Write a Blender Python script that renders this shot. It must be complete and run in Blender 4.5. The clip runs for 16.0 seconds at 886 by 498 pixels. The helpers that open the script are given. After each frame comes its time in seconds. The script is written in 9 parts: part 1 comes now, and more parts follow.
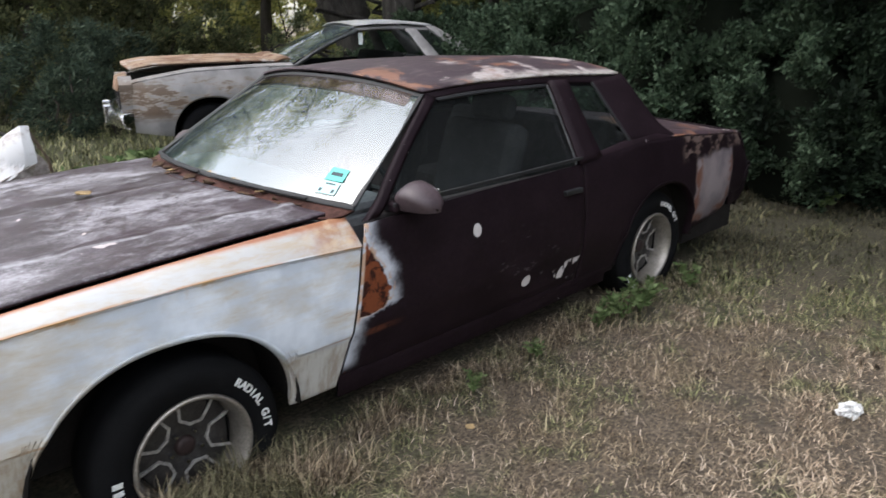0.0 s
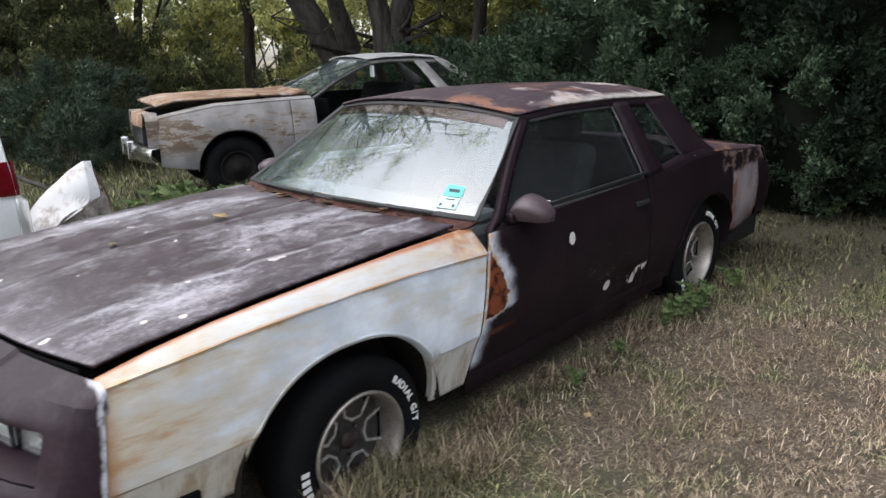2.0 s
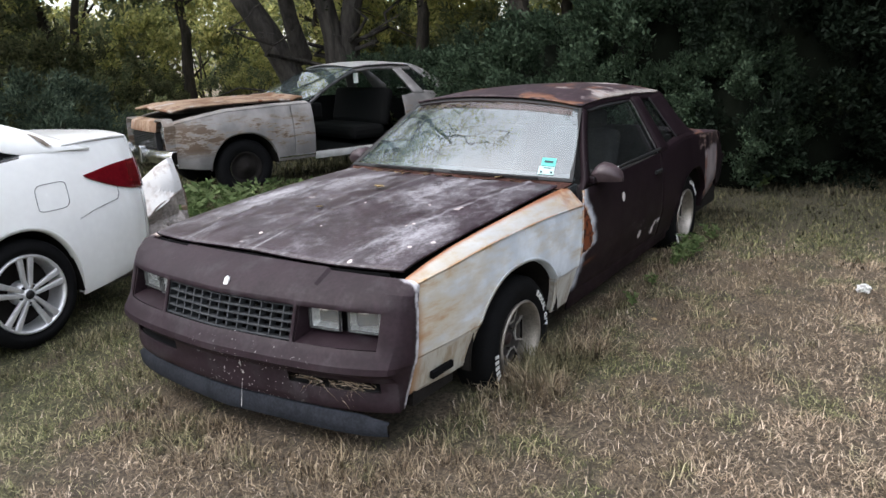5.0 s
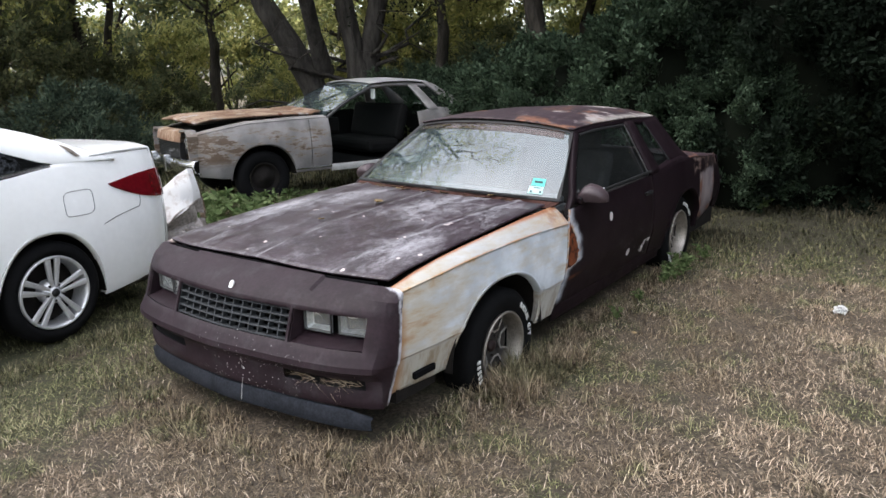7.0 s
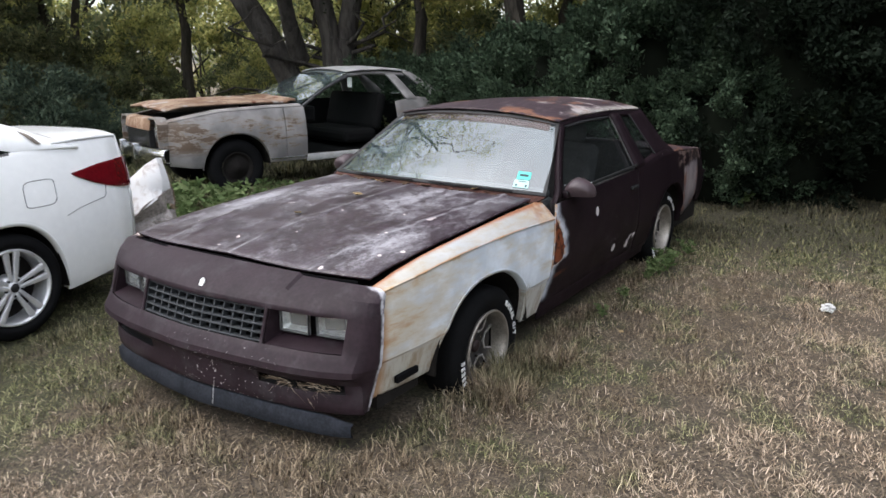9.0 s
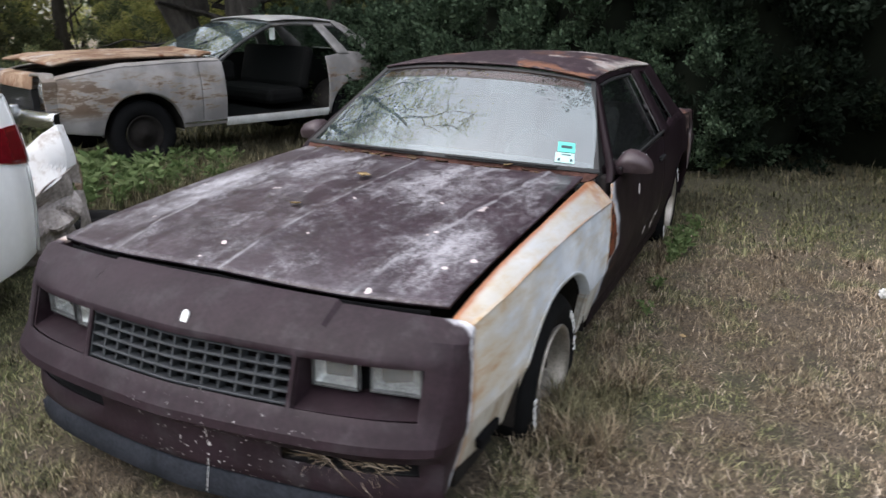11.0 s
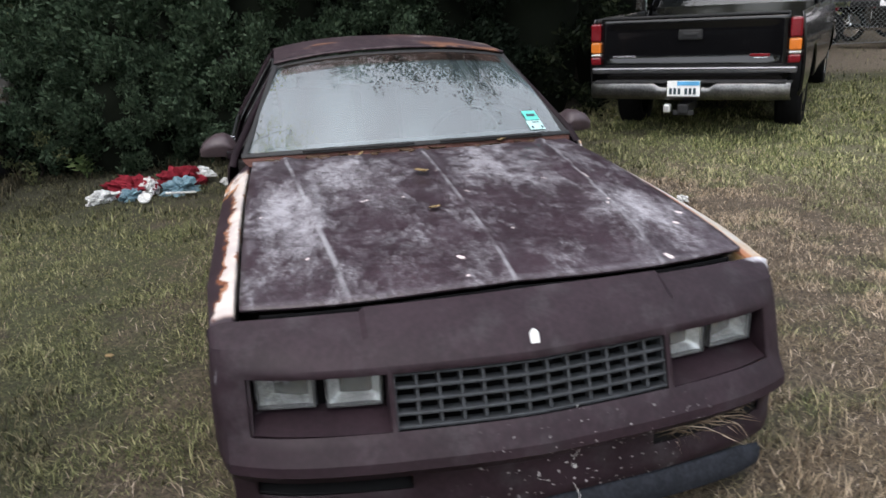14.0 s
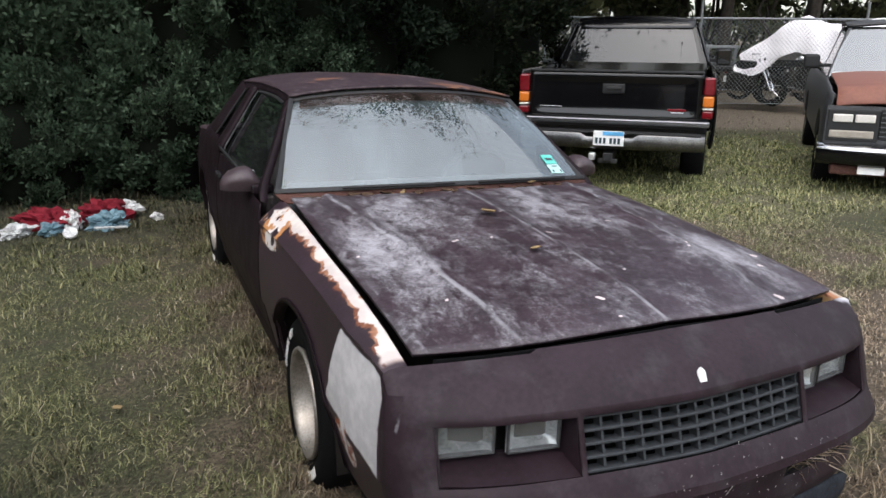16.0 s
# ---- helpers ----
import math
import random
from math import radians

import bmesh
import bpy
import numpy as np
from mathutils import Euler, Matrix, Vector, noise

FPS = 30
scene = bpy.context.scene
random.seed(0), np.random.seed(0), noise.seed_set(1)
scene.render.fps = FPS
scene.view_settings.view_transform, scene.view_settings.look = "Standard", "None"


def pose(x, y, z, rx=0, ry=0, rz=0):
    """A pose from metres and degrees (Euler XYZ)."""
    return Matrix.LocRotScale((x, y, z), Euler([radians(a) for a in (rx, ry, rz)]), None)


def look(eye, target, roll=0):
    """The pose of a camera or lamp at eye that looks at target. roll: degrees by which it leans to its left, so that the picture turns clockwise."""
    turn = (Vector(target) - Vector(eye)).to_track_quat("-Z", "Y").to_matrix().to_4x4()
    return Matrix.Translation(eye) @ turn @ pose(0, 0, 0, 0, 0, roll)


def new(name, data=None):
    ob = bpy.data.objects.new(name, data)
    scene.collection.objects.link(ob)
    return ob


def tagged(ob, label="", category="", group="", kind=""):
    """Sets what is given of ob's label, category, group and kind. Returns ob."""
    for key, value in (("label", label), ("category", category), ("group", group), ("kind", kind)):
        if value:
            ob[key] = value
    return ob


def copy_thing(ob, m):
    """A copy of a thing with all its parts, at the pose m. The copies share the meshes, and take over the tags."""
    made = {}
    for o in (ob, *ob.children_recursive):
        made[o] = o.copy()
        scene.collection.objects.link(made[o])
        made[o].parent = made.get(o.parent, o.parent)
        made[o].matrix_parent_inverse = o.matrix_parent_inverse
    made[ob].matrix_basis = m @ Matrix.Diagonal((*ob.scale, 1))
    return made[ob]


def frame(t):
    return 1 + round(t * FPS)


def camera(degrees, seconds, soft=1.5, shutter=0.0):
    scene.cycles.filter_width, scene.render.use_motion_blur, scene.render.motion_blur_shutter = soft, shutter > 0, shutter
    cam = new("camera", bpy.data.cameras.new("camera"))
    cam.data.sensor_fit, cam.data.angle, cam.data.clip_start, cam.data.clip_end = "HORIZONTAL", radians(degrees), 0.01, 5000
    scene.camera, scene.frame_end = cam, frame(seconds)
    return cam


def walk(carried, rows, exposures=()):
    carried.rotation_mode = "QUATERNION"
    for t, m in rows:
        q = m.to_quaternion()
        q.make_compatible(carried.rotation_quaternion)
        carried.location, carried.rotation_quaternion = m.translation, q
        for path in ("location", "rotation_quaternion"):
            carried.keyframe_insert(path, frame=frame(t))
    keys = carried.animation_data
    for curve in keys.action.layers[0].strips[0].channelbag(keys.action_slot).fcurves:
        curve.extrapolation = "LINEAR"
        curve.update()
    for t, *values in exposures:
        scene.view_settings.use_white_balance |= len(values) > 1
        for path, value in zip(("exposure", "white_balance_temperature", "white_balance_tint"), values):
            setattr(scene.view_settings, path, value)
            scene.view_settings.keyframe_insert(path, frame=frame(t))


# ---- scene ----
cam = camera(61.0, 16.0, shutter=0.5)
PATH = [
    (0, (-0.925, -2.947, 1.486), (0.415, -1.579, 0.909), -0.8),
    (0.5, (-0.945, -2.919, 1.502), (0.332, -1.508, 0.888), -1.3),
    (1, (-1.122, -2.889, 1.512), (0.17, -1.474, 0.939), -0.8),
    (1.5, (-1.367, -2.837, 1.51), (-0.032, -1.446, 0.982), -0.8),
    (2, (-1.573, -2.704, 1.495), (-0.145, -1.397, 0.992), -2.1),
    (2.5, (-1.874, -2.613, 1.481), (-0.423, -1.339, 0.957), -1.3),
    (3, (-2.196, -2.593, 1.488), (-0.691, -1.389, 0.957), -1.2),
    (3.5, (-2.431, -2.468, 1.505), (-0.874, -1.316, 1.007), -2.0),
    (4, (-2.708, -2.405, 1.519), (-1.12, -1.291, 1.03), -1.9),
    (4.2, (-2.83, -2.397, 1.519), (-1.216, -1.327, 1.019), -3.4),
    (6.3, (-3.253, -2.794, 1.613), (-1.672, -1.668, 1.13), -1.3),
    (6.5, (-3.262, -2.805, 1.611), (-1.683, -1.674, 1.133), -1.4),
    (7, (-3.279, -2.814, 1.62), (-1.701, -1.676, 1.155), -1.6),
    (7.5, (-3.282, -2.818, 1.623), (-1.701, -1.682, 1.167), -1.7),
    (8, (-3.275, -2.812, 1.623), (-1.689, -1.683, 1.164), -1.6),
    (8.5, (-3.246, -2.783, 1.624), (-1.65, -1.673, 1.153), -1.3),
    (8.7, (-3.225, -2.746, 1.62), (-1.624, -1.647, 1.142), -1.2),
    (10.8, (-2.641, -1.761, 1.523), (-0.933, -0.906, 0.932), 1.1),
    (11, (-2.661, -1.584, 1.521), (-0.93, -0.777, 0.929), 0.1),
    (11.5, (-2.698, -1.192, 1.512), (-0.924, -0.51, 0.892), 0.1),
    (12, (-2.695, -0.731, 1.485), (-0.845, -0.279, 0.877), -2.3),
    (12.5, (-2.811, -0.354, 1.495), (-0.924, -0.248, 0.84), -3.7),
    (13, (-2.883, -0.041, 1.501), (-0.976, -0.026, 0.896), -5.1),
    (13.5, (-2.872, 0.278, 1.532), (-0.97, 0.097, 0.939), -5.5),
    (14, (-2.804, 0.564, 1.518), (-0.943, 0.203, 0.881), -3.6),
    (14.5, (-2.696, 0.797, 1.529), (-0.816, 0.376, 0.99), -2.8),
    (15, (-2.568, 0.973, 1.522), (-0.702, 0.411, 1.074), -2.0),
    (15.5, (-2.528, 1.22, 1.528), (-0.73, 0.504, 1.025), -1.3),
    (16, (-2.525, 1.371, 1.535), (-0.754, 0.62, 0.989), 0.4),
]
walk(cam, [(t, look(eye, target, roll)) for t, eye, target, roll in PATH], [(0, 1.72), (4, 1.66), (6.5, 1.61), (11, 1.57), (13, 1.45), (16, 1.37)])

# ---- sky and sun ----
world = bpy.data.worlds.new("overcast_sky")
scene.world = world
world.use_nodes = True
wt = world.node_tree
sky = wt.nodes.new("ShaderNodeTexSky")
sky.sky_type, sky.sun_disc = "NISHITA", False
SUN_UP, SUN_TURN = radians(62), radians(308)
sky.sun_elevation, sky.sun_rotation = SUN_UP, SUN_TURN
sky.air_density, sky.dust_density, sky.ozone_density = 1.2, 2.5, 2.0
hue = wt.nodes.new("ShaderNodeHueSaturation")
hue.inputs["Saturation"].default_value = 0.48
wt.links.new(sky.outputs[0], hue.inputs["Color"])
wt.links.new(hue.outputs[0], wt.nodes["Background"].inputs["Color"])
wt.nodes["Background"].inputs["Strength"].default_value = 0.15
sun_data = bpy.data.lights.new("sun", "SUN")
sun_data.energy, sun_data.angle, sun_data.color = 0.80, radians(150), (1.0, 0.98, 0.96)
sun = new("sun", sun_data)
sun_way = Vector((math.sin(SUN_TURN) * math.cos(SUN_UP), math.cos(SUN_TURN) * math.cos(SUN_UP), math.sin(SUN_UP)))
sun.matrix_world = look(sun_way * 50, (0, 0, 0))


# ---- materials ----
class Graph:
    """A principled material, built from short calls."""

    def __init__(self, name, rough=0.6, metal=0.0, coat=0.0):
        self.m = bpy.data.materials.new(name)
        self.m.use_nodes = True
        self.t = self.m.node_tree
        self.b = self.t.nodes["Principled BSDF"]
        self.co = self.t.nodes.new("ShaderNodeTexCoord").outputs["Object"]
        self.b.inputs["Roughness"].default_value = rough
        self.b.inputs["Metallic"].default_value = metal
        self.b.inputs["Coat Weight"].default_value = coat
        self.b.inputs["Specular IOR Level"].default_value = 0.35

    def put(self, sock, v):
        if isinstance(v, bpy.types.NodeSocket):
            self.t.links.new(v, sock)
        elif isinstance(v, (tuple, list)) and len(sock.default_value) == 4:
            sock.default_value = (*v[:3], 1)
        else:
            sock.default_value = v

    def math(self, op, a, b=0.0):
        n = self.t.nodes.new("ShaderNodeMath")
        n.operation = op
        self.put(n.inputs[0], a), self.put(n.inputs[1], b)
        return n.outputs[0]

    def mul(self, *vals):
        out = vals[0]
        for v in vals[1:]:
            out = self.math("MULTIPLY", out, v)
        return out

    def add(self, a, b):
        return self.math("ADD", a, b)

    def top(self, *vals):
        out = vals[0]
        for v in vals[1:]:
            out = self.math("MAXIMUM", out, v)
        return out

    def axis(self, k):
        n = self.t.nodes.new("ShaderNodeSeparateXYZ")
        self.put(n.inputs[0], self.co)
        return n.outputs[k]

    def scaled(self, sx, sy, sz):
        n = self.t.nodes.new("ShaderNodeVectorMath")
        n.operation = "MULTIPLY"
        self.put(n.inputs[0], self.co)
        n.inputs[1].default_value = (sx, sy, sz)
        return n.outputs[0]

    def noise(self, scale, detail=4.0, rough=0.55, vec=None, dist=0.0):
        n = self.t.nodes.new("ShaderNodeTexNoise")
        self.put(n.inputs["Vector"], vec or self.co)
        for k, v in (("Scale", scale), ("Detail", detail), ("Roughness", rough), ("Distortion", dist)):
            n.inputs[k].default_value = v
        return n.outputs["Fac"]

    def step(self, v, lo, hi):
        n = self.t.nodes.new("ShaderNodeMapRange")
        n.interpolation_type = "SMOOTHSTEP"
        self.put(n.inputs["Value"], v)
        n.inputs["From Min"].default_value, n.inputs["From Max"].default_value = lo, hi
        if lo > hi:
            n.inputs["From Min"].default_value, n.inputs["From Max"].default_value = hi, lo
            n.inputs["To Min"].default_value, n.inputs["To Max"].default_value = 1.0, 0.0
        return n.outputs[0]

    def blob(self, c, r, lo=1.0, hi=0.45, wobble=0.0, scale=9.0):
        """1 inside an ellipsoid about c, 0 outside, with a wavering edge."""
        s = self.t.nodes.new("ShaderNodeVectorMath")
        s.operation = "SUBTRACT"
        self.put(s.inputs[0], self.co)
        s.inputs[1].default_value = c
        d = self.t.nodes.new("ShaderNodeVectorMath")
        d.operation = "DIVIDE"
        self.put(d.inputs[0], s.outputs[0])
        d.inputs[1].default_value = r
        l = self.t.nodes.new("ShaderNodeVectorMath")
        l.operation = "LENGTH"
        self.put(l.inputs[0], d.outputs[0])
        v = l.outputs["Value"]
        if wobble:
            v = self.add(v, self.mul(self.add(self.noise(scale, 5, 0.6), -0.5), wobble))
        return self.step(v, lo, hi)

    def mix(self, f, a, b):
        n = self.t.nodes.new("ShaderNodeMix")
        n.data_type = "RGBA"
        self.put(n.inputs[0], f), self.put(n.inputs[6], a), self.put(n.inputs[7], b)
        return n.outputs[2]

    def random(self):
        return self.t.nodes.new("ShaderNodeObjectInfo").outputs["Random"]

    def island(self):
        return self.t.nodes.new("ShaderNodeNewGeometry").outputs["Random Per Island"]

    def ramp(self, f, *cols):
        n = self.t.nodes.new("ShaderNodeValToRGB")
        self.put(n.inputs[0], f)
        e = n.color_ramp.elements
        while len(e) < len(cols):
            e.new(0.5)
        for k, c in enumerate(cols):
            e[k].position, e[k].color = k / (len(cols) - 1), (*c, 1)
        return n.outputs[0]

    def bump(self, h, strength=0.3, dist=0.01):
        n = self.t.nodes.new("ShaderNodeBump")
        self.put(n.inputs["Height"], h)
        n.inputs["Strength"].default_value, n.inputs["Distance"].default_value = strength, dist
        self.t.links.new(n.outputs[0], self.b.inputs["Normal"])

    def done(self, color, rough=None, metal=None):
        self.put(self.b.inputs["Base Color"], color)
        if rough is not None:
            self.put(self.b.inputs["Roughness"], rough)
        if metal is not None:
            self.put(self.b.inputs["Metallic"], metal)
        return self.m


def plain(name, color, rough=0.6, metal=0.0, vary=0.25, scale=14.0, coat=0.0, bump=0.0):
    """A surface of one colour with dirt and wear at two scales."""
    g = Graph(name, rough, metal, coat)
    if rough > 0.7:
        g.b.inputs["Specular IOR Level"].default_value = 0.08
    f = g.mul(g.add(g.noise(scale, 5), g.noise(scale * 7, 3)), 0.5)
    dark = tuple(c * (1 - vary) for c in color)
    lite = tuple(min(1, c * (1 + vary)) for c in color)
    if bump:
        g.bump(g.noise(scale * 6, 4), bump, 0.004)
    return g.done(g.mix(g.step(f, 0.3, 0.7), dark, lite), g.add(rough - 0.08, g.mul(f, 0.16)))


BROWN = (0.0205, 0.0115, 0.0155)
BROWN_LITE = (0.038, 0.0222, 0.0295)
HAZE = (0.36, 0.355, 0.375)
RUST = (0.20, 0.055, 0.018)
RUST_LITE = (0.42, 0.19, 0.07)


def brown_base(g, k=1.0):
    """The brown primer; k below 1 darkens it, putting flank and nose shade into the colour."""
    f = g.add(g.mul(g.noise(5, 5, 0.6), 0.6), g.mul(g.noise(60, 4), 0.4))
    return g.mix(g.step(f, 0.35, 0.7), tuple(c * k for c in BROWN), tuple(c * k for c in BROWN_LITE))


def brown_paint():
    g = Graph("brown_primer_paint", 0.5)
    g.b.inputs["Specular IOR Level"].default_value = 0.1
    col = brown_base(g, 0.42)
    chip = g.mul(g.step(g.noise(38, 2), 0.735, 0.75), g.step(g.noise(3, 2), 0.5, 0.6))
    col = g.mix(chip, col, (0.5, 0.46, 0.47))
    g.bump(g.noise(160, 3), 0.08, 0.002)
    return g.done(col, g.add(0.4, g.mul(g.noise(8, 4), 0.25)))


def hood_paint():
    """Brown primer gone chalky in streaked blotches, with dark mildew specks over the rear half."""
    g = Graph("brown_hood_paint", 0.5)
    col = brown_base(g)
    x, ay = g.axis(0), g.math("ABSOLUTE", g.axis(1))
    streak = g.noise(5.5, 9, 0.72, g.scaled(0.65, 1.35, 1), 0.5)
    fine = g.add(g.mul(g.noise(70, 6, 0.8), 0.45), g.mul(g.noise(19, 7, 0.75, g.scaled(0.7, 1.2, 1), 0.8), 0.55))
    zone = g.top(g.blob((-0.45, -0.60, 0.75), (0.36, 0.19, 0.3), 1.0, 0.25), g.blob((-0.22, 0.60, 0.75), (0.60, 0.19, 0.3), 1.0, 0.25),
                 g.mul(g.blob((0.22, -0.26, 0.8), (0.62, 0.30, 0.4), 1.0, 0.15), 0.82), g.mul(g.blob((0.15, 0.38, 0.8), (0.66, 0.24, 0.4), 1.0, 0.15), 0.9),
                 g.mul(g.blob((0.3, -0.64, 0.8), (0.4, 0.1, 0.3), 1.0, 0.1), 0.75))
    f = g.step(g.add(g.mul(zone, 0.22), g.add(g.mul(streak, 0.85), g.mul(fine, 1.30))), 1.04, 1.50)
    # lilac mottling: chalky fade together with the sky's sheen, put into the colour
    chalk_sheen = g.step(g.add(g.mul(g.noise(34, 6, 0.8), 0.65), g.mul(g.noise(6, 5, 0.7), 0.35)), 0.44, 0.72)
    col = g.mix(g.mul(chalk_sheen, 0.55), col, (0.165, 0.145, 0.165))
    col = g.mix(g.mul(f, 0.85), col, (0.36, 0.35, 0.375))
    ridge = g.add(ay, g.add(g.mul(x, -0.0933), -0.548))
    worn = g.top(g.step(g.math("ABSOLUTE", ridge), 0.012, 0.002), g.step(ay, 0.010, 0.002))
    col = g.mix(g.mul(worn, g.step(g.noise(7, 4), 0.35, 0.65), 0.6), col, HAZE)
    mildew = g.mul(g.step(g.add(g.mul(g.noise(42, 5, 0.75, None, 0.6), 0.62), g.mul(g.noise(9, 4, 0.6), 0.38)), 0.535, 0.60), g.blob((0.15, 0.0, 0.8), (0.8, 0.78, 0.5), 1.0, 0.55, 0.5, 3))
    col = g.mix(g.mul(mildew, 0.85), col, (0.022, 0.014, 0.016))
    spot = g.mul(g.step(g.noise(15, 1.5, 0.4), 0.745, 0.76), g.step(x, 0.35, -0.35))
    col = g.mix(spot, col, (0.55, 0.47, 0.46))
    g.b.inputs["Specular IOR Level"].default_value = 0.5
    g.bump(g.add(g.noise(120, 4), g.mul(mildew, 0.6)), 0.14, 0.002)
    return g.done(col, g.add(0.36, g.mul(f, 0.3)))


def roof_paint(name="brown_roof_paint", bare=0.0, rim=0.0):
    """Brown with bare patches; bare shifts how many of them there are."""
    g = Graph(name, 0.5)
    col = brown_base(g)
    n = g.noise(3.2, 5, 0.6, None, 0.4)
    side = g.step(g.axis(1), 0.35, -0.45)
    pale = g.step(g.add(n, g.mul(side, 0.10)), 0.64 - bare, 0.69 - bare)
    rust = g.step(g.add(g.noise(4.1, 5, 0.6, g.scaled(1, 1, 1.7), 0.6), g.mul(side, 0.10)), 0.64, 0.72)
    col = g.mix(pale, col, g.mix(g.step(g.noise(30, 5, 0.7), 0.4, 0.65), (0.33, 0.295, 0.285), (0.22, 0.18, 0.175)))
    col = g.mix(g.mul(g.step(g.noise(20, 5, 0.65, g.scaled(0.6, 1.4, 1)), 0.45, 0.75), 0.4), col, (0.17, 0.13, 0.13))
    col = g.mix(g.mul(rust, 0.85), col, g.mix(g.noise(25, 4), (0.10, 0.035, 0.02), (0.26, 0.13, 0.08)))
    if rim:
        # pale strip on the driver's edge: the curved side's sheen painted in
        worn = g.mul(g.step(g.add(g.axis(1), g.mul(n, 0.12)), -0.44, -0.55), g.step(g.add(g.axis(0), g.mul(n, 0.8)), 1.75, 2.15))
        col = g.mix(g.mul(worn, rim), col, g.mix(g.step(g.noise(24, 5, 0.7), 0.35, 0.6), (0.20, 0.17, 0.16), (0.40, 0.37, 0.345)))
    g.bump(g.noise(90, 4), 0.15, 0.002)
    return g.done(col, 0.55)


def fender_line_mask(g):
    """Height above the fender's sharp line."""
    q = g.add(g.axis(0), -0.08)
    return g.add(g.add(g.axis(2), -0.749), g.mul(q, q, 0.05))


def fender_paint():
    """Bare pale primer with rust bleeding through, for the replacement fender."""
    g = Graph("pale_primer_with_rust", 0.5)
    base = g.mix(g.step(g.noise(6, 5), 0.35, 0.7), (0.47, 0.51, 0.56), (0.66, 0.70, 0.75))
    x, z, ay = g.axis(0), g.axis(2), g.math("ABSOLUTE", g.axis(1))
    over = fender_line_mask(g)
    n = g.add(g.noise(11, 5, 0.65), -0.5)
    run = g.noise(3.0, 6, 0.62, g.scaled(1.0, 1, 3.4))
    fine = g.noise(9, 7, 0.7, g.scaled(0.8, 1, 3.6), 0.4)
    front = g.step(x, 0.1, -0.75)
    # broad ochre staining low and towards the front
    stain = g.step(g.add(g.add(g.mul(run, 0.78), g.mul(fine, 0.22)), g.mul(front, 0.17)), 0.45, 0.72)
    col = g.mix(g.mul(stain, 0.72), base, (0.46, 0.37, 0.23))
    col = g.mix(g.mul(g.step(g.add(g.mul(run, 0.72), g.add(g.mul(fine, 0.28), g.mul(front, 0.085))), 0.585, 0.72), 0.7), col, (0.36, 0.18, 0.07))
    # the leaning facet above the line: cream, its colour darkened to offset the sky light, then peach and bright rust
    # along the hood gap
    facet = g.step(over, 0.0, 0.006)
    rear = g.step(g.add(x, g.mul(n, 0.5)), -0.25, 0.45)
    col = g.mix(g.mul(facet, g.add(0.65, g.mul(rear, 0.25))), col, g.mix(g.step(fine, 0.4, 0.65), (0.36, 0.35, 0.335), (0.35, 0.285, 0.20)))
    gap = g.add(ay, g.mul(n, 0.016))
    col = g.mix(g.mul(facet, g.step(gap, 0.802, 0.778), 0.65), col, (0.36, 0.19, 0.115))
    col = g.mix(g.mul(facet, g.step(gap, 0.792, 0.777), 0.9), col, g.mix(g.noise(20, 4), (0.17, 0.052, 0.025), (0.36, 0.15, 0.08)))
    # rust creeping from the sharp line, weeping down in places
    line = g.step(g.math("ABSOLUTE", g.add(over, g.mul(n, 0.006))), 0.006, 0.001)
    col = g.mix(g.mul(line, g.step(g.noise(4, 4), 0.38, 0.58), 0.85), col, (0.33, 0.17, 0.07))
    below = g.mul(over, -1.0)
    weep = g.mul(g.step(below, -0.003, 0.001), g.step(below, 0.06, 0.0), g.step(g.add(g.noise(6, 5, 0.65, g.scaled(1, 1, 1.4)), g.mul(below, -1.8)), 0.50, 0.60))
    col = g.mix(g.mul(weep, 0.8), col, (0.42, 0.25, 0.10))
    back = g.mul(g.step(x, 0.30, 0.66), g.step(g.add(over, g.mul(n, 0.08)), -0.035, 0.02))
    col = g.mix(g.mul(back, g.step(g.noise(7, 5, 0.65), 0.34, 0.58), 0.8), col, g.mix(g.step(g.noise(16, 4), 0.4, 0.65), (0.25, 0.105, 0.045), (0.44, 0.31, 0.19)))
    # grimy lower edge under the ledge, rust at the seam with the nose
    low = g.step(g.add(z, g.mul(n, 0.05)), 0.405, 0.37)
    grime = g.mix(g.step(g.noise(8, 6, 0.7, g.scaled(2.2, 1, 0.5)), 0.4, 0.65), (0.46, 0.44, 0.39), (0.24, 0.17, 0.10))
    col = g.mix(g.mul(low, 0.8), col, grime)
    ledge = g.mul(g.step(g.math("ABSOLUTE", g.add(z, -0.396)), 0.007, 0.002), g.step(g.noise(5, 4), 0.4, 0.6))
    col = g.mix(g.mul(ledge, 0.6), col, (0.32, 0.18, 0.08))
    edge = g.step(g.add(x, g.mul(n, 0.05)), -0.81, -0.875)
    col = g.mix(g.mul(edge, 0.75), col, (0.33, 0.16, 0.06))
    g.bump(g.add(g.noise(70, 4), g.mul(fine, 0.5)), 0.12, 0.002)
    return g.done(col, g.add(0.38, g.mul(stain, 0.3)))


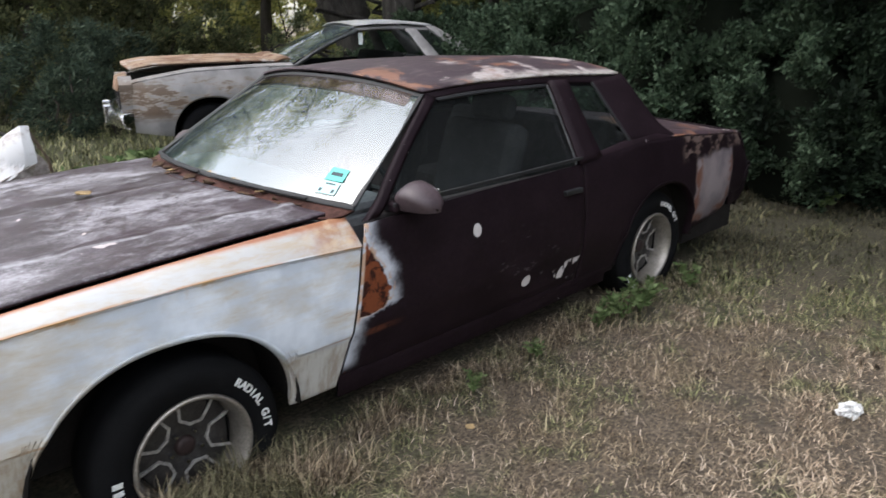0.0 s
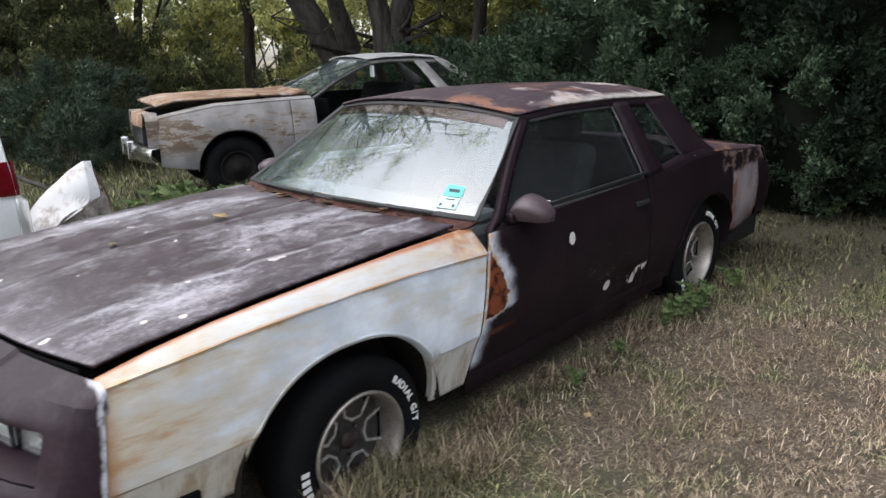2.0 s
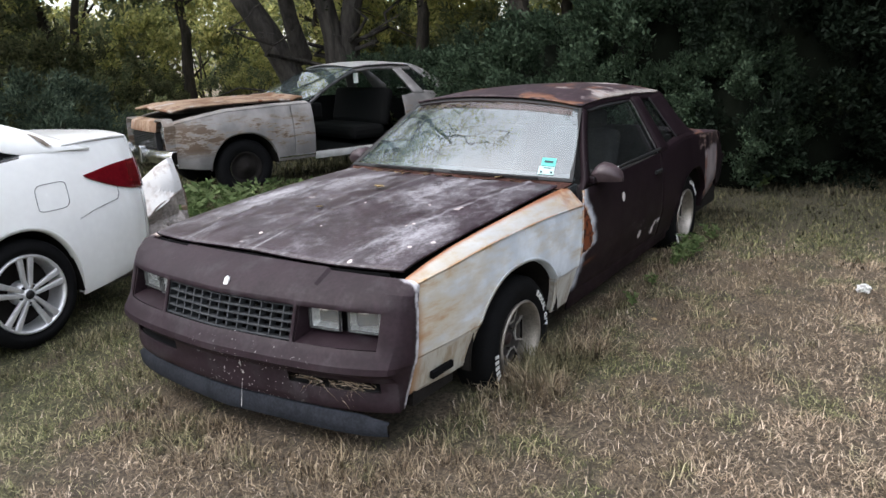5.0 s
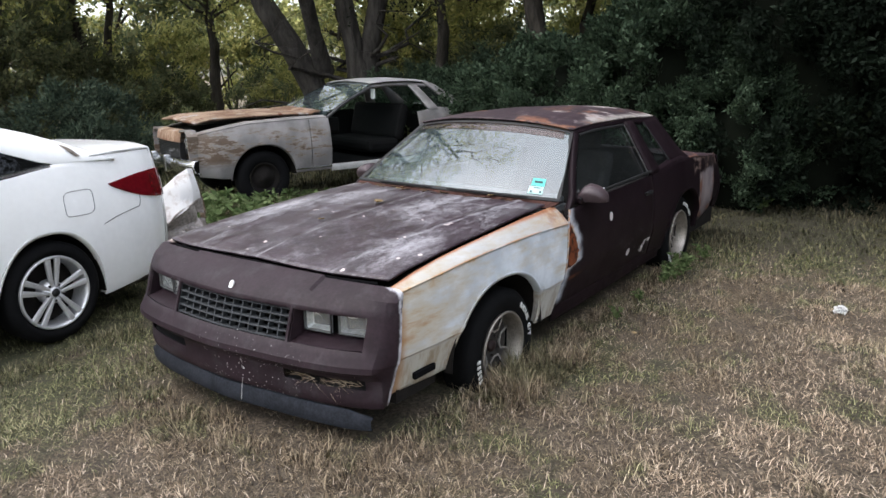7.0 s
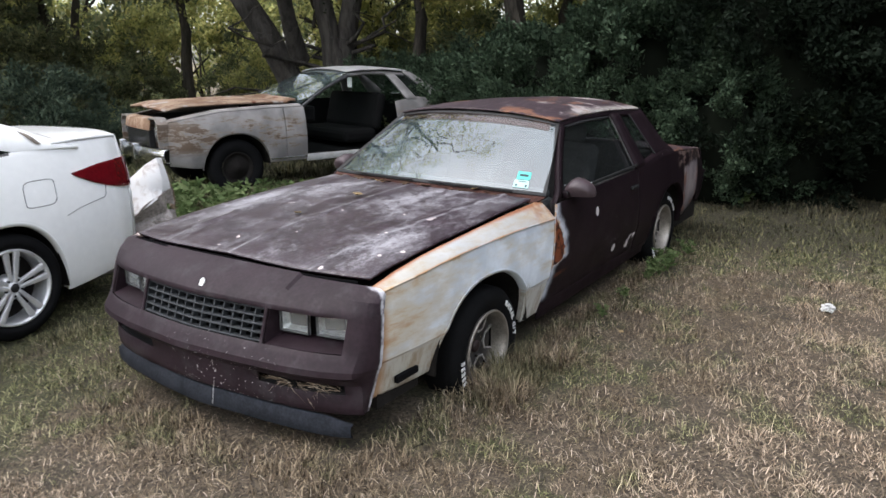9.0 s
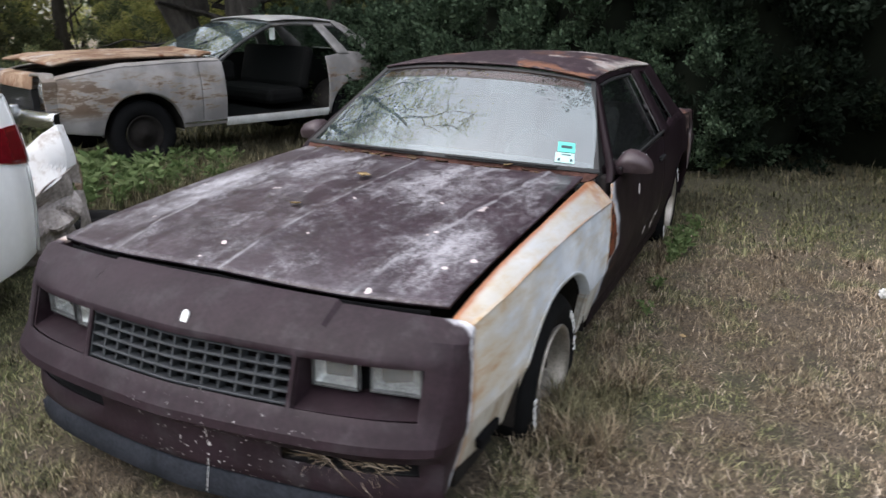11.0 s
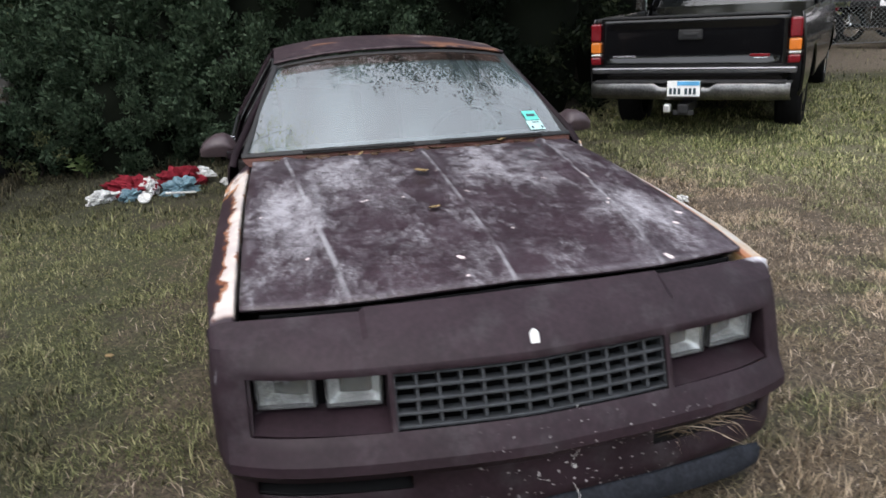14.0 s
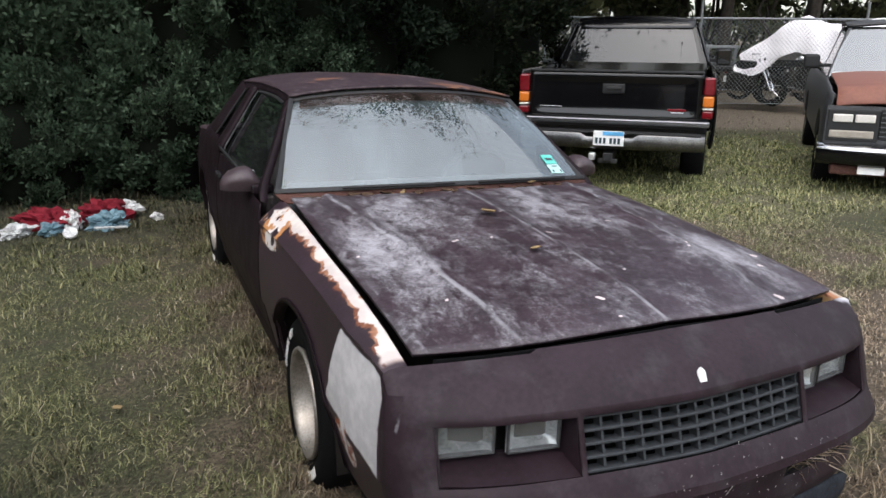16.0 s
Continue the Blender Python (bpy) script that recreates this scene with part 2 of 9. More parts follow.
def door_paint():
    g = Graph("brown_door_paint", 0.5)
    g.b.inputs["Specular IOR Level"].default_value = 0.1
    col = brown_base(g, 0.42)
    x, z = g.axis(0), g.axis(2)
    n = g.add(g.noise(7, 5, 0.6), -0.5)
    n2 = g.add(g.noise(17, 5, 0.65, None, 0.4), -0.5)
    # distance back from the door's slanted front edge
    s = g.add(g.add(x, g.mul(g.add(z, -0.55), -0.21)), -0.674)
    # the hole's edge: narrow at the top, widest low down
    zz = g.add(z, g.mul(n2, 0.10))
    reach = g.mul(g.step(zz, 0.80, 0.52), g.step(zz, 0.435, 0.50), 0.15)
    inside = g.add(g.add(reach, g.mul(s, -1.0)), g.add(g.mul(n2, 0.08), g.mul(g.add(g.noise(34, 4, 0.7), -0.5), 0.05)))
    halo = g.add(g.add(g.add(reach, 0.052), g.mul(s, -1.0)), g.mul(n, 0.13))
    pale = g.step(halo, -0.03, 0.05)
    col = g.mix(g.mul(pale, g.step(z, 0.235, 0.29), g.step(z, 0.875, 0.80), 0.92), col, g.mix(g.step(n2, -0.12, 0.2), (0.50, 0.52, 0.57), (0.36, 0.37, 0.41)))
    rim = g.mul(g.step(inside, -0.022, 0.0), g.step(z, 0.42, 0.47))
    col = g.mix(g.mul(rim, g.step(g.noise(21, 4), 0.4, 0.5)), col, (0.40, 0.27, 0.19))
    rust = g.mul(g.step(inside, 0.0, 0.010), g.step(s, 0.006, 0.014))
    col = g.mix(rust, col, g.mix(g.step(g.noise(15, 5, 0.6, None, 0.5), 0.46, 0.54), (0.028, 0.010, 0.008), (0.155, 0.046, 0.02)))
    seam = g.mul(g.step(g.math("ABSOLUTE", g.add(g.add(z, -0.375), g.mul(x, -0.02))), 0.022, 0.006), g.step(s, 0.27, 0.1), g.step(s, 0.03, 0.10), g.step(g.add(n2, 0.5), 0.4, 0.55))
    col = g.mix(g.mul(seam, 0.85), col, (0.10, 0.035, 0.02))
    chips = g.mul(g.blob((2.04, -0.85, 0.335), (0.19, 0.3, 0.058), 1, 0.85, 0.8, 13), g.step(g.noise(9, 3, 0.5, g.scaled(2, 1, 0.8)), 0.47, 0.52))
    dots = g.top(g.blob((1.303, -0.87, 0.672), (0.026, 0.1, 0.032), 1, 0.9, 0.3, 30), g.blob((1.655, -0.87, 0.352), (0.034, 0.1, 0.030), 1, 0.9, 0.6, 25), chips)
    col = g.mix(dots, col, (0.52, 0.48, 0.47))
    scuff = g.mul(g.step(g.noise(12, 5, 0.7, g.scaled(1, 1, 2.5)), 0.60, 0.70), g.blob((1.66, -0.87, 0.45), (0.35, 0.4, 0.22), 1, 0.2))
    col = g.mix(g.mul(scuff, 0.45), col, (0.22, 0.20, 0.21))
    g.bump(g.add(g.noise(140, 3), g.mul(rust, g.noise(24, 4), 3.0)), 0.10, 0.003)
    return g.done(col, g.add(0.38, g.mul(g.noise(6, 4), 0.22)))


def quarter_paint():
    g = Graph("brown_quarter_paint", 0.5)
    g.b.inputs["Specular IOR Level"].default_value = 0.1
    col = brown_base(g, 0.42)
    n = g.add(g.noise(8, 5, 0.6), -0.5)
    wav = g.mul(n, 0.12)
    x, z = g.add(g.axis(0), wav), g.add(g.axis(2), wav)
    pale = g.mul(g.step(x, 3.21, 3.24), g.step(x, 3.80, 3.76), g.step(z, 0.30, 0.33), g.step(z, 0.74, 0.70))
    tone = g.mix(g.step(g.noise(5, 5), 0.4, 0.65), (0.155, 0.13, 0.14), (0.24, 0.20, 0.20))
    col = g.mix(pale, col, tone)
    border = g.mul(pale, g.top(g.step(x, 3.32, 3.26), g.step(x, 3.70, 3.75), g.step(z, 0.38, 0.34)), g.step(g.noise(9, 5, 0.65), 0.44, 0.54))
    col = g.mix(g.mul(border, 0.9), col, (0.13, 0.052, 0.028))
    top = g.mul(g.step(x, 3.02, 3.12), g.step(z, 0.70, 0.75), g.step(g.noise(8, 5, 0.6, g.scaled(1, 1, 2)), 0.46, 0.56))
    col = g.mix(top, col, g.mix(g.noise(20, 4), (0.08, 0.04, 0.028), (0.17, 0.135, 0.125)))
    g.bump(g.noise(140, 3), 0.08, 0.002)
    return g.done(col, 0.5)


def far_fender_paint():
    """The other fender: brown with a bare grey filler patch and flaking paint along the hood gap."""
    g = Graph("brown_fender_paint_with_filler", 0.5)
    col = brown_base(g)
    wav = g.mul(g.add(g.noise(9, 4, 0.5), -0.5), 0.05)
    x, z = g.add(g.axis(0), wav), g.add(g.axis(2), wav)
    over = g.add(fender_line_mask(g), g.mul(wav, 0.6))
    patch = g.mul(g.step(x, -0.872, -0.866), g.step(g.add(x, g.mul(z, 0.42)), -0.243, -0.253), g.step(g.add(z, g.mul(x, -0.1)), 0.488, 0.494), g.step(over, -0.018, -0.024))
    filler = g.mix(g.step(g.noise(22, 4), 0.35, 0.7), (0.40, 0.385, 0.385), (0.50, 0.485, 0.48))
    col = g.mix(patch, col, filler)
    # flaking along the hood gap: bare cream ringed with rust, in ragged islands
    frag = g.add(g.noise(8, 5, 0.6, g.scaled(0.7, 1, 1), 0.6), -0.5)
    ay = g.add(g.math("ABSOLUTE", g.axis(1)), g.mul(frag, 0.16))
    ends = g.mul(g.step(g.axis(0), -0.875, -0.84), g.step(g.axis(0), 0.60, 0.5))
    border = g.mul(g.step(ay, 0.824, 0.818), g.step(over, 0.004, 0.010), ends)
    flake = g.mul(g.step(ay, 0.812, 0.807), g.step(ay, 0.762, 0.768), g.step(over, 0.004, 0.010), ends)
    col = g.mix(border, col, g.mix(g.step(g.noise(14, 4), 0.4, 0.6), (0.15, 0.05, 0.025), (0.34, 0.17, 0.10)))
    col = g.mix(flake, col, g.mix(g.step(g.noise(12, 4), 0.35, 0.65), (0.60, 0.53, 0.48), (0.48, 0.42, 0.40)))
    blots = g.mul(g.blob((0.50, 0.84, 0.745), (0.20, 0.3, 0.085), 1, 0.9, 1.0, 9), g.step(g.noise(9, 4), 0.44, 0.47))
    col = g.mix(blots, col, g.mix(g.step(g.noise(11, 3), 0.48, 0.5), RUST_LITE, (0.6, 0.55, 0.52)))
    chip = g.blob((-0.60, 0.86, 0.37), (0.07, 0.2, 0.08), 1, 0.9, 0.9, 14)
    col = g.mix(chip, col, g.mix(g.step(g.noise(30, 3), 0.45, 0.5), RUST, (0.5, 0.47, 0.46)))
    g.bump(g.noise(140, 3), 0.08, 0.002)
    return g.done(col, g.add(0.45, g.mul(patch, 0.25)))


def nose_paint():
    g = Graph("brown_bumper_cover_paint", 0.5)
    g.b.inputs["Specular IOR Level"].default_value = 0.2
    col = brown_base(g, 0.72)
    wav = g.mul(g.add(g.noise(9, 5, 0.6), -0.5), 0.08)
    ragged = g.mul(g.add(g.noise(16, 5, 0.7), -0.5), 0.028)
    seam = g.add(g.add(g.axis(0), g.mul(g.add(g.axis(2), -0.45), -0.12)), ragged)
    worn = g.mul(g.step(seam, -0.898, -0.886), g.step(g.axis(1), -0.74, -0.80))
    col = g.mix(g.mul(worn, 0.92), col, g.mix(g.step(g.noise(24, 4), 0.4, 0.65), (0.58, 0.58, 0.62), (0.22, 0.20, 0.22)))
    scratch = g.mul(g.step(g.math("ABSOLUTE", g.add(g.add(g.axis(0), 0.955), g.mul(g.noise(6, 3), 0.03))), 0.006, 0.002), g.step(g.axis(1), 0.70, 0.78), g.step(g.axis(2), 0.66, 0.6))
    col = g.mix(g.mul(scratch, g.step(g.noise(11, 4), 0.5, 0.6), 0.5), col, (0.3, 0.29, 0.31))
    low = g.mul(g.step(g.axis(2), 0.5, 0.36), g.blob((-1.2, -0.15, 0.33), (0.4, 0.45, 0.25), 1, 0.3))
    chips = g.mul(low, g.step(g.noise(85, 1.5, 0.4), 0.70, 0.72))
    col = g.mix(chips, col, (0.6, 0.58, 0.57))
    dust = g.mul(g.step(g.noise(7, 5, 0.65), 0.5, 0.75), 0.3)
    col = g.mix(dust, col, (0.08, 0.075, 0.08))
    g.bump(g.noise(180, 3), 0.1, 0.002)
    return g.done(col, g.add(0.45, g.mul(g.noise(9, 4), 0.2)))


def glass(name, tint=(0.75, 0.85, 0.85), dust=0.1, dust_color=(0.62, 0.66, 0.67), gloss=1.0, mirror=0.10, streaks=0.0):
    """A single pane: sees through, mirrors by Fresnel, with a film of dust."""
    m = bpy.data.materials.new(name)
    m.use_nodes = True
    t = m.node_tree
    t.nodes.remove(t.nodes["Principled BSDF"])
    out = t.nodes["Material Output"]
    tr, gl, df = (t.nodes.new("ShaderNodeBsdf" + k) for k in ("Transparent", "Glossy", "Diffuse"))
    tr.inputs[0].default_value = (*tint, 1)
    gl.inputs["Roughness"].default_value = 0.02
    gl.inputs["Color"].default_value = (gloss, gloss, gloss, 1)
    df.inputs[0].default_value = (*dust_color, 1)
    lw = t.nodes.new("ShaderNodeLayerWeight")
    lw.inputs[0].default_value = 0.5
    pw, fr = t.nodes.new("ShaderNodeMath"), t.nodes.new("ShaderNodeMapRange")
    pw.operation, pw.inputs[1].default_value = "POWER", 4.5
    fr.inputs["To Min"].default_value = mirror
    t.links.new(lw.outputs["Facing"], pw.inputs[0]), t.links.new(pw.outputs[0], fr.inputs["Value"])
    a, b = t.nodes.new("ShaderNodeMixShader"), t.nodes.new("ShaderNodeMixShader")
    co = t.nodes.new("ShaderNodeTexCoord")
    nz = t.nodes.new("ShaderNodeTexNoise")
    nz.inputs["Scale"].default_value, nz.inputs["Detail"].default_value = 2.4, 6
    mr = t.nodes.new("ShaderNodeMapRange")
    mr.inputs["From Min"].default_value, mr.inputs["From Max"].default_value = 0.3, 0.7
    mr.inputs["To Min"].default_value, mr.inputs["To Max"].default_value = dust * 0.5, dust * 1.4
    mp = t.nodes.new("ShaderNodeMapping")
    mp.inputs["Scale"].default_value = (0.6, 1, 0.6) if streaks == 0 else (0.5, 1.5, 0.6)
    t.links.new(co.outputs["Object"], mp.inputs["Vector"])
    t.links.new(mp.outputs[0], nz.inputs["Vector"])
    t.links.new(nz.outputs["Fac"], mr.inputs["Value"])
    if streaks:
        nz.inputs["Roughness"].default_value = 0.68
        mr.inputs["From Min"].default_value, mr.inputs["From Max"].default_value = 0.38, 0.68
        mr.inputs["To Min"].default_value, mr.inputs["To Max"].default_value = dust * (1 - streaks), dust * (1 + streaks)
    t.links.new(mr.outputs[0], a.inputs[0])
    t.links.new(tr.outputs[0], a.inputs[1]), t.links.new(df.outputs[0], a.inputs[2])
    t.links.new(fr.outputs[0], b.inputs[0])
    t.links.new(a.outputs[0], b.inputs[1]), t.links.new(gl.outputs[0], b.inputs[2])
    t.links.new(b.outputs[0], out.inputs["Surface"])
    return m


M_TRUNK = roof_paint("brown_trunk_paint", -0.10)
M_BROWN, M_HOOD, M_ROOF, M_FENDER, M_DOOR = brown_paint(), hood_paint(), roof_paint(rim=0.85), fender_paint(), door_paint()
M_QUARTER, M_FENDER2, M_NOSE = quarter_paint(), far_fender_paint(), nose_paint()
M_WINDSHIELD = glass("dusty_windshield_glass", (0.55, 0.66, 0.66), 0.15, (0.36, 0.48, 0.50), gloss=0.66, mirror=0.27, streaks=0.5)
M_SHADEBAND = glass("faded_brown_shade_band", (0.62, 0.50, 0.46), 0.10, (0.20, 0.13, 0.11), gloss=0.6, mirror=0.10, streaks=0.9)
M_GLASS = glass("dusty_side_glass", (0.58, 0.66, 0.66), 0.012, mirror=0.06)
M_RUBBER = plain("tyre_rubber", (0.006, 0.006, 0.0065), 0.8, 0, 0.3, 20, 0, 0.1)
M_BLACK = plain("black_plastic", (0.013, 0.013, 0.014), 0.6)
M_UNDER = plain("dirty_underbody", (0.016, 0.014, 0.013), 0.9)
M_CHROME = plain("dull_chrome", (0.50, 0.50, 0.51), 0.2, 1.0, 0.15)
M_MIRROR = plain("brown_mirror_paint", (0.052, 0.037, 0.041), 0.40, 0, 0.25, 12)
M_REFLECTOR = plain("clouded_reflector", (0.88, 0.88, 0.88), 0.32, 0.7, 0.45, 30)
M_ALLOY = plain("dull_aluminium_rim", (0.30, 0.272, 0.242), 0.42, 0.7, 0.35, 20)
M_STEEL_GREY = plain("grey_painted_spokes", (0.040, 0.036, 0.034), 0.5, 0.3, 0.5, 30)
M_POCKET = plain("worn_bright_pocket_edge", (0.36, 0.34, 0.32), 0.45, 0.4, 0.75, 34)
M_CAP = plain("rusty_centre_cap", (0.028, 0.017, 0.016), 0.6, 0.2)
M_REFLECTOR_DULL = plain("dusty_reflector", (0.34, 0.34, 0.34), 0.45, 0.7, 0.5, 22)
# near-black copy of the black plastic: shade of gaps, recesses and pockets as colour
M_PITCHY = plain("recess_shade_black", (0.004, 0.004, 0.0045), 0.9)
M_SEALWORN = plain("worn_black_seal", (0.06, 0.06, 0.062), 0.5, 0, 0.7, 9)
M_GRILLE = plain("grey_grille_plastic", (0.030, 0.033, 0.037), 0.55, 0, 0.35, 30)
M_AIRDAM = plain("faded_blue_grey_rubber", (0.022, 0.024, 0.030), 0.75, 0, 0.4, 12)
M_LETTER = plain("white_tyre_lettering", (0.62, 0.62, 0.60), 0.7)
M_SEAT = plain("dark_seat_cloth", (0.05, 0.042, 0.042), 0.9)
M_DASH = plain("grey_dashboard", (0.12, 0.12, 0.125), 0.7)
# pale film raised to give the lamps a bright glint by colour
M_LENS = glass("clear_headlamp_lens", (0.85, 0.88, 0.88), 0.16, (0.62, 0.64, 0.64))
M_WHITE = plain("white_paper", (0.75, 0.75, 0.74), 0.6, 0, 0.08)
M_TEAL = plain("teal_sticker", (0.10, 0.50, 0.42), 0.5, 0, 0.1)
M_INK = plain("dark_ink", (0.03, 0.05, 0.06), 0.6)
M_COWL = plain("rusty_cowl", (0.066, 0.032, 0.026), 0.75, 0, 0.5, 9)


# ---- building helpers ----
def thing(name, label, category, group="", at=(0, 0, 0), turn=0.0):
    ob = tagged(new(name), label, category, group)
    ob.matrix_world = pose(*at, 0, 0, turn)
    return ob


def mesh_of(name, verts, faces, material, smooth=True):
    me = bpy.data.meshes.new(name)
    me.from_pydata([tuple(v) for v in verts], [], faces)
    me.materials.append(material)
    if smooth:
        me.polygons.foreach_set("use_smooth", [True] * len(me.polygons))
    me.update()
    return me


def attach(name, me, parent=None, label=""):
    ob = new(name, me)
    if parent:
        ob.parent = parent
    if label:
        ob["label"] = label
    return ob


def part(name, bm, material, parent=None, label="", smooth=False):
    me = bpy.data.meshes.new(name)
    bm.to_mesh(me)
    bm.free()
    me.materials.append(material)
    if smooth:
        me.polygons.foreach_set("use_smooth", [True] * len(me.polygons))
    return attach(name, me, parent, label)


def sheet(name, P, material, parent=None, label="", thick=0.012, skip=None, smooth=True, flip=False):
    """A panel: a grid of points, n rows of m, given some thickness inwards."""
    P = np.asarray(P, float)
    n, m = P.shape[:2]
    faces = []
    for i in range(n - 1):
        for j in range(m - 1):
            if skip is None or not skip(i, j):
                f = (i * m + j, i * m + j + 1, (i + 1) * m + j + 1, (i + 1) * m + j)
                faces.append(f[::-1] if flip else f)
    me = mesh_of(name, P.reshape(-1, 3), faces, material, smooth)
    ob = attach(name, me, parent, label)
    if thick:
        s = ob.modifiers.new("thickness", "SOLIDIFY")
        s.thickness, s.offset = thick, -1
        if smooth:
            w = ob.modifiers.new("crisp_edges", "WEIGHTED_NORMAL")
            w.mode, w.weight, w.keep_sharp = "FACE_AREA", 60, True
    return ob


def box(bm, x0, x1, y0, y1, z0, z1, bevel=0.0, m=None):
    r = bmesh.ops.create_cube(bm, size=1)
    vs = r["verts"]
    for v in vs:
        v.co = Vector(((x0 + x1) / 2 + v.co.x * (x1 - x0), (y0 + y1) / 2 + v.co.y * (y1 - y0), (z0 + z1) / 2 + v.co.z * (z1 - z0)))
    if bevel:
        es = {e for v in vs for e in v.link_edges}
        out = bmesh.ops.bevel(bm, geom=list(es), offset=bevel, segments=2, affect="EDGES", profile=0.5)
        vs = list({v for f in out["faces"] for v in f.verts} | {v for v in vs if v.is_valid})
    if m is not None:
        bmesh.ops.transform(bm, matrix=m, verts=vs)
    return vs


def box_part(name, dims, material, parent=None, label="", bevel=0.01, m=None):
    bm = bmesh.new()
    box(bm, *dims, bevel, m)
    return part(name, bm, material, parent, label)


def rod(bm, a, b, r0, r1=None, seg=8):
    a, b = Vector(a), Vector(b)
    d = b - a
    m = Matrix.Translation((a + b) / 2) @ d.to_track_quat("Z", "Y").to_matrix().to_4x4()
    return bmesh.ops.create_cone(bm, cap_ends=True, segments=seg, radius1=r0, radius2=r0 if r1 is None else r1, depth=d.length, matrix=m)["verts"]


def lathe(profile, seg=40, axis="Y"):
    """Turns (radius, offset) pairs round an axis; offset runs along it."""
    prof = np.array(profile, float)
    a = np.linspace(0, 2 * math.pi, seg, endpoint=False)
    V = np.stack([np.outer(prof[:, 0], np.cos(a)), np.outer(prof[:, 1], np.ones(seg)), np.outer(prof[:, 0], np.sin(a))], -1)
    n = len(prof)
    faces = [(i * seg + j, (i + 1) * seg + j, (i + 1) * seg + (j + 1) % seg, i * seg + (j + 1) % seg) for i in range(n - 1) for j in range(seg)]
    return V.reshape(-1, 3), faces


def lathed(name, profile, material, parent=None, label="", seg=40):
    V, F = lathe(profile, seg)
    return attach(name, mesh_of(name, V, F, material), parent, label)


def spline(pts, n):
    """n points along a smooth curve through the given ones."""
    P = np.array(pts, float)
    t = np.r_[0, np.cumsum(np.linalg.norm(np.diff(P, axis=0), axis=1))]
    t /= t[-1]
    Q = np.vstack([2 * P[0] - P[1], P, 2 * P[-1] - P[-2]])
    out = []
    for u in np.linspace(0, 1, n):
        k = min(int(np.searchsorted(t, u, "right")) - 1, len(P) - 2)
        s = (u - t[k]) / max(t[k + 1] - t[k], 1e-9)
        p0, p1, p2, p3 = Q[k], Q[k + 1], Q[k + 2], Q[k + 3]
        out.append(0.5 * (2 * p1 + (p2 - p0) * s + (2 * p0 - 5 * p1 + 4 * p2 - p3) * s * s + (3 * p1 - p0 - 3 * p2 + p3) * s ** 3))
    return np.array(out)


def between(a, b, n=2, bow=(0, 0, 0)):
    """A grid of n rows from curve a to curve b, bowed outwards in the middle."""
    a, b, bow = np.array(a, float), np.array(b, float), np.array(bow, float)
    return np.array([a + (b - a) * u + bow * 4 * u * (1 - u) for u in np.linspace(0, 1, n)])


def lerp_table(x, xs, ys):
    return np.interp(x, xs, ys)


def letters(name, text, size, material, parent, place, label="", depth=0.002):
    """Lettering in the built-in font as a mesh; place takes its local x, y to a matrix."""
    cu = bpy.data.curves.new(name, "FONT")
    cu.body, cu.size, cu.extrude, cu.align_x, cu.align_y = text, size, depth, "CENTER", "CENTER"
    tmp = bpy.data.objects.new(name, cu)
    me = bpy.data.meshes.new_from_object(tmp)
    bpy.data.objects.remove(tmp)
    me.transform(place)
    me.materials.clear()
    me.materials.append(material)
    return attach(name, me, parent, label)


def wheel_arc_text(name, words, radius, height, face_y, material, parent, mid_angle, step):
    """Letters set round a tyre's outer wall, each a mesh, their feet towards the hub."""
    for k, ch in enumerate(words):
        if ch == " ":
            continue
        cu = bpy.data.curves.new(name, "FONT")
        cu.body, cu.size, cu.extrude, cu.align_x, cu.align_y = ch, height * 1.35, 0.0015, "CENTER", "CENTER"
        cu.offset = 0.0011
        tmp = bpy.data.objects.new(name, cu)
        me = bpy.data.meshes.new_from_object(tmp)
        bpy.data.objects.remove(tmp)
        a = mid_angle - (k - (len(words) - 1) / 2) * step
        # letters stand in the wheel's x-z plane and face -y
        m = Matrix.Rotation(-(a - math.pi / 2), 4, "Y") @ Matrix.Translation((0, face_y, radius)) @ Matrix.Rotation(math.pi / 2, 4, "X")
        me.transform(m)
        me.materials.clear()
        me.materials.append(material)
        attach(name, me, parent)


# ---- the brown coupe ----
car = thing("brown_coupe", "faded brown two-door coupe with rust and mismatched pale fender", "car")
car.matrix_world = pose(0, 0.018, 0, 1.35, 0, 0)  # it leans on its sunken driver-side wheels
HUB_F, HUB_R = 0.162, 0.245


def fender_line(x):
    """Height of the sharp line along the fender, an easy arc."""
    return 0.749 - 0.05 * (x - 0.08) ** 2


def side_half(x, z):
    """Half width of the body side at a height: a line high on the fender, a tucked lower flank."""
    w = lerp_table(x, [-0.95, -0.6, 0.0, 1.0, 2.2, 2.8, 3.4, 3.95], [0.835, 0.868, 0.878, 0.888, 0.892, 0.895, 0.87, 0.80])
    up = np.clip((z - 0.54) / 0.32, 0, None)
    dn = np.clip((0.54 - z) / 0.34, 0, None)
    ledge = np.clip((x - 0.9) / -0.2, 0, 1)
    high = np.clip((fender_line(x) - 0.004 - z) / 0.008, 0, 1) * np.clip((z - 0.5) / 0.2, 0, 1)
    tuck = np.clip((0.40 - z) / 0.010, 0, 1) * 0.010 + np.clip((0.39 - z) / 0.2, 0, 1) * 0.035
    return w - 0.035 * up ** 2 - 0.012 * dn ** 2 - ledge * 0.008 * high - tuck


def fender_top(x):
    return np.interp(x, [-0.92, -0.70, -0.50, -0.30, 0.0, 0.3, 0.75], [0.708, 0.748, 0.772, 0.788, 0.807, 0.822, 0.836])


def hood_edge(x):
    return lerp_table(x, [-0.9, 0.0, 0.75], [0.757, 0.760, 0.745])


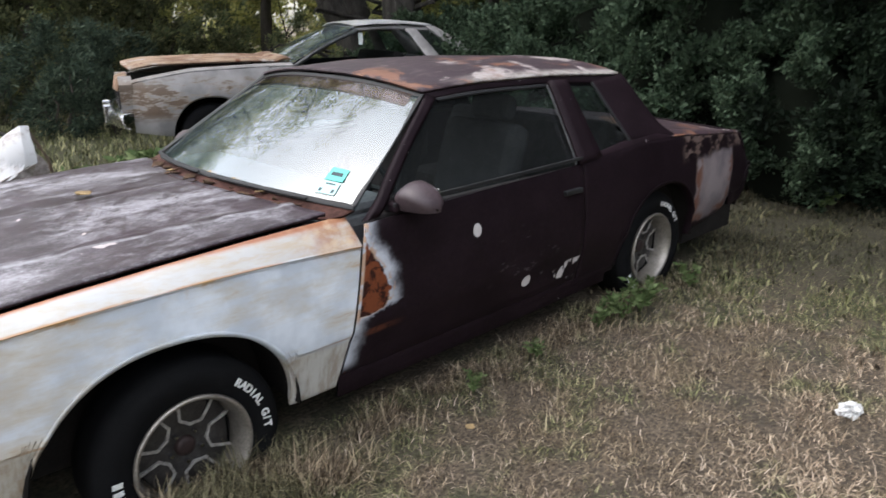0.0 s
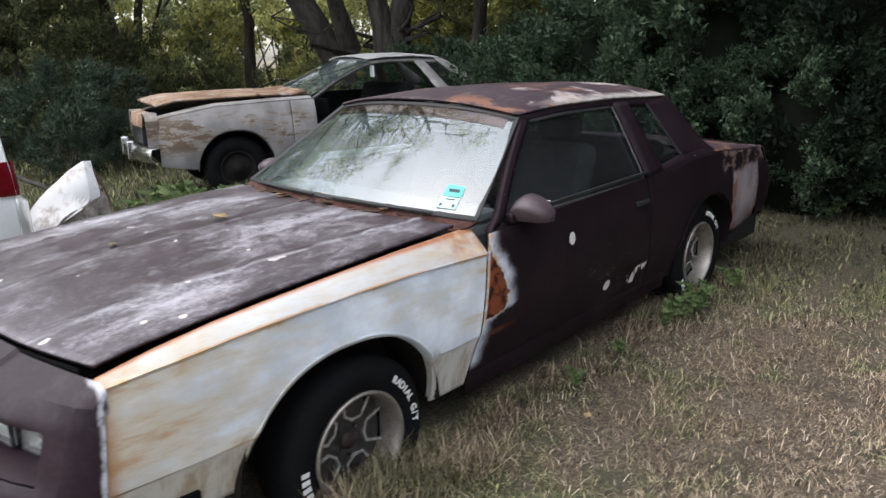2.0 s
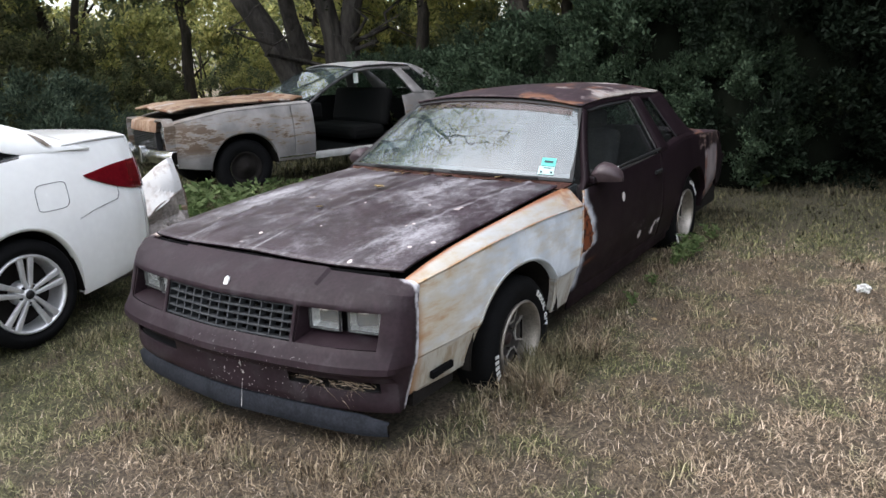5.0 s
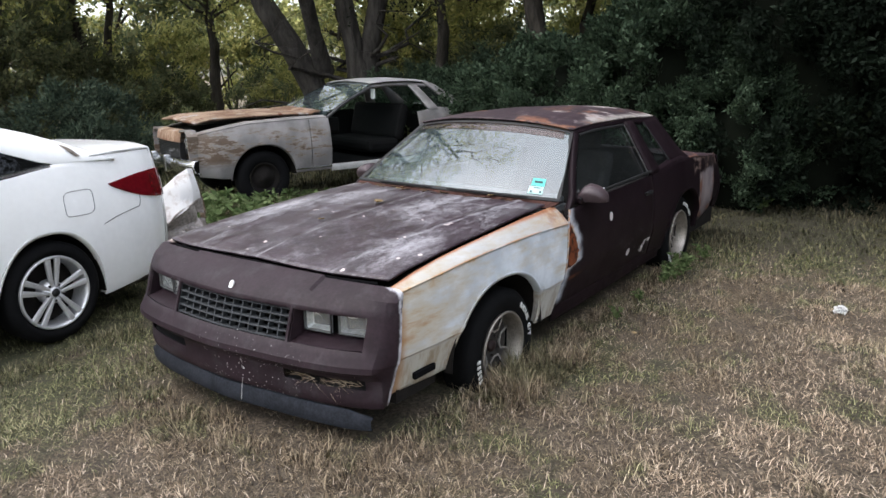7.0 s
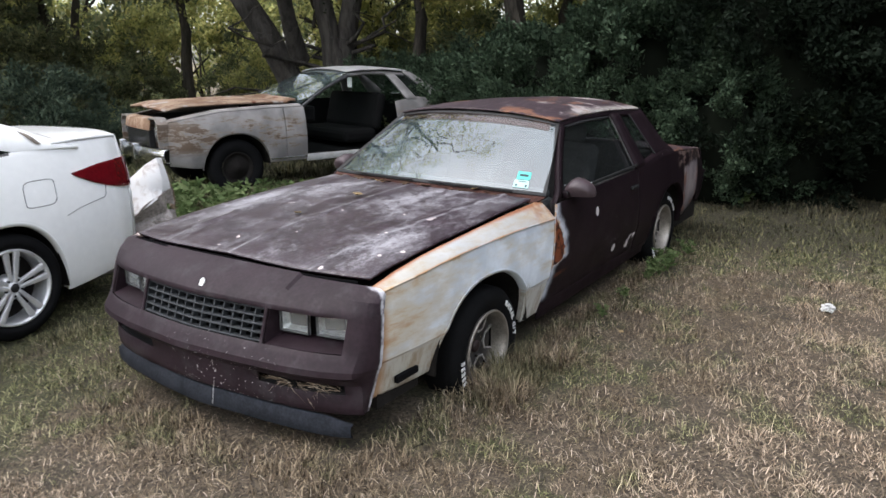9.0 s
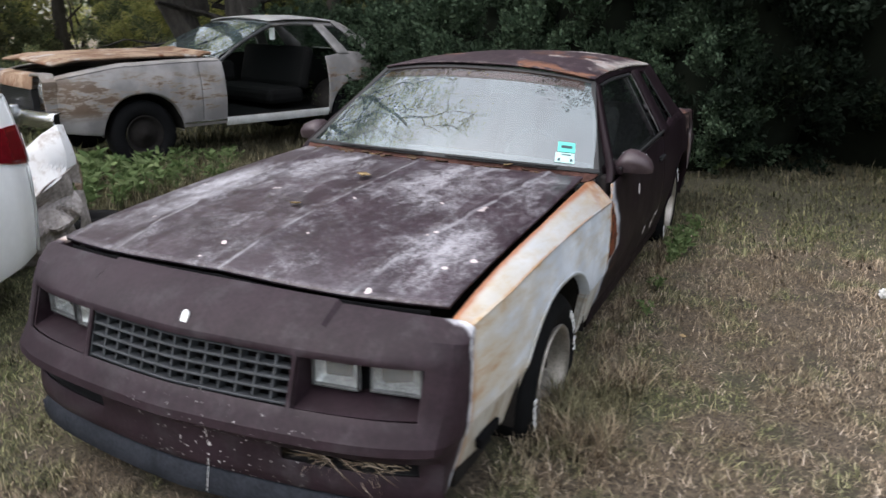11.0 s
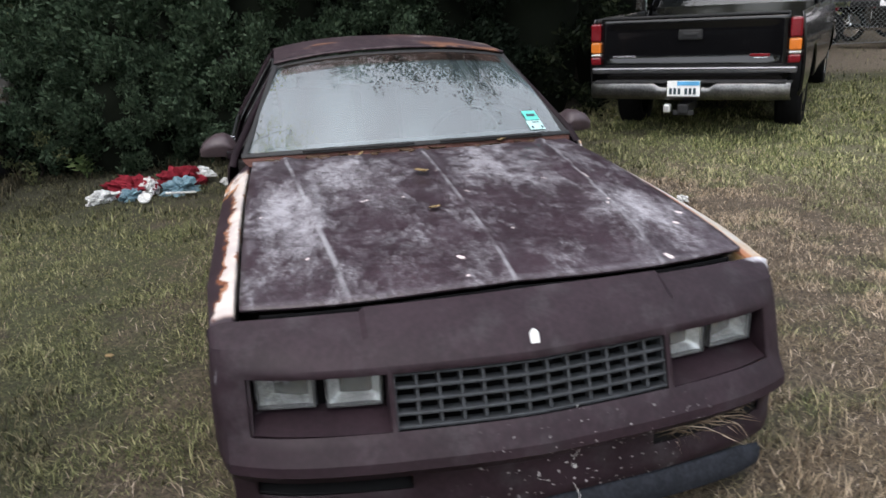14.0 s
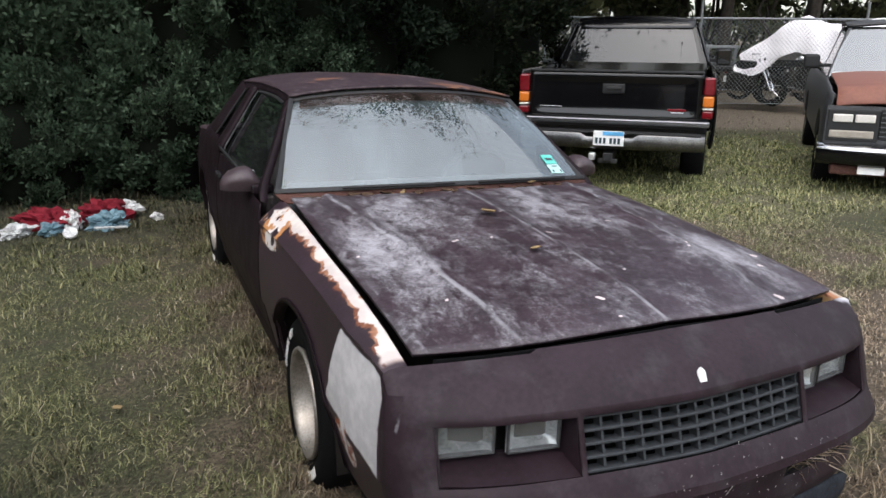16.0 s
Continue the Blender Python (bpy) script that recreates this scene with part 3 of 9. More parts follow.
def belt(x):
    return lerp_table(x, [0.7, 1.4, 2.05, 2.3, 2.6, 3.0, 3.9], [0.808, 0.832, 0.845, 0.862, 0.882, 0.872, 0.79])


def arch(x, cx, half, base, top):
    u = np.clip(np.abs(x - cx) / half, 0, 1)
    return base + (top - base) * np.sqrt(np.clip(1 - u ** 2.3, 0, 1))


def side_panel(name, xs, low, high, material, side, rows=14, slant=None, cap=None, label=""):
    """A body-side panel between two curves; side is -1 for the driver's side. cap adds rows that turn in over the top."""
    P = []
    for u in np.linspace(0, 1, rows):
        row = []
        for x in xs:
            z = low(x) + (high(x) - low(x)) * u
            xx = x + (slant(x, z) if slant else 0)
            row.append((xx, side * side_half(x, z), z))
        P.append(row)
    if cap:
        for k in cap(1):
            P.append([k(x, side, (slant(x, high(x)) if slant else 0)) for x in xs])
    return sheet(name, P, material, car, label, 0.01, flip=side > 0)


def lip(name, cx, half, base, top, side, xs_off=0.0, material=M_BROWN, w=0.035):
    """A rolled wheel-opening lip that turns in under the panel."""
    xs = cx + half * np.sin(np.linspace(-math.pi / 2, math.pi / 2, 41))
    a, b, c = [], [], []
    for x in xs:
        z = float(arch(x, cx, half, base, top))
        y = side_half(x, z)
        a.append((x, side * (y + 0.002), z + 0.012))
        b.append((x, side * (y + 0.004), z))
        c.append((x, side * (y - w), z - 0.004))
    return sheet(name, [a, b, c], material, car, "", 0.006, flip=side > 0)


F_ARCH, R_ARCH = (-0.045, 0.447, 0.20, 0.585), (2.84, 0.42, 0.24, 0.632)


def columns(x0, x1, arches, step=0.03):
    xs = list(np.arange(x0, x1, step)) + [x1]
    for c, h, _, _ in arches:
        xs = [x for x in xs if not (c - h - 0.012 < x < c + h + 0.012)]
        xs += list(c + h * np.sin(np.linspace(-math.pi / 2, math.pi / 2, 37))) + [c - h - 0.004, c + h + 0.004]
    return sorted(x for x in xs if x0 <= x <= x1)


def rocker(x):
    return lerp_table(x, [-0.95, 0.5, 2.4, 3.2, 3.9], [0.235, 0.185, 0.215, 0.27, 0.31])


def low_front(x):
    return float(max(rocker(x), arch(x, *F_ARCH))) if abs(x - F_ARCH[0]) < F_ARCH[1] + 1e-6 else float(rocker(x))


def low_rear(x):
    return float(max(rocker(x), arch(x, *R_ARCH))) if abs(x - R_ARCH[0]) < R_ARCH[1] + 1e-6 else float(rocker(x))


def fender_high(x):
    return float(fender_line(x))


def fender_cap(_):
    """From the sharp line a flat facet leans in to the hood gap and rolls over its edge."""
    def ring(k, drop):
        def f(x, side, s):
            zt, zh, yo, yi = fender_top(x), fender_high(x), side_half(x, fender_high(x)), hood_edge(x) + 0.010
            return (x + s, side * (yo + (yi - yo) * k), zh + (zt - zh) * k + 0.006 * math.sin(k * math.pi) - drop)
        return f
    gutter = lambda x, side, s: (x + s, side * (hood_edge(x) + 0.006), fender_top(x) - 0.06)
    return [ring(0.03, 0), ring(0.3, 0), ring(0.6, 0), ring(0.85, 0), ring(0.95, 0.002), ring(1.0, 0.010), gutter]


def fender_slant(x, z):
    back = np.clip((x - 0.3) / 0.36, 0, 1)
    front = np.clip((-0.5 - x) / 0.4, 0, 1)
    return back * (z - 0.55) * 0.21 + front * (z - 0.45) * 0.12


for side, paint, words in ((-1, M_FENDER, "pale primer fender streaked with orange rust"), (1, M_FENDER2, "brown fender with grey filler patch and flaking paint")):
    xs = columns(-0.873, 0.662, [F_ARCH])
    wing = side_panel("fender", xs, low_front, fender_high, paint, side, 40, fender_slant, fender_cap, words)
    wing.data.set_sharp_from_angle(angle=radians(24))
    lip("arch_lip", *F_ARCH, side, material=paint if side < 0 else M_BROWN)
    lip("arch_lip", *R_ARCH, side, material=M_BROWN)
    # door
    xd = np.linspace(0.674, 2.068, 40)
    dslant = lambda x, z: float(np.clip((0.95 - x) / 0.28, 0, 1)) * (z - 0.55) * 0.21
    door = side_panel("door", xd, lambda x: float(rocker(x)) + 0.045, lambda x: float(belt(x)), M_DOOR if side < 0 else M_BROWN, side, 14, dslant, None, "brown door with a rust hole and pale scrapes" if side < 0 else "")
    # sill under the door
    side_panel("rocker_panel", np.linspace(0.60, 2.36, 20), lambda x: float(rocker(x)) - 0.05, lambda x: float(rocker(x)) + 0.04, M_BROWN, side, 4)
    xq = columns(2.078, 3.90, [R_ARCH])
    qslant = lambda x, z: 0.20 * max(0.0, (x - 3.45) / 0.45) ** 1.5 * (1 - abs(z - 0.52) / 0.30)
    side_panel("quarter_panel", xq, low_rear, lambda x: float(belt(x)), M_QUARTER if side < 0 else M_BROWN, side, 16, qslant, None, "brown rear quarter panel with pale rusty patch" if side < 0 else "")
    # door handle
    bm = bmesh.new()
    y = side * (side_half(1.97, 0.73) + 0.008)
    box(bm, 1.90, 2.03, y - 0.012, y + 0.012, 0.717, 0.742, 0.006)
    part("handle", bm, M_BLACK, door, "black pull handle")
    box_part("belt_strip", (0.86, 2.06, -0.006, 0.006, -0.008, 0.008), M_BLACK, door, "", 0.003,
             Matrix.Translation((0, side * (side_half(1.4, 0.83) + 0.001), 0.838)) @ Matrix.Rotation(-0.018, 4, "Y"))


def cabin_half(z):
    return lerp_table(z, [0.80, 0.86, 1.18, 1.225], [0.858, 0.842, 0.637, 0.60])


def cab(x, z, side, push=0.0):
    return (x, side * (float(cabin_half(z)) + push), z)


def cab_strip(name, e1, e2, side, material, n=14, thick=0.03, push=0.0, label=""):
    """A pillar or rail between two edges in the cabin's side plane."""
    a = [cab(x, z, side, push) for x, z in spline(e1, n)]
    b = [cab(x, z, side, push) for x, z in spline(e2, n)]
    return sheet(name, between(a, b, 4), material, car, label, thick, flip=side < 0)


for side in (-1, 1):
    cab_strip("windshield_pillar", [(0.735, 0.815), (0.99, 1.02), (1.262, 1.215)], [(0.80, 0.822), (1.055, 1.02), (1.315, 1.198)], side, M_BROWN)
    cab_strip("roof_rail", [(1.255, 1.222), (1.6, 1.238), (2.1, 1.237), (2.70, 1.212)], [(1.30, 1.195), (1.6, 1.208), (2.1, 1.206), (2.60, 1.180)], side, M_BROWN)
    cab_strip("door_pillar", [(2.068, 1.207), (2.055, 1.05), (2.035, 0.84)], [(2.200, 1.204), (2.205, 1.05), (2.215, 0.85)], side, M_BROWN)
    cab_strip("window_seal", [(2.060, 1.200), (2.046, 1.05), (2.026, 0.846)], [(2.066, 1.200), (2.053, 1.05), (2.033, 0.846)], side, M_SEALWORN, 8, 0.006, 0.003, "black window seal with a worn pale edge")
    cab_strip("window_seal", [(1.31, 1.198), (1.6, 1.210), (2.06, 1.208)], [(1.325, 1.186), (1.6, 1.197), (2.06, 1.195)], side, M_BLACK, 8, 0.01, 0.004)
    cab_strip("rear_pillar", [(2.43, 1.19), (2.478, 1.05), (2.53, 0.90)], [(2.70, 1.212), (2.79, 1.06), (2.86, 0.95), (2.985, 0.872)], side, M_BROWN, 14, 0.012)
    # the shoulder below the rear side glass runs into the quarter panel
    xs = np.linspace(2.085, 2.99, 22)
    upper = [cab(x, float(np.interp(x, [2.085, 2.19, 2.54, 2.80, 2.99], [0.850, 0.874, 0.908, 0.925, 0.880])), side) for x in xs]
    lower = [(x, side * (float(side_half(x, belt(x))) + 0.001), float(belt(x)) - 0.004) for x in xs]
    sheet("quarter_shoulder", between(upper, lower, 6, (0, side * 0.004, 0.004)), M_BROWN, car, "", 0.01, flip=side < 0)
    cab_strip("side_window", [(0.83, 0.832), (1.06, 1.02), (1.305, 1.20)], [(2.035, 0.84), (2.053, 1.02), (2.066, 1.205)], side, M_GLASS, 10, 0, -0.012)
    cab_strip("quarter_window", [(2.215, 0.86), (2.205, 1.05), (2.200, 1.205)], [(2.535, 0.895), (2.48, 1.05), (2.43, 1.19)], side, M_GLASS, 8, 0, -0.012)
    cab_strip("window_seal", [(2.418, 1.19), (2.467, 1.05), (2.52, 0.895)], [(2.434, 1.19), (2.484, 1.05), (2.538, 0.895)], side, M_BLACK, 8, 0.01, 0.004)

# roof
P = []
for u in np.linspace(0, 1, 24):
    row = []
    for v in np.linspace(-1, 1, 25):
        x = 1.245 + u * 1.455 - 0.055 * (1 - v * v) * (1 - u) + 0.05 * (1 - v * v) * u
        ze = float(lerp_table(x, [1.2, 1.6, 2.1, 2.72], [1.215, 1.238, 1.237, 1.212]))
        half = float(cabin_half(ze)) + 0.003
        row.append((x, v * half, ze + 0.058 * (1 - abs(v) ** 2.4)))
    P.append(row)
sheet("roof", P, M_ROOF, car, "brown roof with bare pale and rusty patches", 0.015)
# windshield: a curved pane between the cowl and the roof
base = [(0.730 - 0.165 * (1 - v * v), 0.792 * v, 0.840 + 0.030 * (1 - v * v)) for v in np.linspace(-1, 1, 25)]
head = [(1.262 - 0.058 * (1 - v * v), 0.610 * v, 1.208 + 0.05 * (1 - abs(v) ** 2.4)) for v in np.linspace(-1, 1, 25)]
pane = between(base, head, 14, (-0.008, 0, 0.012))
sheet("windshield", pane, M_WINDSHIELD, car, "dusty windshield with stickers", 0)
band = np.array([pane[11], pane[12], pane[13]])[:, 1:-1] + np.array((-0.004, 0, 0.005))
band[0] = band[0] * 0.75 + band[1] * 0.25
sheet("shade_band", band, M_SHADEBAND, car, "faded brown shade band along the windshield's top", 0)
for c, wdt in ((base, 0.018), (head, 0.02)):
    up = np.array(c) + np.array((-0.010, 0, 0.008))
    dn = np.array(c) + np.array((wdt * 0.75, 0, wdt * 0.8)) * (1 if c is base else -1.0)
    sheet("windshield_seal", [up, dn + np.array((-0.01, 0, 0.01))], M_BLACK, car, "", 0.006)
for s in (-1, 1):
    a = np.array([base[0 if s < 0 else -1], head[0 if s < 0 else -1]])
    P = between(np.array([a[0] + (a[1] - a[0]) * u for u in np.linspace(0, 1, 8)]) + np.array((-0.012, 0.004 * s, 0.01)),
                np.array([a[0] + (a[1] - a[0]) * u for u in np.linspace(0, 1, 8)]) + np.array((-0.004, -0.022 * s, 0.012)), 2)
    sheet("windshield_seal", P, M_BLACK, car, "", 0.006)
# cowl between hood and windshield
cowl_a = [(0.60 - 0.13 * (1 - v * v), 0.748 * v, 0.824 + 0.034 * (1 - v * v)) for v in np.linspace(-1, 1, 25)]
sheet("cowl", between(cowl_a, base, 4, (0, 0, -0.012)), M_COWL, car, "rusty cowl panel", 0.01)
# rear window, trunk lid, tail
rw_top = [(2.69 + 0.05 * (1 - v * v), 0.592 * v, 1.210 + 0.055 * (1 - abs(v) ** 2.4)) for v in np.linspace(-1, 1, 15)]
rw_bot = [(2.93 + 0.06 * (1 - v * v), 0.70 * v, 0.885 + 0.01 * (1 - v * v)) for v in np.linspace(-1, 1, 15)]
sheet("rear_window", between(rw_top, rw_bot, 8, (0.012, 0, 0.01)), M_GLASS, car, "", 0)
for s in (-1, 1):
    edge = [cab(x, z, s) for x, z in spline([(2.70, 1.212), (2.79, 1.06), (2.86, 0.95), (2.985, 0.872)], 14)]
    glass_edge = [(p[0] + 0.006, p[1], p[2] + 0.004) for p in np.linspace(rw_top[0 if s < 0 else -1], rw_bot[0 if s < 0 else -1], 14)]
    sheet("sail_panel", between(edge, glass_edge, 6, (0.018, s * 0.012, 0.006)), M_BROWN, car, "", 0.01, flip=s < 0)
deck_b = [(3.86 + 0.06 * (1 - v * v), 0.76 * v, 0.785 + 0.02 * (1 - v * v)) for v in np.linspace(-1, 1, 15)]
sheet("trunk_lid", between(rw_bot, deck_b, 10, (0, 0, 0.015)), M_TRUNK, car, "", 0.012)
for s in (-1, 1):
    inner = [(p[0], p[1] * 1.0, p[2]) for p in between(rw_bot, deck_b, 10, (0, 0, 0.015))[:, 0 if s < 0 else -1]]
    outer = [(x, s * float(side_half(x, belt(x))), float(belt(x))) for x in np.linspace(2.93, 3.92, 10)]
    sheet("quarter_top", between(inner, outer, 4, (0, 0, 0.012)), M_TRUNK, car, "", 0.01, flip=s > 0)
tail_up = [(3.895 + 0.09 * (1 - v * v), 0.80 * v, 0.785 + 0.02 * (1 - v * v)) for v in np.linspace(-1, 1, 15)]
tail_lo = [(4.06 + 0.07 * (1 - v * v), 0.80 * v, 0.56) for v in np.linspace(-1, 1, 15)]
sheet("tail_panel", between(tail_up, tail_lo, 5), M_BROWN, car, "", 0.02)
bump_lo = [(3.95 + 0.08 * (1 - v * v), 0.80 * v, 0.30) for v in np.linspace(-1, 1, 15)]
bump_rows = [tail_lo] + [[(x + dx, y * 1.02, z) for x, y, z in tail_lo] for dx, z in ((0.03, 0.54), (0.04, 0.46), (0.0, 0.36))] + [bump_lo]
sheet("rear_bumper", bump_rows, M_BROWN, car, "", 0.02)
for s in (-1, 1):
    sheet("rear_bumper_end", [[(x, s * (float(side_half(x, 0.45)) + 0.008), z) for x in (3.80, 3.88, 3.95, x1)] for z, x1 in ((0.33, 3.99), (0.40, 4.06), (0.50, 4.10), (0.56, 4.08))], M_BROWN, car, "", 0.02, flip=s > 0)

# hood: centre ridge and two creases that draw together towards the front
P = []
for u in np.linspace(0, 1, 46):
    row = []
    for v in np.linspace(-1, 1, 61):
        front = -0.833 - 0.088 * (1 - abs(v) ** 2.2)
        rear = 0.635 - 0.13 * (1 - v * v)
        x = front + (rear - front) * u
        half = float(hood_edge(x)) - 0.006
        y = v * half
        ze = float(fender_top(x)) - 0.001 + 0.008 * max(0.0, 1 - u * 4) * (1 + 0.5 * math.sin(5 * v + 1))
        crease = 0.46 + 0.14 * u
        a = abs(y)
        crown = 0.030 - 0.004 * u
        z = ze + crown * (1 - (a / half) ** 2)
        z += 0.014 * np.clip(1 - abs(a - crease) / 0.055, 0, 1) * (1 if a < crease else 0.35) * np.clip(u * 6, 0, 1)
        z += 0.009 * np.clip(1 - a / 0.05, 0, 1) ** 1.5 * np.clip(0.3 + u * 6, 0, 1)
        row.append((x, y, z))
    P.append(row)
# added black strip paints the shade in the hood's front gap
lip = P[0][2:-2]
sheet("hood_gap", [[(x - 0.004, y, z - 0.007) for x, y, z in lip], [(x - 0.005, y, z - 0.021) for x, y, z in lip]], M_PITCHY, car, "black strip drawing the shade under the hood's front edge", 0.004, flip=True)
sheet("hood", P, M_HOOD, car, "brown hood with chalky white weathering and three creases", 0.014)

# nose: bumper cover with openings for the grille, the lamps and two lower slots
COLS = sorted(set([round(s * v, 4) for s in (-1, 1) for v in (0, 0.07, 0.14, 0.21, 0.28, 0.345, 0.378, 0.392, 0.425, 0.44, 0.50, 0.56, 0.62, 0.68, 0.745, 0.775, 0.80)]))


def nose_plan(y, reach):
    """How far forward the nose lies: a shallow arrow in plan."""
    a = abs(y) / 0.80
    return 0.03 - reach + 0.115 * a ** 1.5 + 0.055 * a ** 7


ROWS_N = [  # forward reach at the centre, height
    (0.957, 0.648), (0.967, 0.715), (1.06, 0.674), (1.112, 0.641), (1.129, 0.625), (1.136, 0.608), (1.170, 0.498), (1.181, 0.464), (1.200, 0.436),
    (1.222, 0.405), (1.226, 0.388), (1.196, 0.370), (1.168, 0.335), (1.160, 0.282), (1.165, 0.235), (1.160, 0.20)]
P = []
for k, (reach, z) in enumerate(ROWS_N):
    row = []
    top_fall = (0.010, 0.011, 0.012, 0.012)[k] if k < 4 else 0.008
    for y in COLS:
        a = abs(y) / 0.80
        bl = (0, 0, 0.45, 0.85)[k] if k < 4 else 1.0
        x = (0.03 - reach + 0.088 * a ** 2.2) * (1 - bl) + nose_plan(y, reach) * bl
        # the hood's outer creases run on over the top of the nose
        step = (0, 0.011, 0.008, 0.002)[k] * (abs(y) < 0.43) if k < 4 else 0.0
        row.append([x, y, z - top_fall * a ** 2 + step])
    # wrap round to the fender on both sides
    for s in (-1, 1):
        x_end, zz = row[0 if s < 0 else -1][0], row[0 if s < 0 else -1][2]
        side = [(x_end + (-0.878 - x_end + (zz - 0.45) * 0.12) * q, s * (0.80 + (float(side_half(-0.9, zz)) - 0.80) * math.sin(q * math.pi / 2) ** 0.8), zz - 0.006 * q) for q in (0.12, 0.3, 0.6, 1.0)]
        row = [list(p) for p in side[::-1]] + row if s < 0 else row + [list(p) for p in side]
    P.append(row)
ALL_Y = [r[1] for r in P[6]]


def nose_hole(i, j):
    y = abs((ALL_Y[j] + ALL_Y[j + 1]) / 2)
    if i in (5, 6):
        return y < 0.378 or 0.392 < y < 0.745
    return i in (12,) and 0.345 < y < 0.745


nose = sheet("bumper_cover", P, M_NOSE, car, "brown moulded bumper cover with paint chips", 0.012, nose_hole, flip=True)
nose.data.set_sharp_from_angle(angle=radians(16))
# recess behind the lamps: shallow at the brow, with a broad shelf sloping out to the bumper
LAMP_Y = (0.392, 0.425, 0.44, 0.50, 0.56, 0.62, 0.68, 0.745)


def lamp_wall(y):
    """Where the lamps' faces stand, in plan."""
    return nose_plan(y, 1.15) + 0.066


for s in (-1, 1):
    rim_t = [(nose_plan(y, 1.136), s * y, 0.608) for y in LAMP_Y]
    rim_b = [(nose_plan(y, 1.181), s * y, 0.464) for y in LAMP_Y]
    back_t = [(lamp_wall(y) + 0.03, s * y, 0.606) for y in LAMP_Y]
    back_b = [(lamp_wall(y) + 0.03, s * y, 0.488) for y in LAMP_Y]
    sheet("lamp_recess", [rim_t, back_t], M_NOSE, car, "", 0.006, smooth=False, flip=s < 0)
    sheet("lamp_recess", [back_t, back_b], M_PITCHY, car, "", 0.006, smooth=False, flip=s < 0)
    sheet("lamp_shelf", [back_b, rim_b], M_NOSE, car, "", 0.006, smooth=False, flip=s < 0)
    for y in (0.392, 0.745):
        x0, x1, xb = nose_plan(y, 1.136), nose_plan(y, 1.181), lamp_wall(y) + 0.03
        sheet("lamp_cheek", [[(x0, s * y, 0.608), (xb, s * y, 0.606)], [(nose_plan(y, 1.170), s * y, 0.498), (xb, s * y, 0.492)], [(x1, s * y, 0.464), (xb, s * y, 0.488)]], M_NOSE, car, "", 0.006, smooth=False)
    for y0, y1, shine in ((0.402, 0.548, M_REFLECTOR), (0.574, 0.728, M_REFLECTOR_DULL)):
        lamp = attach("headlamp", None, car, "rectangular clear glass headlamp")
        xm = lamp_wall((y0 + y1) / 2)
        sl = 0.115 * 1.5 * ((y0 + y1) / 2 / 0.8) ** 0.5 / 0.8 + 0.06 * ((y0 + y1) / 1.5) ** 6
        m = Matrix.Translation((xm, s * (y0 + y1) / 2, 0.549)) @ Matrix.Rotation(s * sl * 0.9, 4, "Z").inverted()
        w, h = (y1 - y0) / 2, 0.050
        dish = [[m @ Vector((0.045 - 0.045 * max(abs(a), abs(b)) ** 2.2, a * w, b * h)) for a in np.linspace(-1, 1, 13)] for b in np.linspace(-1, 1, 9)]
        sheet("reflector", dish, shine, lamp, "", 0.004, flip=True)
        pane = [[m @ Vector((-0.008 - 0.008 * (1 - a * a) * (1 - b * b), a * w, b * h)) for a in np.linspace(-1, 1, 9)] for b in np.linspace(-1, 1, 7)]
        sheet("lens", pane, M_LENS, lamp, "", 0, flip=True)
        bm = bmesh.new()
        for q in ((-w, w, h - 0.004, h), (-w, w, -h, -h + 0.004), (-w, -w + 0.004, -h, h), (w - 0.004, w, -h, h)):
            box(bm, -0.012, 0.01, q[0], q[1], q[2], q[3], 0.0, m)
        part("lamp_bezel", bm, M_SEALWORN, lamp)
# grille: black recess, five level bars with thin posts set back between them
gy = np.linspace(-0.378, 0.378, 17)
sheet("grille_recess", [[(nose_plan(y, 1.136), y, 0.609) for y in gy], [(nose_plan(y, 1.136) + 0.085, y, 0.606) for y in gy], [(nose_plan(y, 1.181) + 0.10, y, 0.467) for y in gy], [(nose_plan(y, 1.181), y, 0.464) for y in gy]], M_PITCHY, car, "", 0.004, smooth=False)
for s in (-1, 1):
    y = s * 0.378
    sheet("grille_cheek", [[(nose_plan(y, 1.136), y, 0.608), (nose_plan(y, 1.136) + 0.085, y, 0.606)], [(nose_plan(y, 1.181), y, 0.464), (nose_plan(y, 1.181) + 0.10, y, 0.467)]], M_GRILLE, car, "", 0.004, smooth=False)
grille = attach("grille", None, car, "grey egg-crate grille with four rows of openings")
for k in range(5):
    u = k / 4
    reach, z = 1.138 + 0.041 * u, 0.601 - 0.131 * u
    rows = [[(nose_plan(y, reach) + dx, y, z + dz) for y in gy] for dx, dz in ((0.003, 0.0042), (0.0, 0.0025), (0.0, -0.0025), (0.003, -0.0042), (0.034, -0.001), (0.034, 0.001), (0.003, 0.0042))]
    sheet("grille_bar", rows, M_GRILLE, grille, "", 0, smooth=False, flip=True)
for y in np.linspace(-0.378, 0.378, 14):
    bm = bmesh.new()
    x0, x1 = nose_plan(y, 1.136), nose_plan(y, 1.180)
    m = Matrix.Translation(((x0 + x1) / 2 + 0.022, y, 0.535)) @ Matrix.Rotation(math.atan2(x0 - x1, 0.135), 4, "Y")
    box(bm, -0.016, 0.016, -0.0036, 0.0036, -0.067, 0.067, 0, m)
    part("grille_post", bm, M_GRILLE, grille)
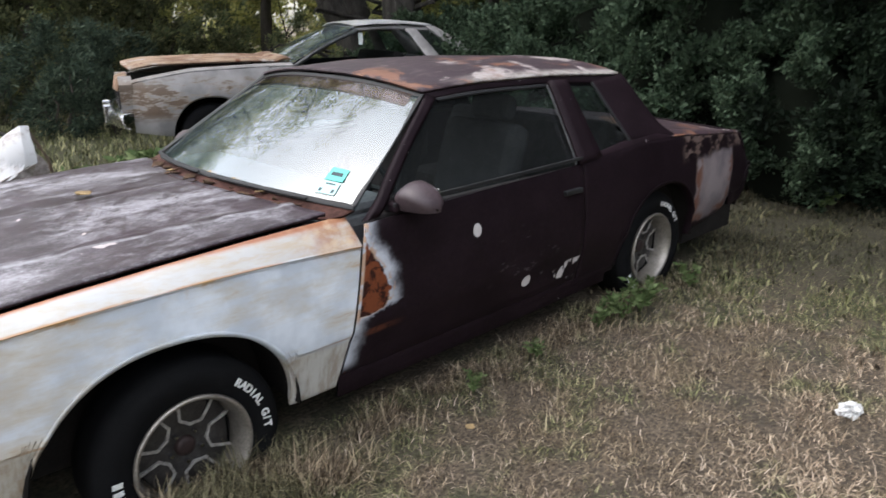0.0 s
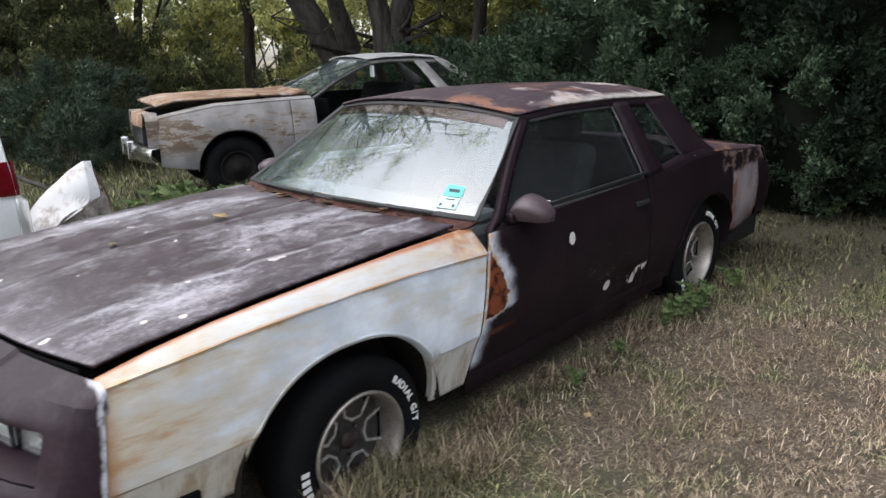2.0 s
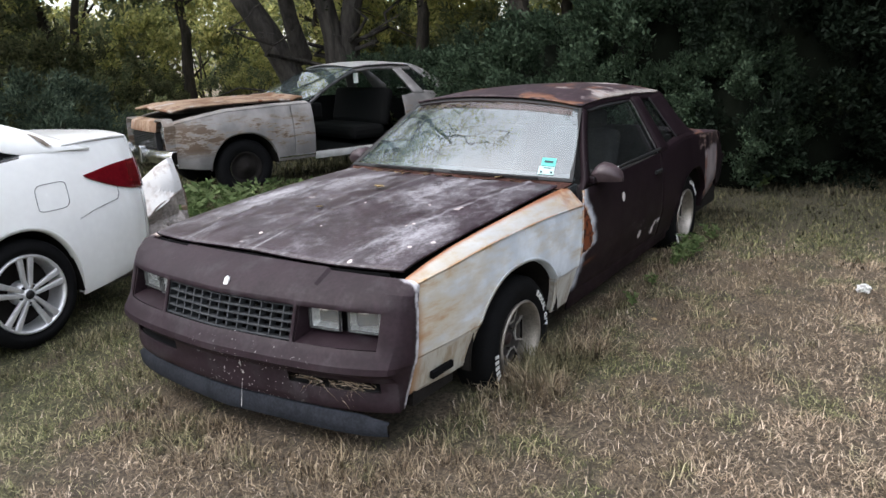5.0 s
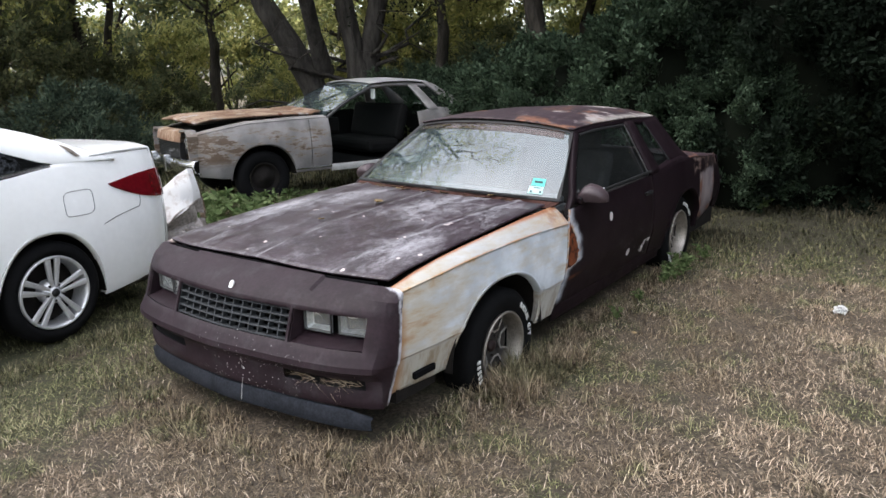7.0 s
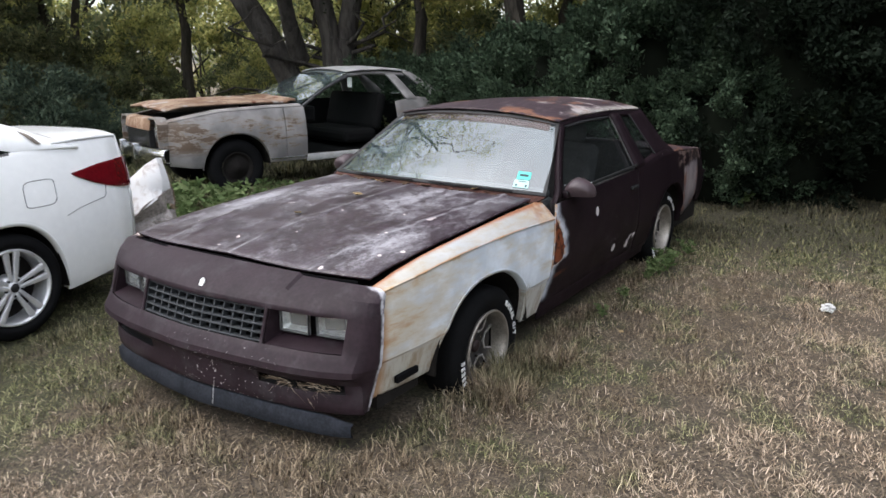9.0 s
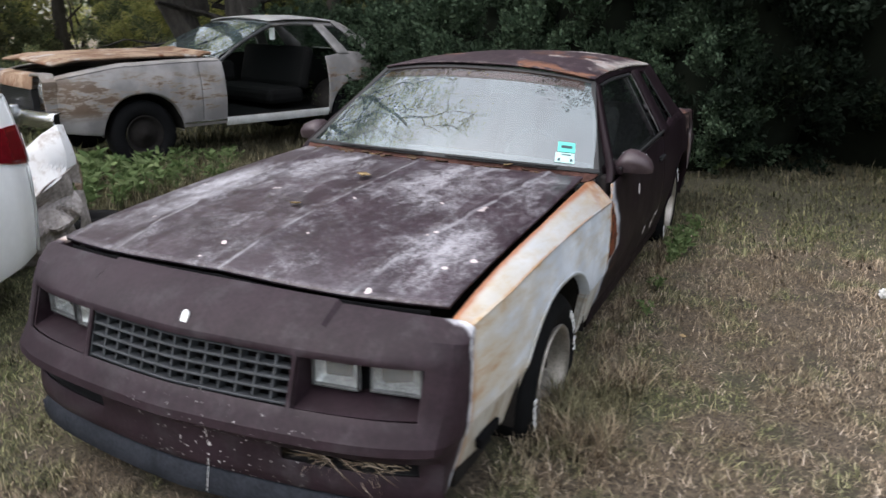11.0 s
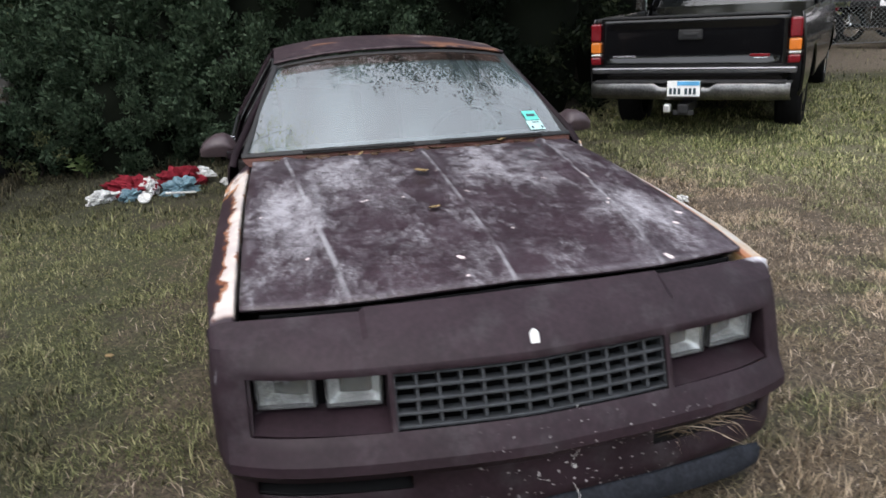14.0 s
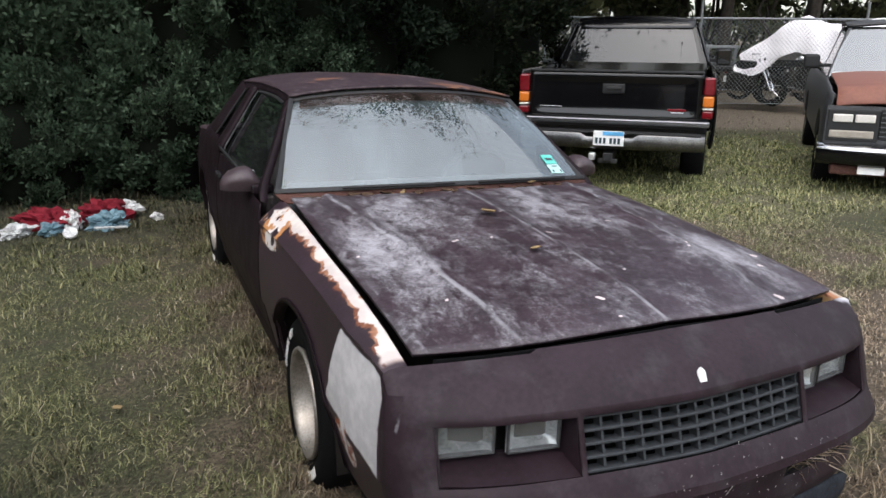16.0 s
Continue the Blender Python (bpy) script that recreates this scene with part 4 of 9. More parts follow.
# lower slots
for s in (-1, 1):
    ys = [s * y for y in (0.345, 0.392, 0.44, 0.50, 0.56, 0.62, 0.68, 0.745)]
    rows = [[(nose_plan(y, 1.168), y, 0.333) for y in ys], [(nose_plan(y, 1.09), y, 0.326) for y in ys], [(nose_plan(y, 1.09), y, 0.285) for y in ys], [(nose_plan(y, 1.16), y, 0.280) for y in ys]]
    sheet("lower_slot", rows, M_BLACK, car, "", 0.004, smooth=False, flip=s < 0)
# air dam
dam = []
for dz, dr in ((0.210, -0.018), (0.203, -0.010), (0.17, 0.0), (0.135, -0.002), (0.13, -0.012)):
    row = []
    for y in np.linspace(-0.765, 0.765, 33):
        a = abs(y) / 0.80
        row.append((-1.138 - dr + 0.115 * a ** 1.5 + 0.05 * a ** 9, y, dz + 0.012 * a - 0.03 - 0.03 * max(0.0, -y / 0.765 - 0.3) + 0.012 * max(0, a - 0.8) * (dz < 0.2) - 0.22 * max(0, a - 0.82) * (dz > 0.18)))
    dam.append(row)
sheet("air_dam", dam, M_AIRDAM, car, "faded blue-grey rubber air dam touching the grass", 0.012, flip=True)
# emblem
bm = bmesh.new()
outline = [(0.0, 0.036), (0.007, 0.031), (0.012, 0.024), (0.012, 0.004), (0.010, -0.014), (0.005, -0.028), (0.0, -0.038)]
outline += [(-y, z) for y, z in outline[-2:0:-1]]
face = bm.faces.new([bm.verts.new((0, y, z)) for y, z in outline])
top = bmesh.ops.extrude_face_region(bm, geom=[face])
bmesh.ops.translate(bm, verts=[v for v in top["geom"] if isinstance(v, bmesh.types.BMVert)], vec=(-0.007, 0, 0))
bmesh.ops.transform(bm, matrix=pose(-1.088, 0.0, 0.645, 0, 28, 0), verts=bm.verts)
bmesh.ops.recalc_face_normals(bm, faces=bm.faces)
part("emblem", bm, M_WHITE, car, "pale crest emblem")
# slot in the driver's fender for a missing marker lamp, its shade drawn as a black block
box_part("marker_lamp_hole", (-0.775, -0.62, -0.848, -0.826, 0.268, 0.300), M_PITCHY, car, "", 0.004)

# wheels
def wheel(x, z, side, words_at):
    w = attach("wheel", None, car)
    w.matrix_local = pose(x, side * 0.742, z) if side < 0 else pose(x, side * 0.742, z, 0, 0, 180)
    R, W = 0.328, 0.112
    tyre = lathed("tyre", [(0.205, 0.085), (0.225, W - 0.012), (0.262, W), (0.30, W - 0.008), (0.318, W - 0.028), (0.328, W - 0.04), (0.329, 0.03), (0.329, -0.03), (0.328, -W + 0.04), (0.318, -W + 0.028),
                            (0.30, -W + 0.008), (0.262, -W), (0.225, -W + 0.012), (0.205, -0.09)], M_RUBBER, w, "black tyre with raised white letters", 56)
    wheel_arc_text("letter", "RADIAL G/T", 0.262, 0.029, -W - 0.001, M_LETTER, w, words_at, 0.094)
    for k in range(5):
        bm = bmesh.new()
        a = words_at + 2.85 + (k - 2) * 0.11
        m = Matrix.Rotation(-(a - math.pi / 2), 4, "Y") @ Matrix.Translation((0, -W - 0.001, 0.262))
        box(bm, -0.0085, 0.0085, -0.0015, 0.0015, -0.016, 0.016, 0, m)
        part("letter_bar", bm, M_LETTER, w)
    rim = lathed("rim", [(0.20, -0.088), (0.209, -0.100), (0.205, -0.110), (0.196, -0.109), (0.191, -0.098), (0.184, -0.085), (0.178, -0.03), (0.172, 0.01), (0.165, 0.03)], M_ALLOY, w, "dull aluminium deep-dish rim", 56)
    lathed("rim_barrel", [(0.205, 0.09), (0.19, 0.05), (0.185, -0.02)], M_UNDER, w, "", 40)
    D = 0.026  # how far the centre sits back in the dish
    centre = lathed("wheel_centre", [(0.0, -0.044 + D), (0.07, -0.044 + D), (0.085, -0.05 + D), (0.15, -0.046 + D), (0.172, -0.034 + D), (0.175, -0.02 + D)], M_STEEL_GREY, w, "dirty grey wheel centre with five pockets", 40)
    for k in range(5):
        m = Matrix.Rotation(2 * math.pi * k / 5 + 0.3, 4, "Y")
        corner = [m @ Vector((x, 0, z)) for x, z in ((-0.058, 0.158), (-0.036, 0.092), (0.0, 0.080), (0.036, 0.092), (0.058, 0.158))]
        mid = m @ Vector((0, 0, 0.125))
        front = [(p.x, -0.052 + D, p.z) for p in corner + corner[:1]]
        back = [(mid.x + (p.x - mid.x) * 0.62, -0.010 + D, mid.z + (p.z - mid.z) * 0.62) for p in corner + corner[:1]]
        sheet("pocket", [front, back, [(mid.x, -0.008 + D, mid.z)] * 6], M_PITCHY, centre, "", 0.001, smooth=False)
        wide = [(mid.x + (p.x - mid.x) * 1.20, -0.055 + D, mid.z + (p.z - mid.z) * 1.20) for p in corner]
        rim_in = [(mid.x + (p.x - mid.x) * 0.98, -0.0545 + D, mid.z + (p.z - mid.z) * 0.98) for p in corner]
        foot_ = [(x, y + 0.012, z) for x, y, z in wide]
        lip_in = [(x, y + 0.010, z) for x, y, z in rim_in]
        sheet("pocket_edge", [foot_, wide, rim_in, lip_in], M_POCKET, centre, "bright worn pocket edge", 0.001, smooth=False)
    lathed("centre_cap", [(0.0, -0.064 + D), (0.02, -0.064 + D), (0.030, -0.060 + D), (0.036, -0.05 + D), (0.038, -0.03 + D)], M_CAP, w, "", 24)
    lathed("brake_drum", [(0.0, 0.0), (0.13, 0.0), (0.14, 0.01), (0.14, 0.07)], M_UNDER, w, "", 24)
    for k in range(5):
        a = 2 * math.pi * k / 5 + 0.3 + math.pi / 5
        bm = bmesh.new()
        rod(bm, (0.056 * math.cos(a), -0.040 + D, 0.056 * math.sin(a)), (0.056 * math.cos(a), -0.062 + D, 0.056 * math.sin(a)), 0.008, 0.007, 6)
        part("lug_nut", bm, M_CHROME, w)
    return w


wheel(0.008, HUB_F, -1, 0.47)
wheel(-0.005, 0.205, 1, 2.5)
wheel(2.825, HUB_R, -1, 0.95)
wheel(2.825, HUB_R + 0.01, 1, 2.0)
# wheel wells and underbody, so that no light passes below
for name, x0, x1, half, z0, z1 in (("floor_pan", -0.86, 3.9, 0.60, 0.15, 0.42), ("cross_member", -0.86, -0.56, 0.80, 0.17, 0.40), ("floor_pan", 0.44, 2.32, 0.80, 0.17, 0.40), ("cross_member", 3.26, 3.9, 0.80, 0.17, 0.40),
                                   ("engine_block", -0.86, 0.5, 0.62, 0.42, 0.66), ("firewall", 0.45, 0.62, 0.78, 0.3, 0.78), ("trunk_floor", 2.85, 3.88, 0.74, 0.42, 0.76)):
    box_part(name, (x0, x1, -half, half, z0, z1), M_UNDER, car, "", 0)
for cx, half, base_z, top in (F_ARCH, R_ARCH):
    for s in (-1, 1):
        xs = cx + (half + 0.01) * np.sin(np.linspace(-math.pi / 2, math.pi / 2, 25))
        sheet("wheel_well", [[(x, s * 0.855, float(arch(x, cx, half + 0.01, base_z, top + 0.015))) for x in xs], [(x, s * 0.58, float(arch(x, cx, half + 0.01, base_z, top + 0.015))) for x in xs]], M_UNDER, car, "", 0.01)

# the nose sits a little askew, pushed forward on the passenger's side
for ob in [o for c in car.children for o in (c, *c.children)]:
    if ob.type == "MESH" and not ob.name.startswith("wheel") and not (ob.parent and ob.parent.name.startswith("wheel")):
        m = ob.matrix_local if ob.parent is car else ob.parent.matrix_local @ ob.matrix_local
        back = m.inverted()
        for v in ob.data.vertices:
            p = m @ v.co
            if p.x < -0.2 and p.y > -0.1:
                p.x -= 0.045 * (p.y + 0.1) * min(1.0, (-0.2 - p.x) / 0.6)
                v.co = back @ p

# mirrors: a shell that rises steeply from its foot on the door and falls away outwards, flat beneath
for s in (-1, 1):
    rings = []
    for v, top, front, rear in ((0.0, 0.012, 0.93, 0.96), (0.12, 0.045, 0.90, 0.985), (0.28, 0.092, 0.875, 1.005), (0.42, 0.108, 0.868, 1.010), (0.62, 0.102, 0.872, 1.010), (0.82, 0.082, 0.885, 1.008), (0.94, 0.056, 0.905, 1.003), (1.0, 0.034, 0.935, 0.985), (1.005, 0.016, 0.955, 0.965)):
        y, ring = s * (0.795 + 0.20 * v), []
        for a in np.linspace(0, 2 * math.pi, 25):
            c, d = math.cos(a), math.sin(a)
            x = (front + rear) / 2 + (rear - front) / 2 * math.copysign(abs(c) ** 0.75, c)
            lean = 0.030 * max(0.0, d) * (1 - v)
            ring.append((x + lean, y, 0.826 + 0.006 * v + (top * (0.5 + 0.5 * d) ** 0.8 if d > -0.6 else top * 0.13 * (1 + d))))
        rings.append(ring)
    mir = sheet("wing_mirror", rings, M_MIRROR, car, "brown wing mirror", 0.006, flip=s > 0)
    box_part("mirror_glass", (1.008, 1.014, -0.062, 0.062, -0.034, 0.034), M_CHROME, mir, "", 0.004, Matrix.Translation((0, s * 0.893, 0.876)))
    box_part("mirror_foot", (0.86, 0.98, -0.05, 0.05, -0.022, 0.022), M_BROWN, mir, "", 0.012, Matrix.Translation((0, s * 0.82, 0.842)))

# cabin
for s in (-1, 1):
    seat = attach("front_seat", None, car)
    y = s * 0.36
    box_part("seat_cushion", (1.25, 1.78, y - 0.25, y + 0.25, 0.42, 0.58), M_SEAT, seat, "", 0.05)
    box_part("backrest", (-0.07, 0.07, -0.25, 0.25, 0.0, 0.52), M_SEAT, seat, "", 0.05, pose(1.78, y, 0.52, 0, 18, 0))
    box_part("headrest", (-0.045, 0.045, -0.13, 0.13, 0.0, 0.13), M_SEAT, seat, "", 0.035, pose(1.96, y, 1.02, 0, 14, 0))
bench = attach("rear_seat", None, car)
box_part("seat_cushion", (2.2, 2.6, -0.6, 0.6, 0.42, 0.6), M_SEAT, bench, "", 0.05)
box_part("backrest", (-0.07, 0.07, -0.62, 0.62, 0.0, 0.42), M_SEAT, bench, "", 0.05, pose(2.6, 0, 0.55, 0, 16, 0))
box_part("parcel_shelf", (2.66, 2.96, -0.66, 0.66, 0.84, 0.87), M_SEAT, car, "", 0.01)
bm = bmesh.new()
box(bm, 0.64, 1.02, -0.72, 0.72, 0.62, 0.80, 0.04)
box(bm, 0.70, 1.0, -0.70, 0.70, 0.78, 0.845, 0.03)
part("dashboard", bm, M_DASH, car, "pale grey dashboard")
bm = bmesh.new()
ring = [Vector((1.15, -0.36, 0.80)) + Matrix.Rotation(radians(-25), 3, "Y") @ Vector((0, 0.18 * math.cos(a), 0.18 * math.sin(a))) for a in np.linspace(0, 2 * math.pi, 24, endpoint=False)]
for k in range(24):
    rod(bm, ring[k], ring[(k + 1) % 24], 0.013, None, 6)
rod(bm, (1.15, -0.36, 0.80), (0.95, -0.36, 0.74), 0.03)
rod(bm, (1.15, -0.54, 0.80), (1.15, -0.18, 0.80), 0.012)
part("steering_wheel", bm, M_BLACK, car)
bm = bmesh.new()
box(bm, 0.6, 3.0, -0.74, 0.74, 0.36, 0.44)
part("cabin_floor", bm, M_SEAT, car)
for s in (-1, 1):
    box_part("door_card", (0.8, 2.6, -0.02, 0.02, 0.4, 0.82), M_SEAT, car, "", 0.01, Matrix.Translation((0, s * 0.80, 0)))


def on_screen(v, u, lift=0.004):
    """A place on the windshield: v across from -1 to 1, u up from 0 to 1."""
    b = np.array((0.730 - 0.165 * (1 - v * v), 0.792 * v, 0.840 + 0.030 * (1 - v * v)))
    h = np.array((1.262 - 0.058 * (1 - v * v), 0.610 * v, 1.208 + 0.05 * (1 - abs(v) ** 2.4)))
    return b + (h - b) * u + np.array((-0.008, 0, 0.012)) * 4 * u * (1 - u) + np.array((-0.55, 0, 0.83)) * lift


def decal(name, v0, v1, u0, u1, material, parent, lift, label=""):
    P = [[on_screen(v, u, lift) for v in np.linspace(v0, v1, 4)] for u in np.linspace(u0, u1, 3)]
    return sheet(name, P, material, parent, label, 0)


st = decal("inspection_sticker", -0.865, -0.755, 0.075, 0.165, plain("pale_teal_sticker", (0.38, 0.58, 0.56), 0.5, 0, 0.1), car, 0.004, "pale teal inspection sticker with unreadable print")
decal("print_bar", -0.845, -0.79, 0.14, 0.15, M_INK, st, 0.006)
decal("print_bar", -0.855, -0.84, 0.085, 0.11, M_INK, st, 0.006)
decal("print_bar", -0.785, -0.77, 0.085, 0.11, M_INK, st, 0.006)
st = decal("registration_sticker", -0.868, -0.765, 0.172, 0.265, M_TEAL, car, 0.004, "teal registration sticker with unreadable print")
decal("print_bar", -0.85, -0.785, 0.205, 0.232, M_INK, st, 0.006)


# wiper arms parked along the cowl
for y0, y1 in ((-0.62, -0.10), (0.02, 0.52)):
    pts = [(0.70 - 0.15 * (1 - (y / 0.752) ** 2) - 0.012, y, 0.862 + 0.028 * (1 - (y / 0.752) ** 2)) for y in np.linspace(y0, y1, 7)]
    sheet("wiper_arm", [[(x - 0.005, y, z) for x, y, z in pts], [(x + 0.005, y, z + 0.006) for x, y, z in pts]], M_BLACK, car, "", 0.009)
# loose thread hanging over the bumper
pts = [(nose_plan(-0.10, r_) - 0.004, -0.10 + 0.012 * math.sin(k * 1.7), z) for k, (r_, z) in enumerate(((1.183, 0.476), (1.20, 0.44), (1.226, 0.39), (1.19, 0.36), (1.17, 0.30), (1.165, 0.24), (1.19, 0.20), (1.20, 0.13)))]
sheet("loose_thread", [[(x, y - 0.0008, z) for x, y, z in pts], [(x, y + 0.0008, z) for x, y, z in pts]], M_LETTER, car, "pale loose thread hanging over the bumper", 0.001)


# ---- ground ----
def ground_material():
    g = Graph("dry_mown_grass_soil", 0.95)
    big = g.noise(0.45, 4, 0.6)
    mid = g.noise(3.5, 5, 0.65)
    fine = g.noise(60, 5, 0.7)
    straw = g.mix(g.step(fine, 0.35, 0.68), (0.042, 0.032, 0.023), (0.15, 0.118, 0.083))
    green = g.mix(g.step(fine, 0.35, 0.68), (0.03, 0.032, 0.016), (0.10, 0.10, 0.05))
    soil = g.mix(fine, (0.028, 0.022, 0.017), (0.085, 0.066, 0.05))
    lush = g.mul(g.top(g.step(g.axis(1), 0.4, 2.4), g.step(g.axis(1), -2.6, -4.6)), 0.18)
    col = g.mix(g.step(g.add(lush, g.add(g.mul(big, 0.6), g.mul(mid, 0.4))), 0.50, 0.64), straw, green)
    col = g.mix(g.mul(g.step(mid, 0.50, 0.66), 0.75), col, soil)
    # hedge shade darkens the soil's colour here; the lawn by the trucks is lightened
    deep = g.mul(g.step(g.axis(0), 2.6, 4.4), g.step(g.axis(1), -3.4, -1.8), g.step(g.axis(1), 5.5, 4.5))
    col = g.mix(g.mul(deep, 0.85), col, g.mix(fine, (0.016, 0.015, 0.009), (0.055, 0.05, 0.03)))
    sunny_lawn = g.mul(g.step(g.axis(1), -2.2, -3.6), g.step(g.axis(0), 7.5, 5.5), g.step(g.axis(0), 1.8, 2.8))
    col = g.mix(g.mul(sunny_lawn, 0.8), col, g.mix(g.step(fine, 0.35, 0.68), (0.075, 0.07, 0.04), (0.21, 0.19, 0.115)))
    wood = g.mul(g.step(g.axis(1), 7.5, 11.0), g.step(g.noise(0.7, 4), 0.36, 0.55))
    col = g.mix(g.mul(wood, 0.85), col, g.mix(fine, (0.10, 0.07, 0.045), (0.30, 0.23, 0.16)))
    # trodden earth along the fence
    bare = g.mul(g.step(g.add(g.mul(g.axis(0), 0.923), g.add(g.mul(g.axis(1), -0.386), g.mul(mid, 0.8))), 10.3, 11.1), g.step(g.axis(1), -5.0, -6.0))
    col = g.mix(g.mul(bare, 0.9), col, g.mix(g.step(fine, 0.3, 0.7), (0.065, 0.05, 0.037), (0.20, 0.158, 0.118)))
    g.bump(g.add(fine, g.mul(g.noise(220, 3), 0.6)), 0.8, 0.02)
    return g.done(col)


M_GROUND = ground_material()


def ground_height(x, y):
    x, y = np.asarray(x, float), np.asarray(y, float)
    r = np.sqrt((x - 1) ** 2 + y ** 2)
    return 0.018 * np.sin(x * 1.7 + 0.4) * np.sin(y * 1.3) * np.clip(r / 4, 0, 1) - 0.012 + 0.25 * np.clip((r - 18) / 60, 0, 1)


n = 121
s = np.linspace(-1, 1, n)
gx = np.sign(s) * (np.abs(s) * 14 + np.abs(s) ** 6 * 900)
GX, GY = np.meshgrid(gx + 1, gx, indexing="ij")
P = np.stack([GX, GY, ground_height(GX, GY)], -1)
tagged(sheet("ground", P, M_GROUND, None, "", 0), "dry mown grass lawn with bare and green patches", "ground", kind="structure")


# ---- other vehicles ----
M_WHITEPAINT = plain("white_car_paint", (0.88, 0.88, 0.87), 0.25, 0, 0.03, 3, 0.6)
M_TAIL = plain("red_tail_lamp", (0.13, 0.005, 0.009), 0.12, 0, 0.2, 6, 0.5)
M_AMBER = plain("amber_lamp", (0.55, 0.15, 0.02), 0.2, 0, 0.1, 8, 0.4)
M_CLEARLAMP = plain("pale_lamp", (0.6, 0.57, 0.53), 0.2, 0, 0.1, 8, 0.4)
M_DULLLAMP = plain("clouded_turn_lamp", (0.30, 0.27, 0.23), 0.4, 0, 0.2, 10)
M_DARKGLASS = glass("dark_privacy_glass", (0.05, 0.055, 0.06), 0.006, mirror=0.05)
M_SILVER = plain("silver_alloy", (0.66, 0.66, 0.67), 0.38, 0.6, 0.12, 10)
M_BLACKPAINT = plain("black_truck_paint", (0.0035, 0.0035, 0.004), 0.1, 0, 0.2, 4, 0.25)
M_GREYTRUCK = plain("dull_grey_truck_paint", (0.06, 0.062, 0.066), 0.4, 0, 0.3, 4)
M_REDBROWN = plain("red_brown_primer", (0.19, 0.075, 0.052), 0.6, 0, 0.15, 5)
M_SEAM = plain("panel_gap", (0.10, 0.10, 0.10), 0.8)


def weathered_grey():
    g = Graph("weathered_grey_paint", 0.5)
    base = g.mix(g.step(g.noise(4, 5), 0.35, 0.7), (0.155, 0.147, 0.145), (0.27, 0.255, 0.25))
    f = g.add(g.mul(g.noise(4.2, 6, 0.66, g.scaled(0.8, 1, 3.4), 0.3), 0.7), g.mul(g.noise(21, 6, 0.75, g.scaled(0.7, 1, 2.2)), 0.3))
    zone = g.mul(g.step(g.axis(2), 0.40, 0.52), g.step(g.axis(2), 0.92, 0.72))
    lead = g.mul(g.step(g.axis(0), 0.3, -0.7), 0.05)
    f = g.add(f, lead)
    col = g.mix(g.mul(g.step(f, 0.48, 0.56), g.mul(zone, 0.55)), base, (0.24, 0.185, 0.13))
    col = g.mix(g.mul(g.step(f, 0.53, 0.585), g.mul(zone, 0.85)), col, g.mix(g.noise(30, 4), (0.055, 0.032, 0.02), (0.12, 0.075, 0.045)))
    g.bump(g.noise(60, 4), 0.1, 0.002)
    return g.done(col, g.add(0.35, g.mul(f, 0.3)))


def rusty_hood():
    g = Graph("rusty_hood_paint", 0.7)
    f = g.noise(3, 6, 0.65, g.scaled(0.8, 1.5, 1))
    col = g.mix(g.step(f, 0.42, 0.58), (0.15, 0.085, 0.05), (0.29, 0.205, 0.145))
    col = g.mix(g.step(g.noise(7, 5), 0.56, 0.66), col, (0.13, 0.045, 0.02))
    col = g.mix(g.step(g.noise(2.2, 4), 0.58, 0.66), col, (0.36, 0.33, 0.31))
    g.bump(g.noise(50, 5), 0.25, 0.003)
    return g.done(col)


# near black on all the wreck's cabin parts: the cabin's shade as colour
M_PITCH = plain("cabin_shade_black", (0.005, 0.005, 0.005), 0.9)
M_PALESILL = plain("pale_sill_paint", (0.55, 0.55, 0.54), 0.5, 0, 0.2, 8)
M_GREYCAR, M_RUSTHOOD = weathered_grey(), rusty_hood()


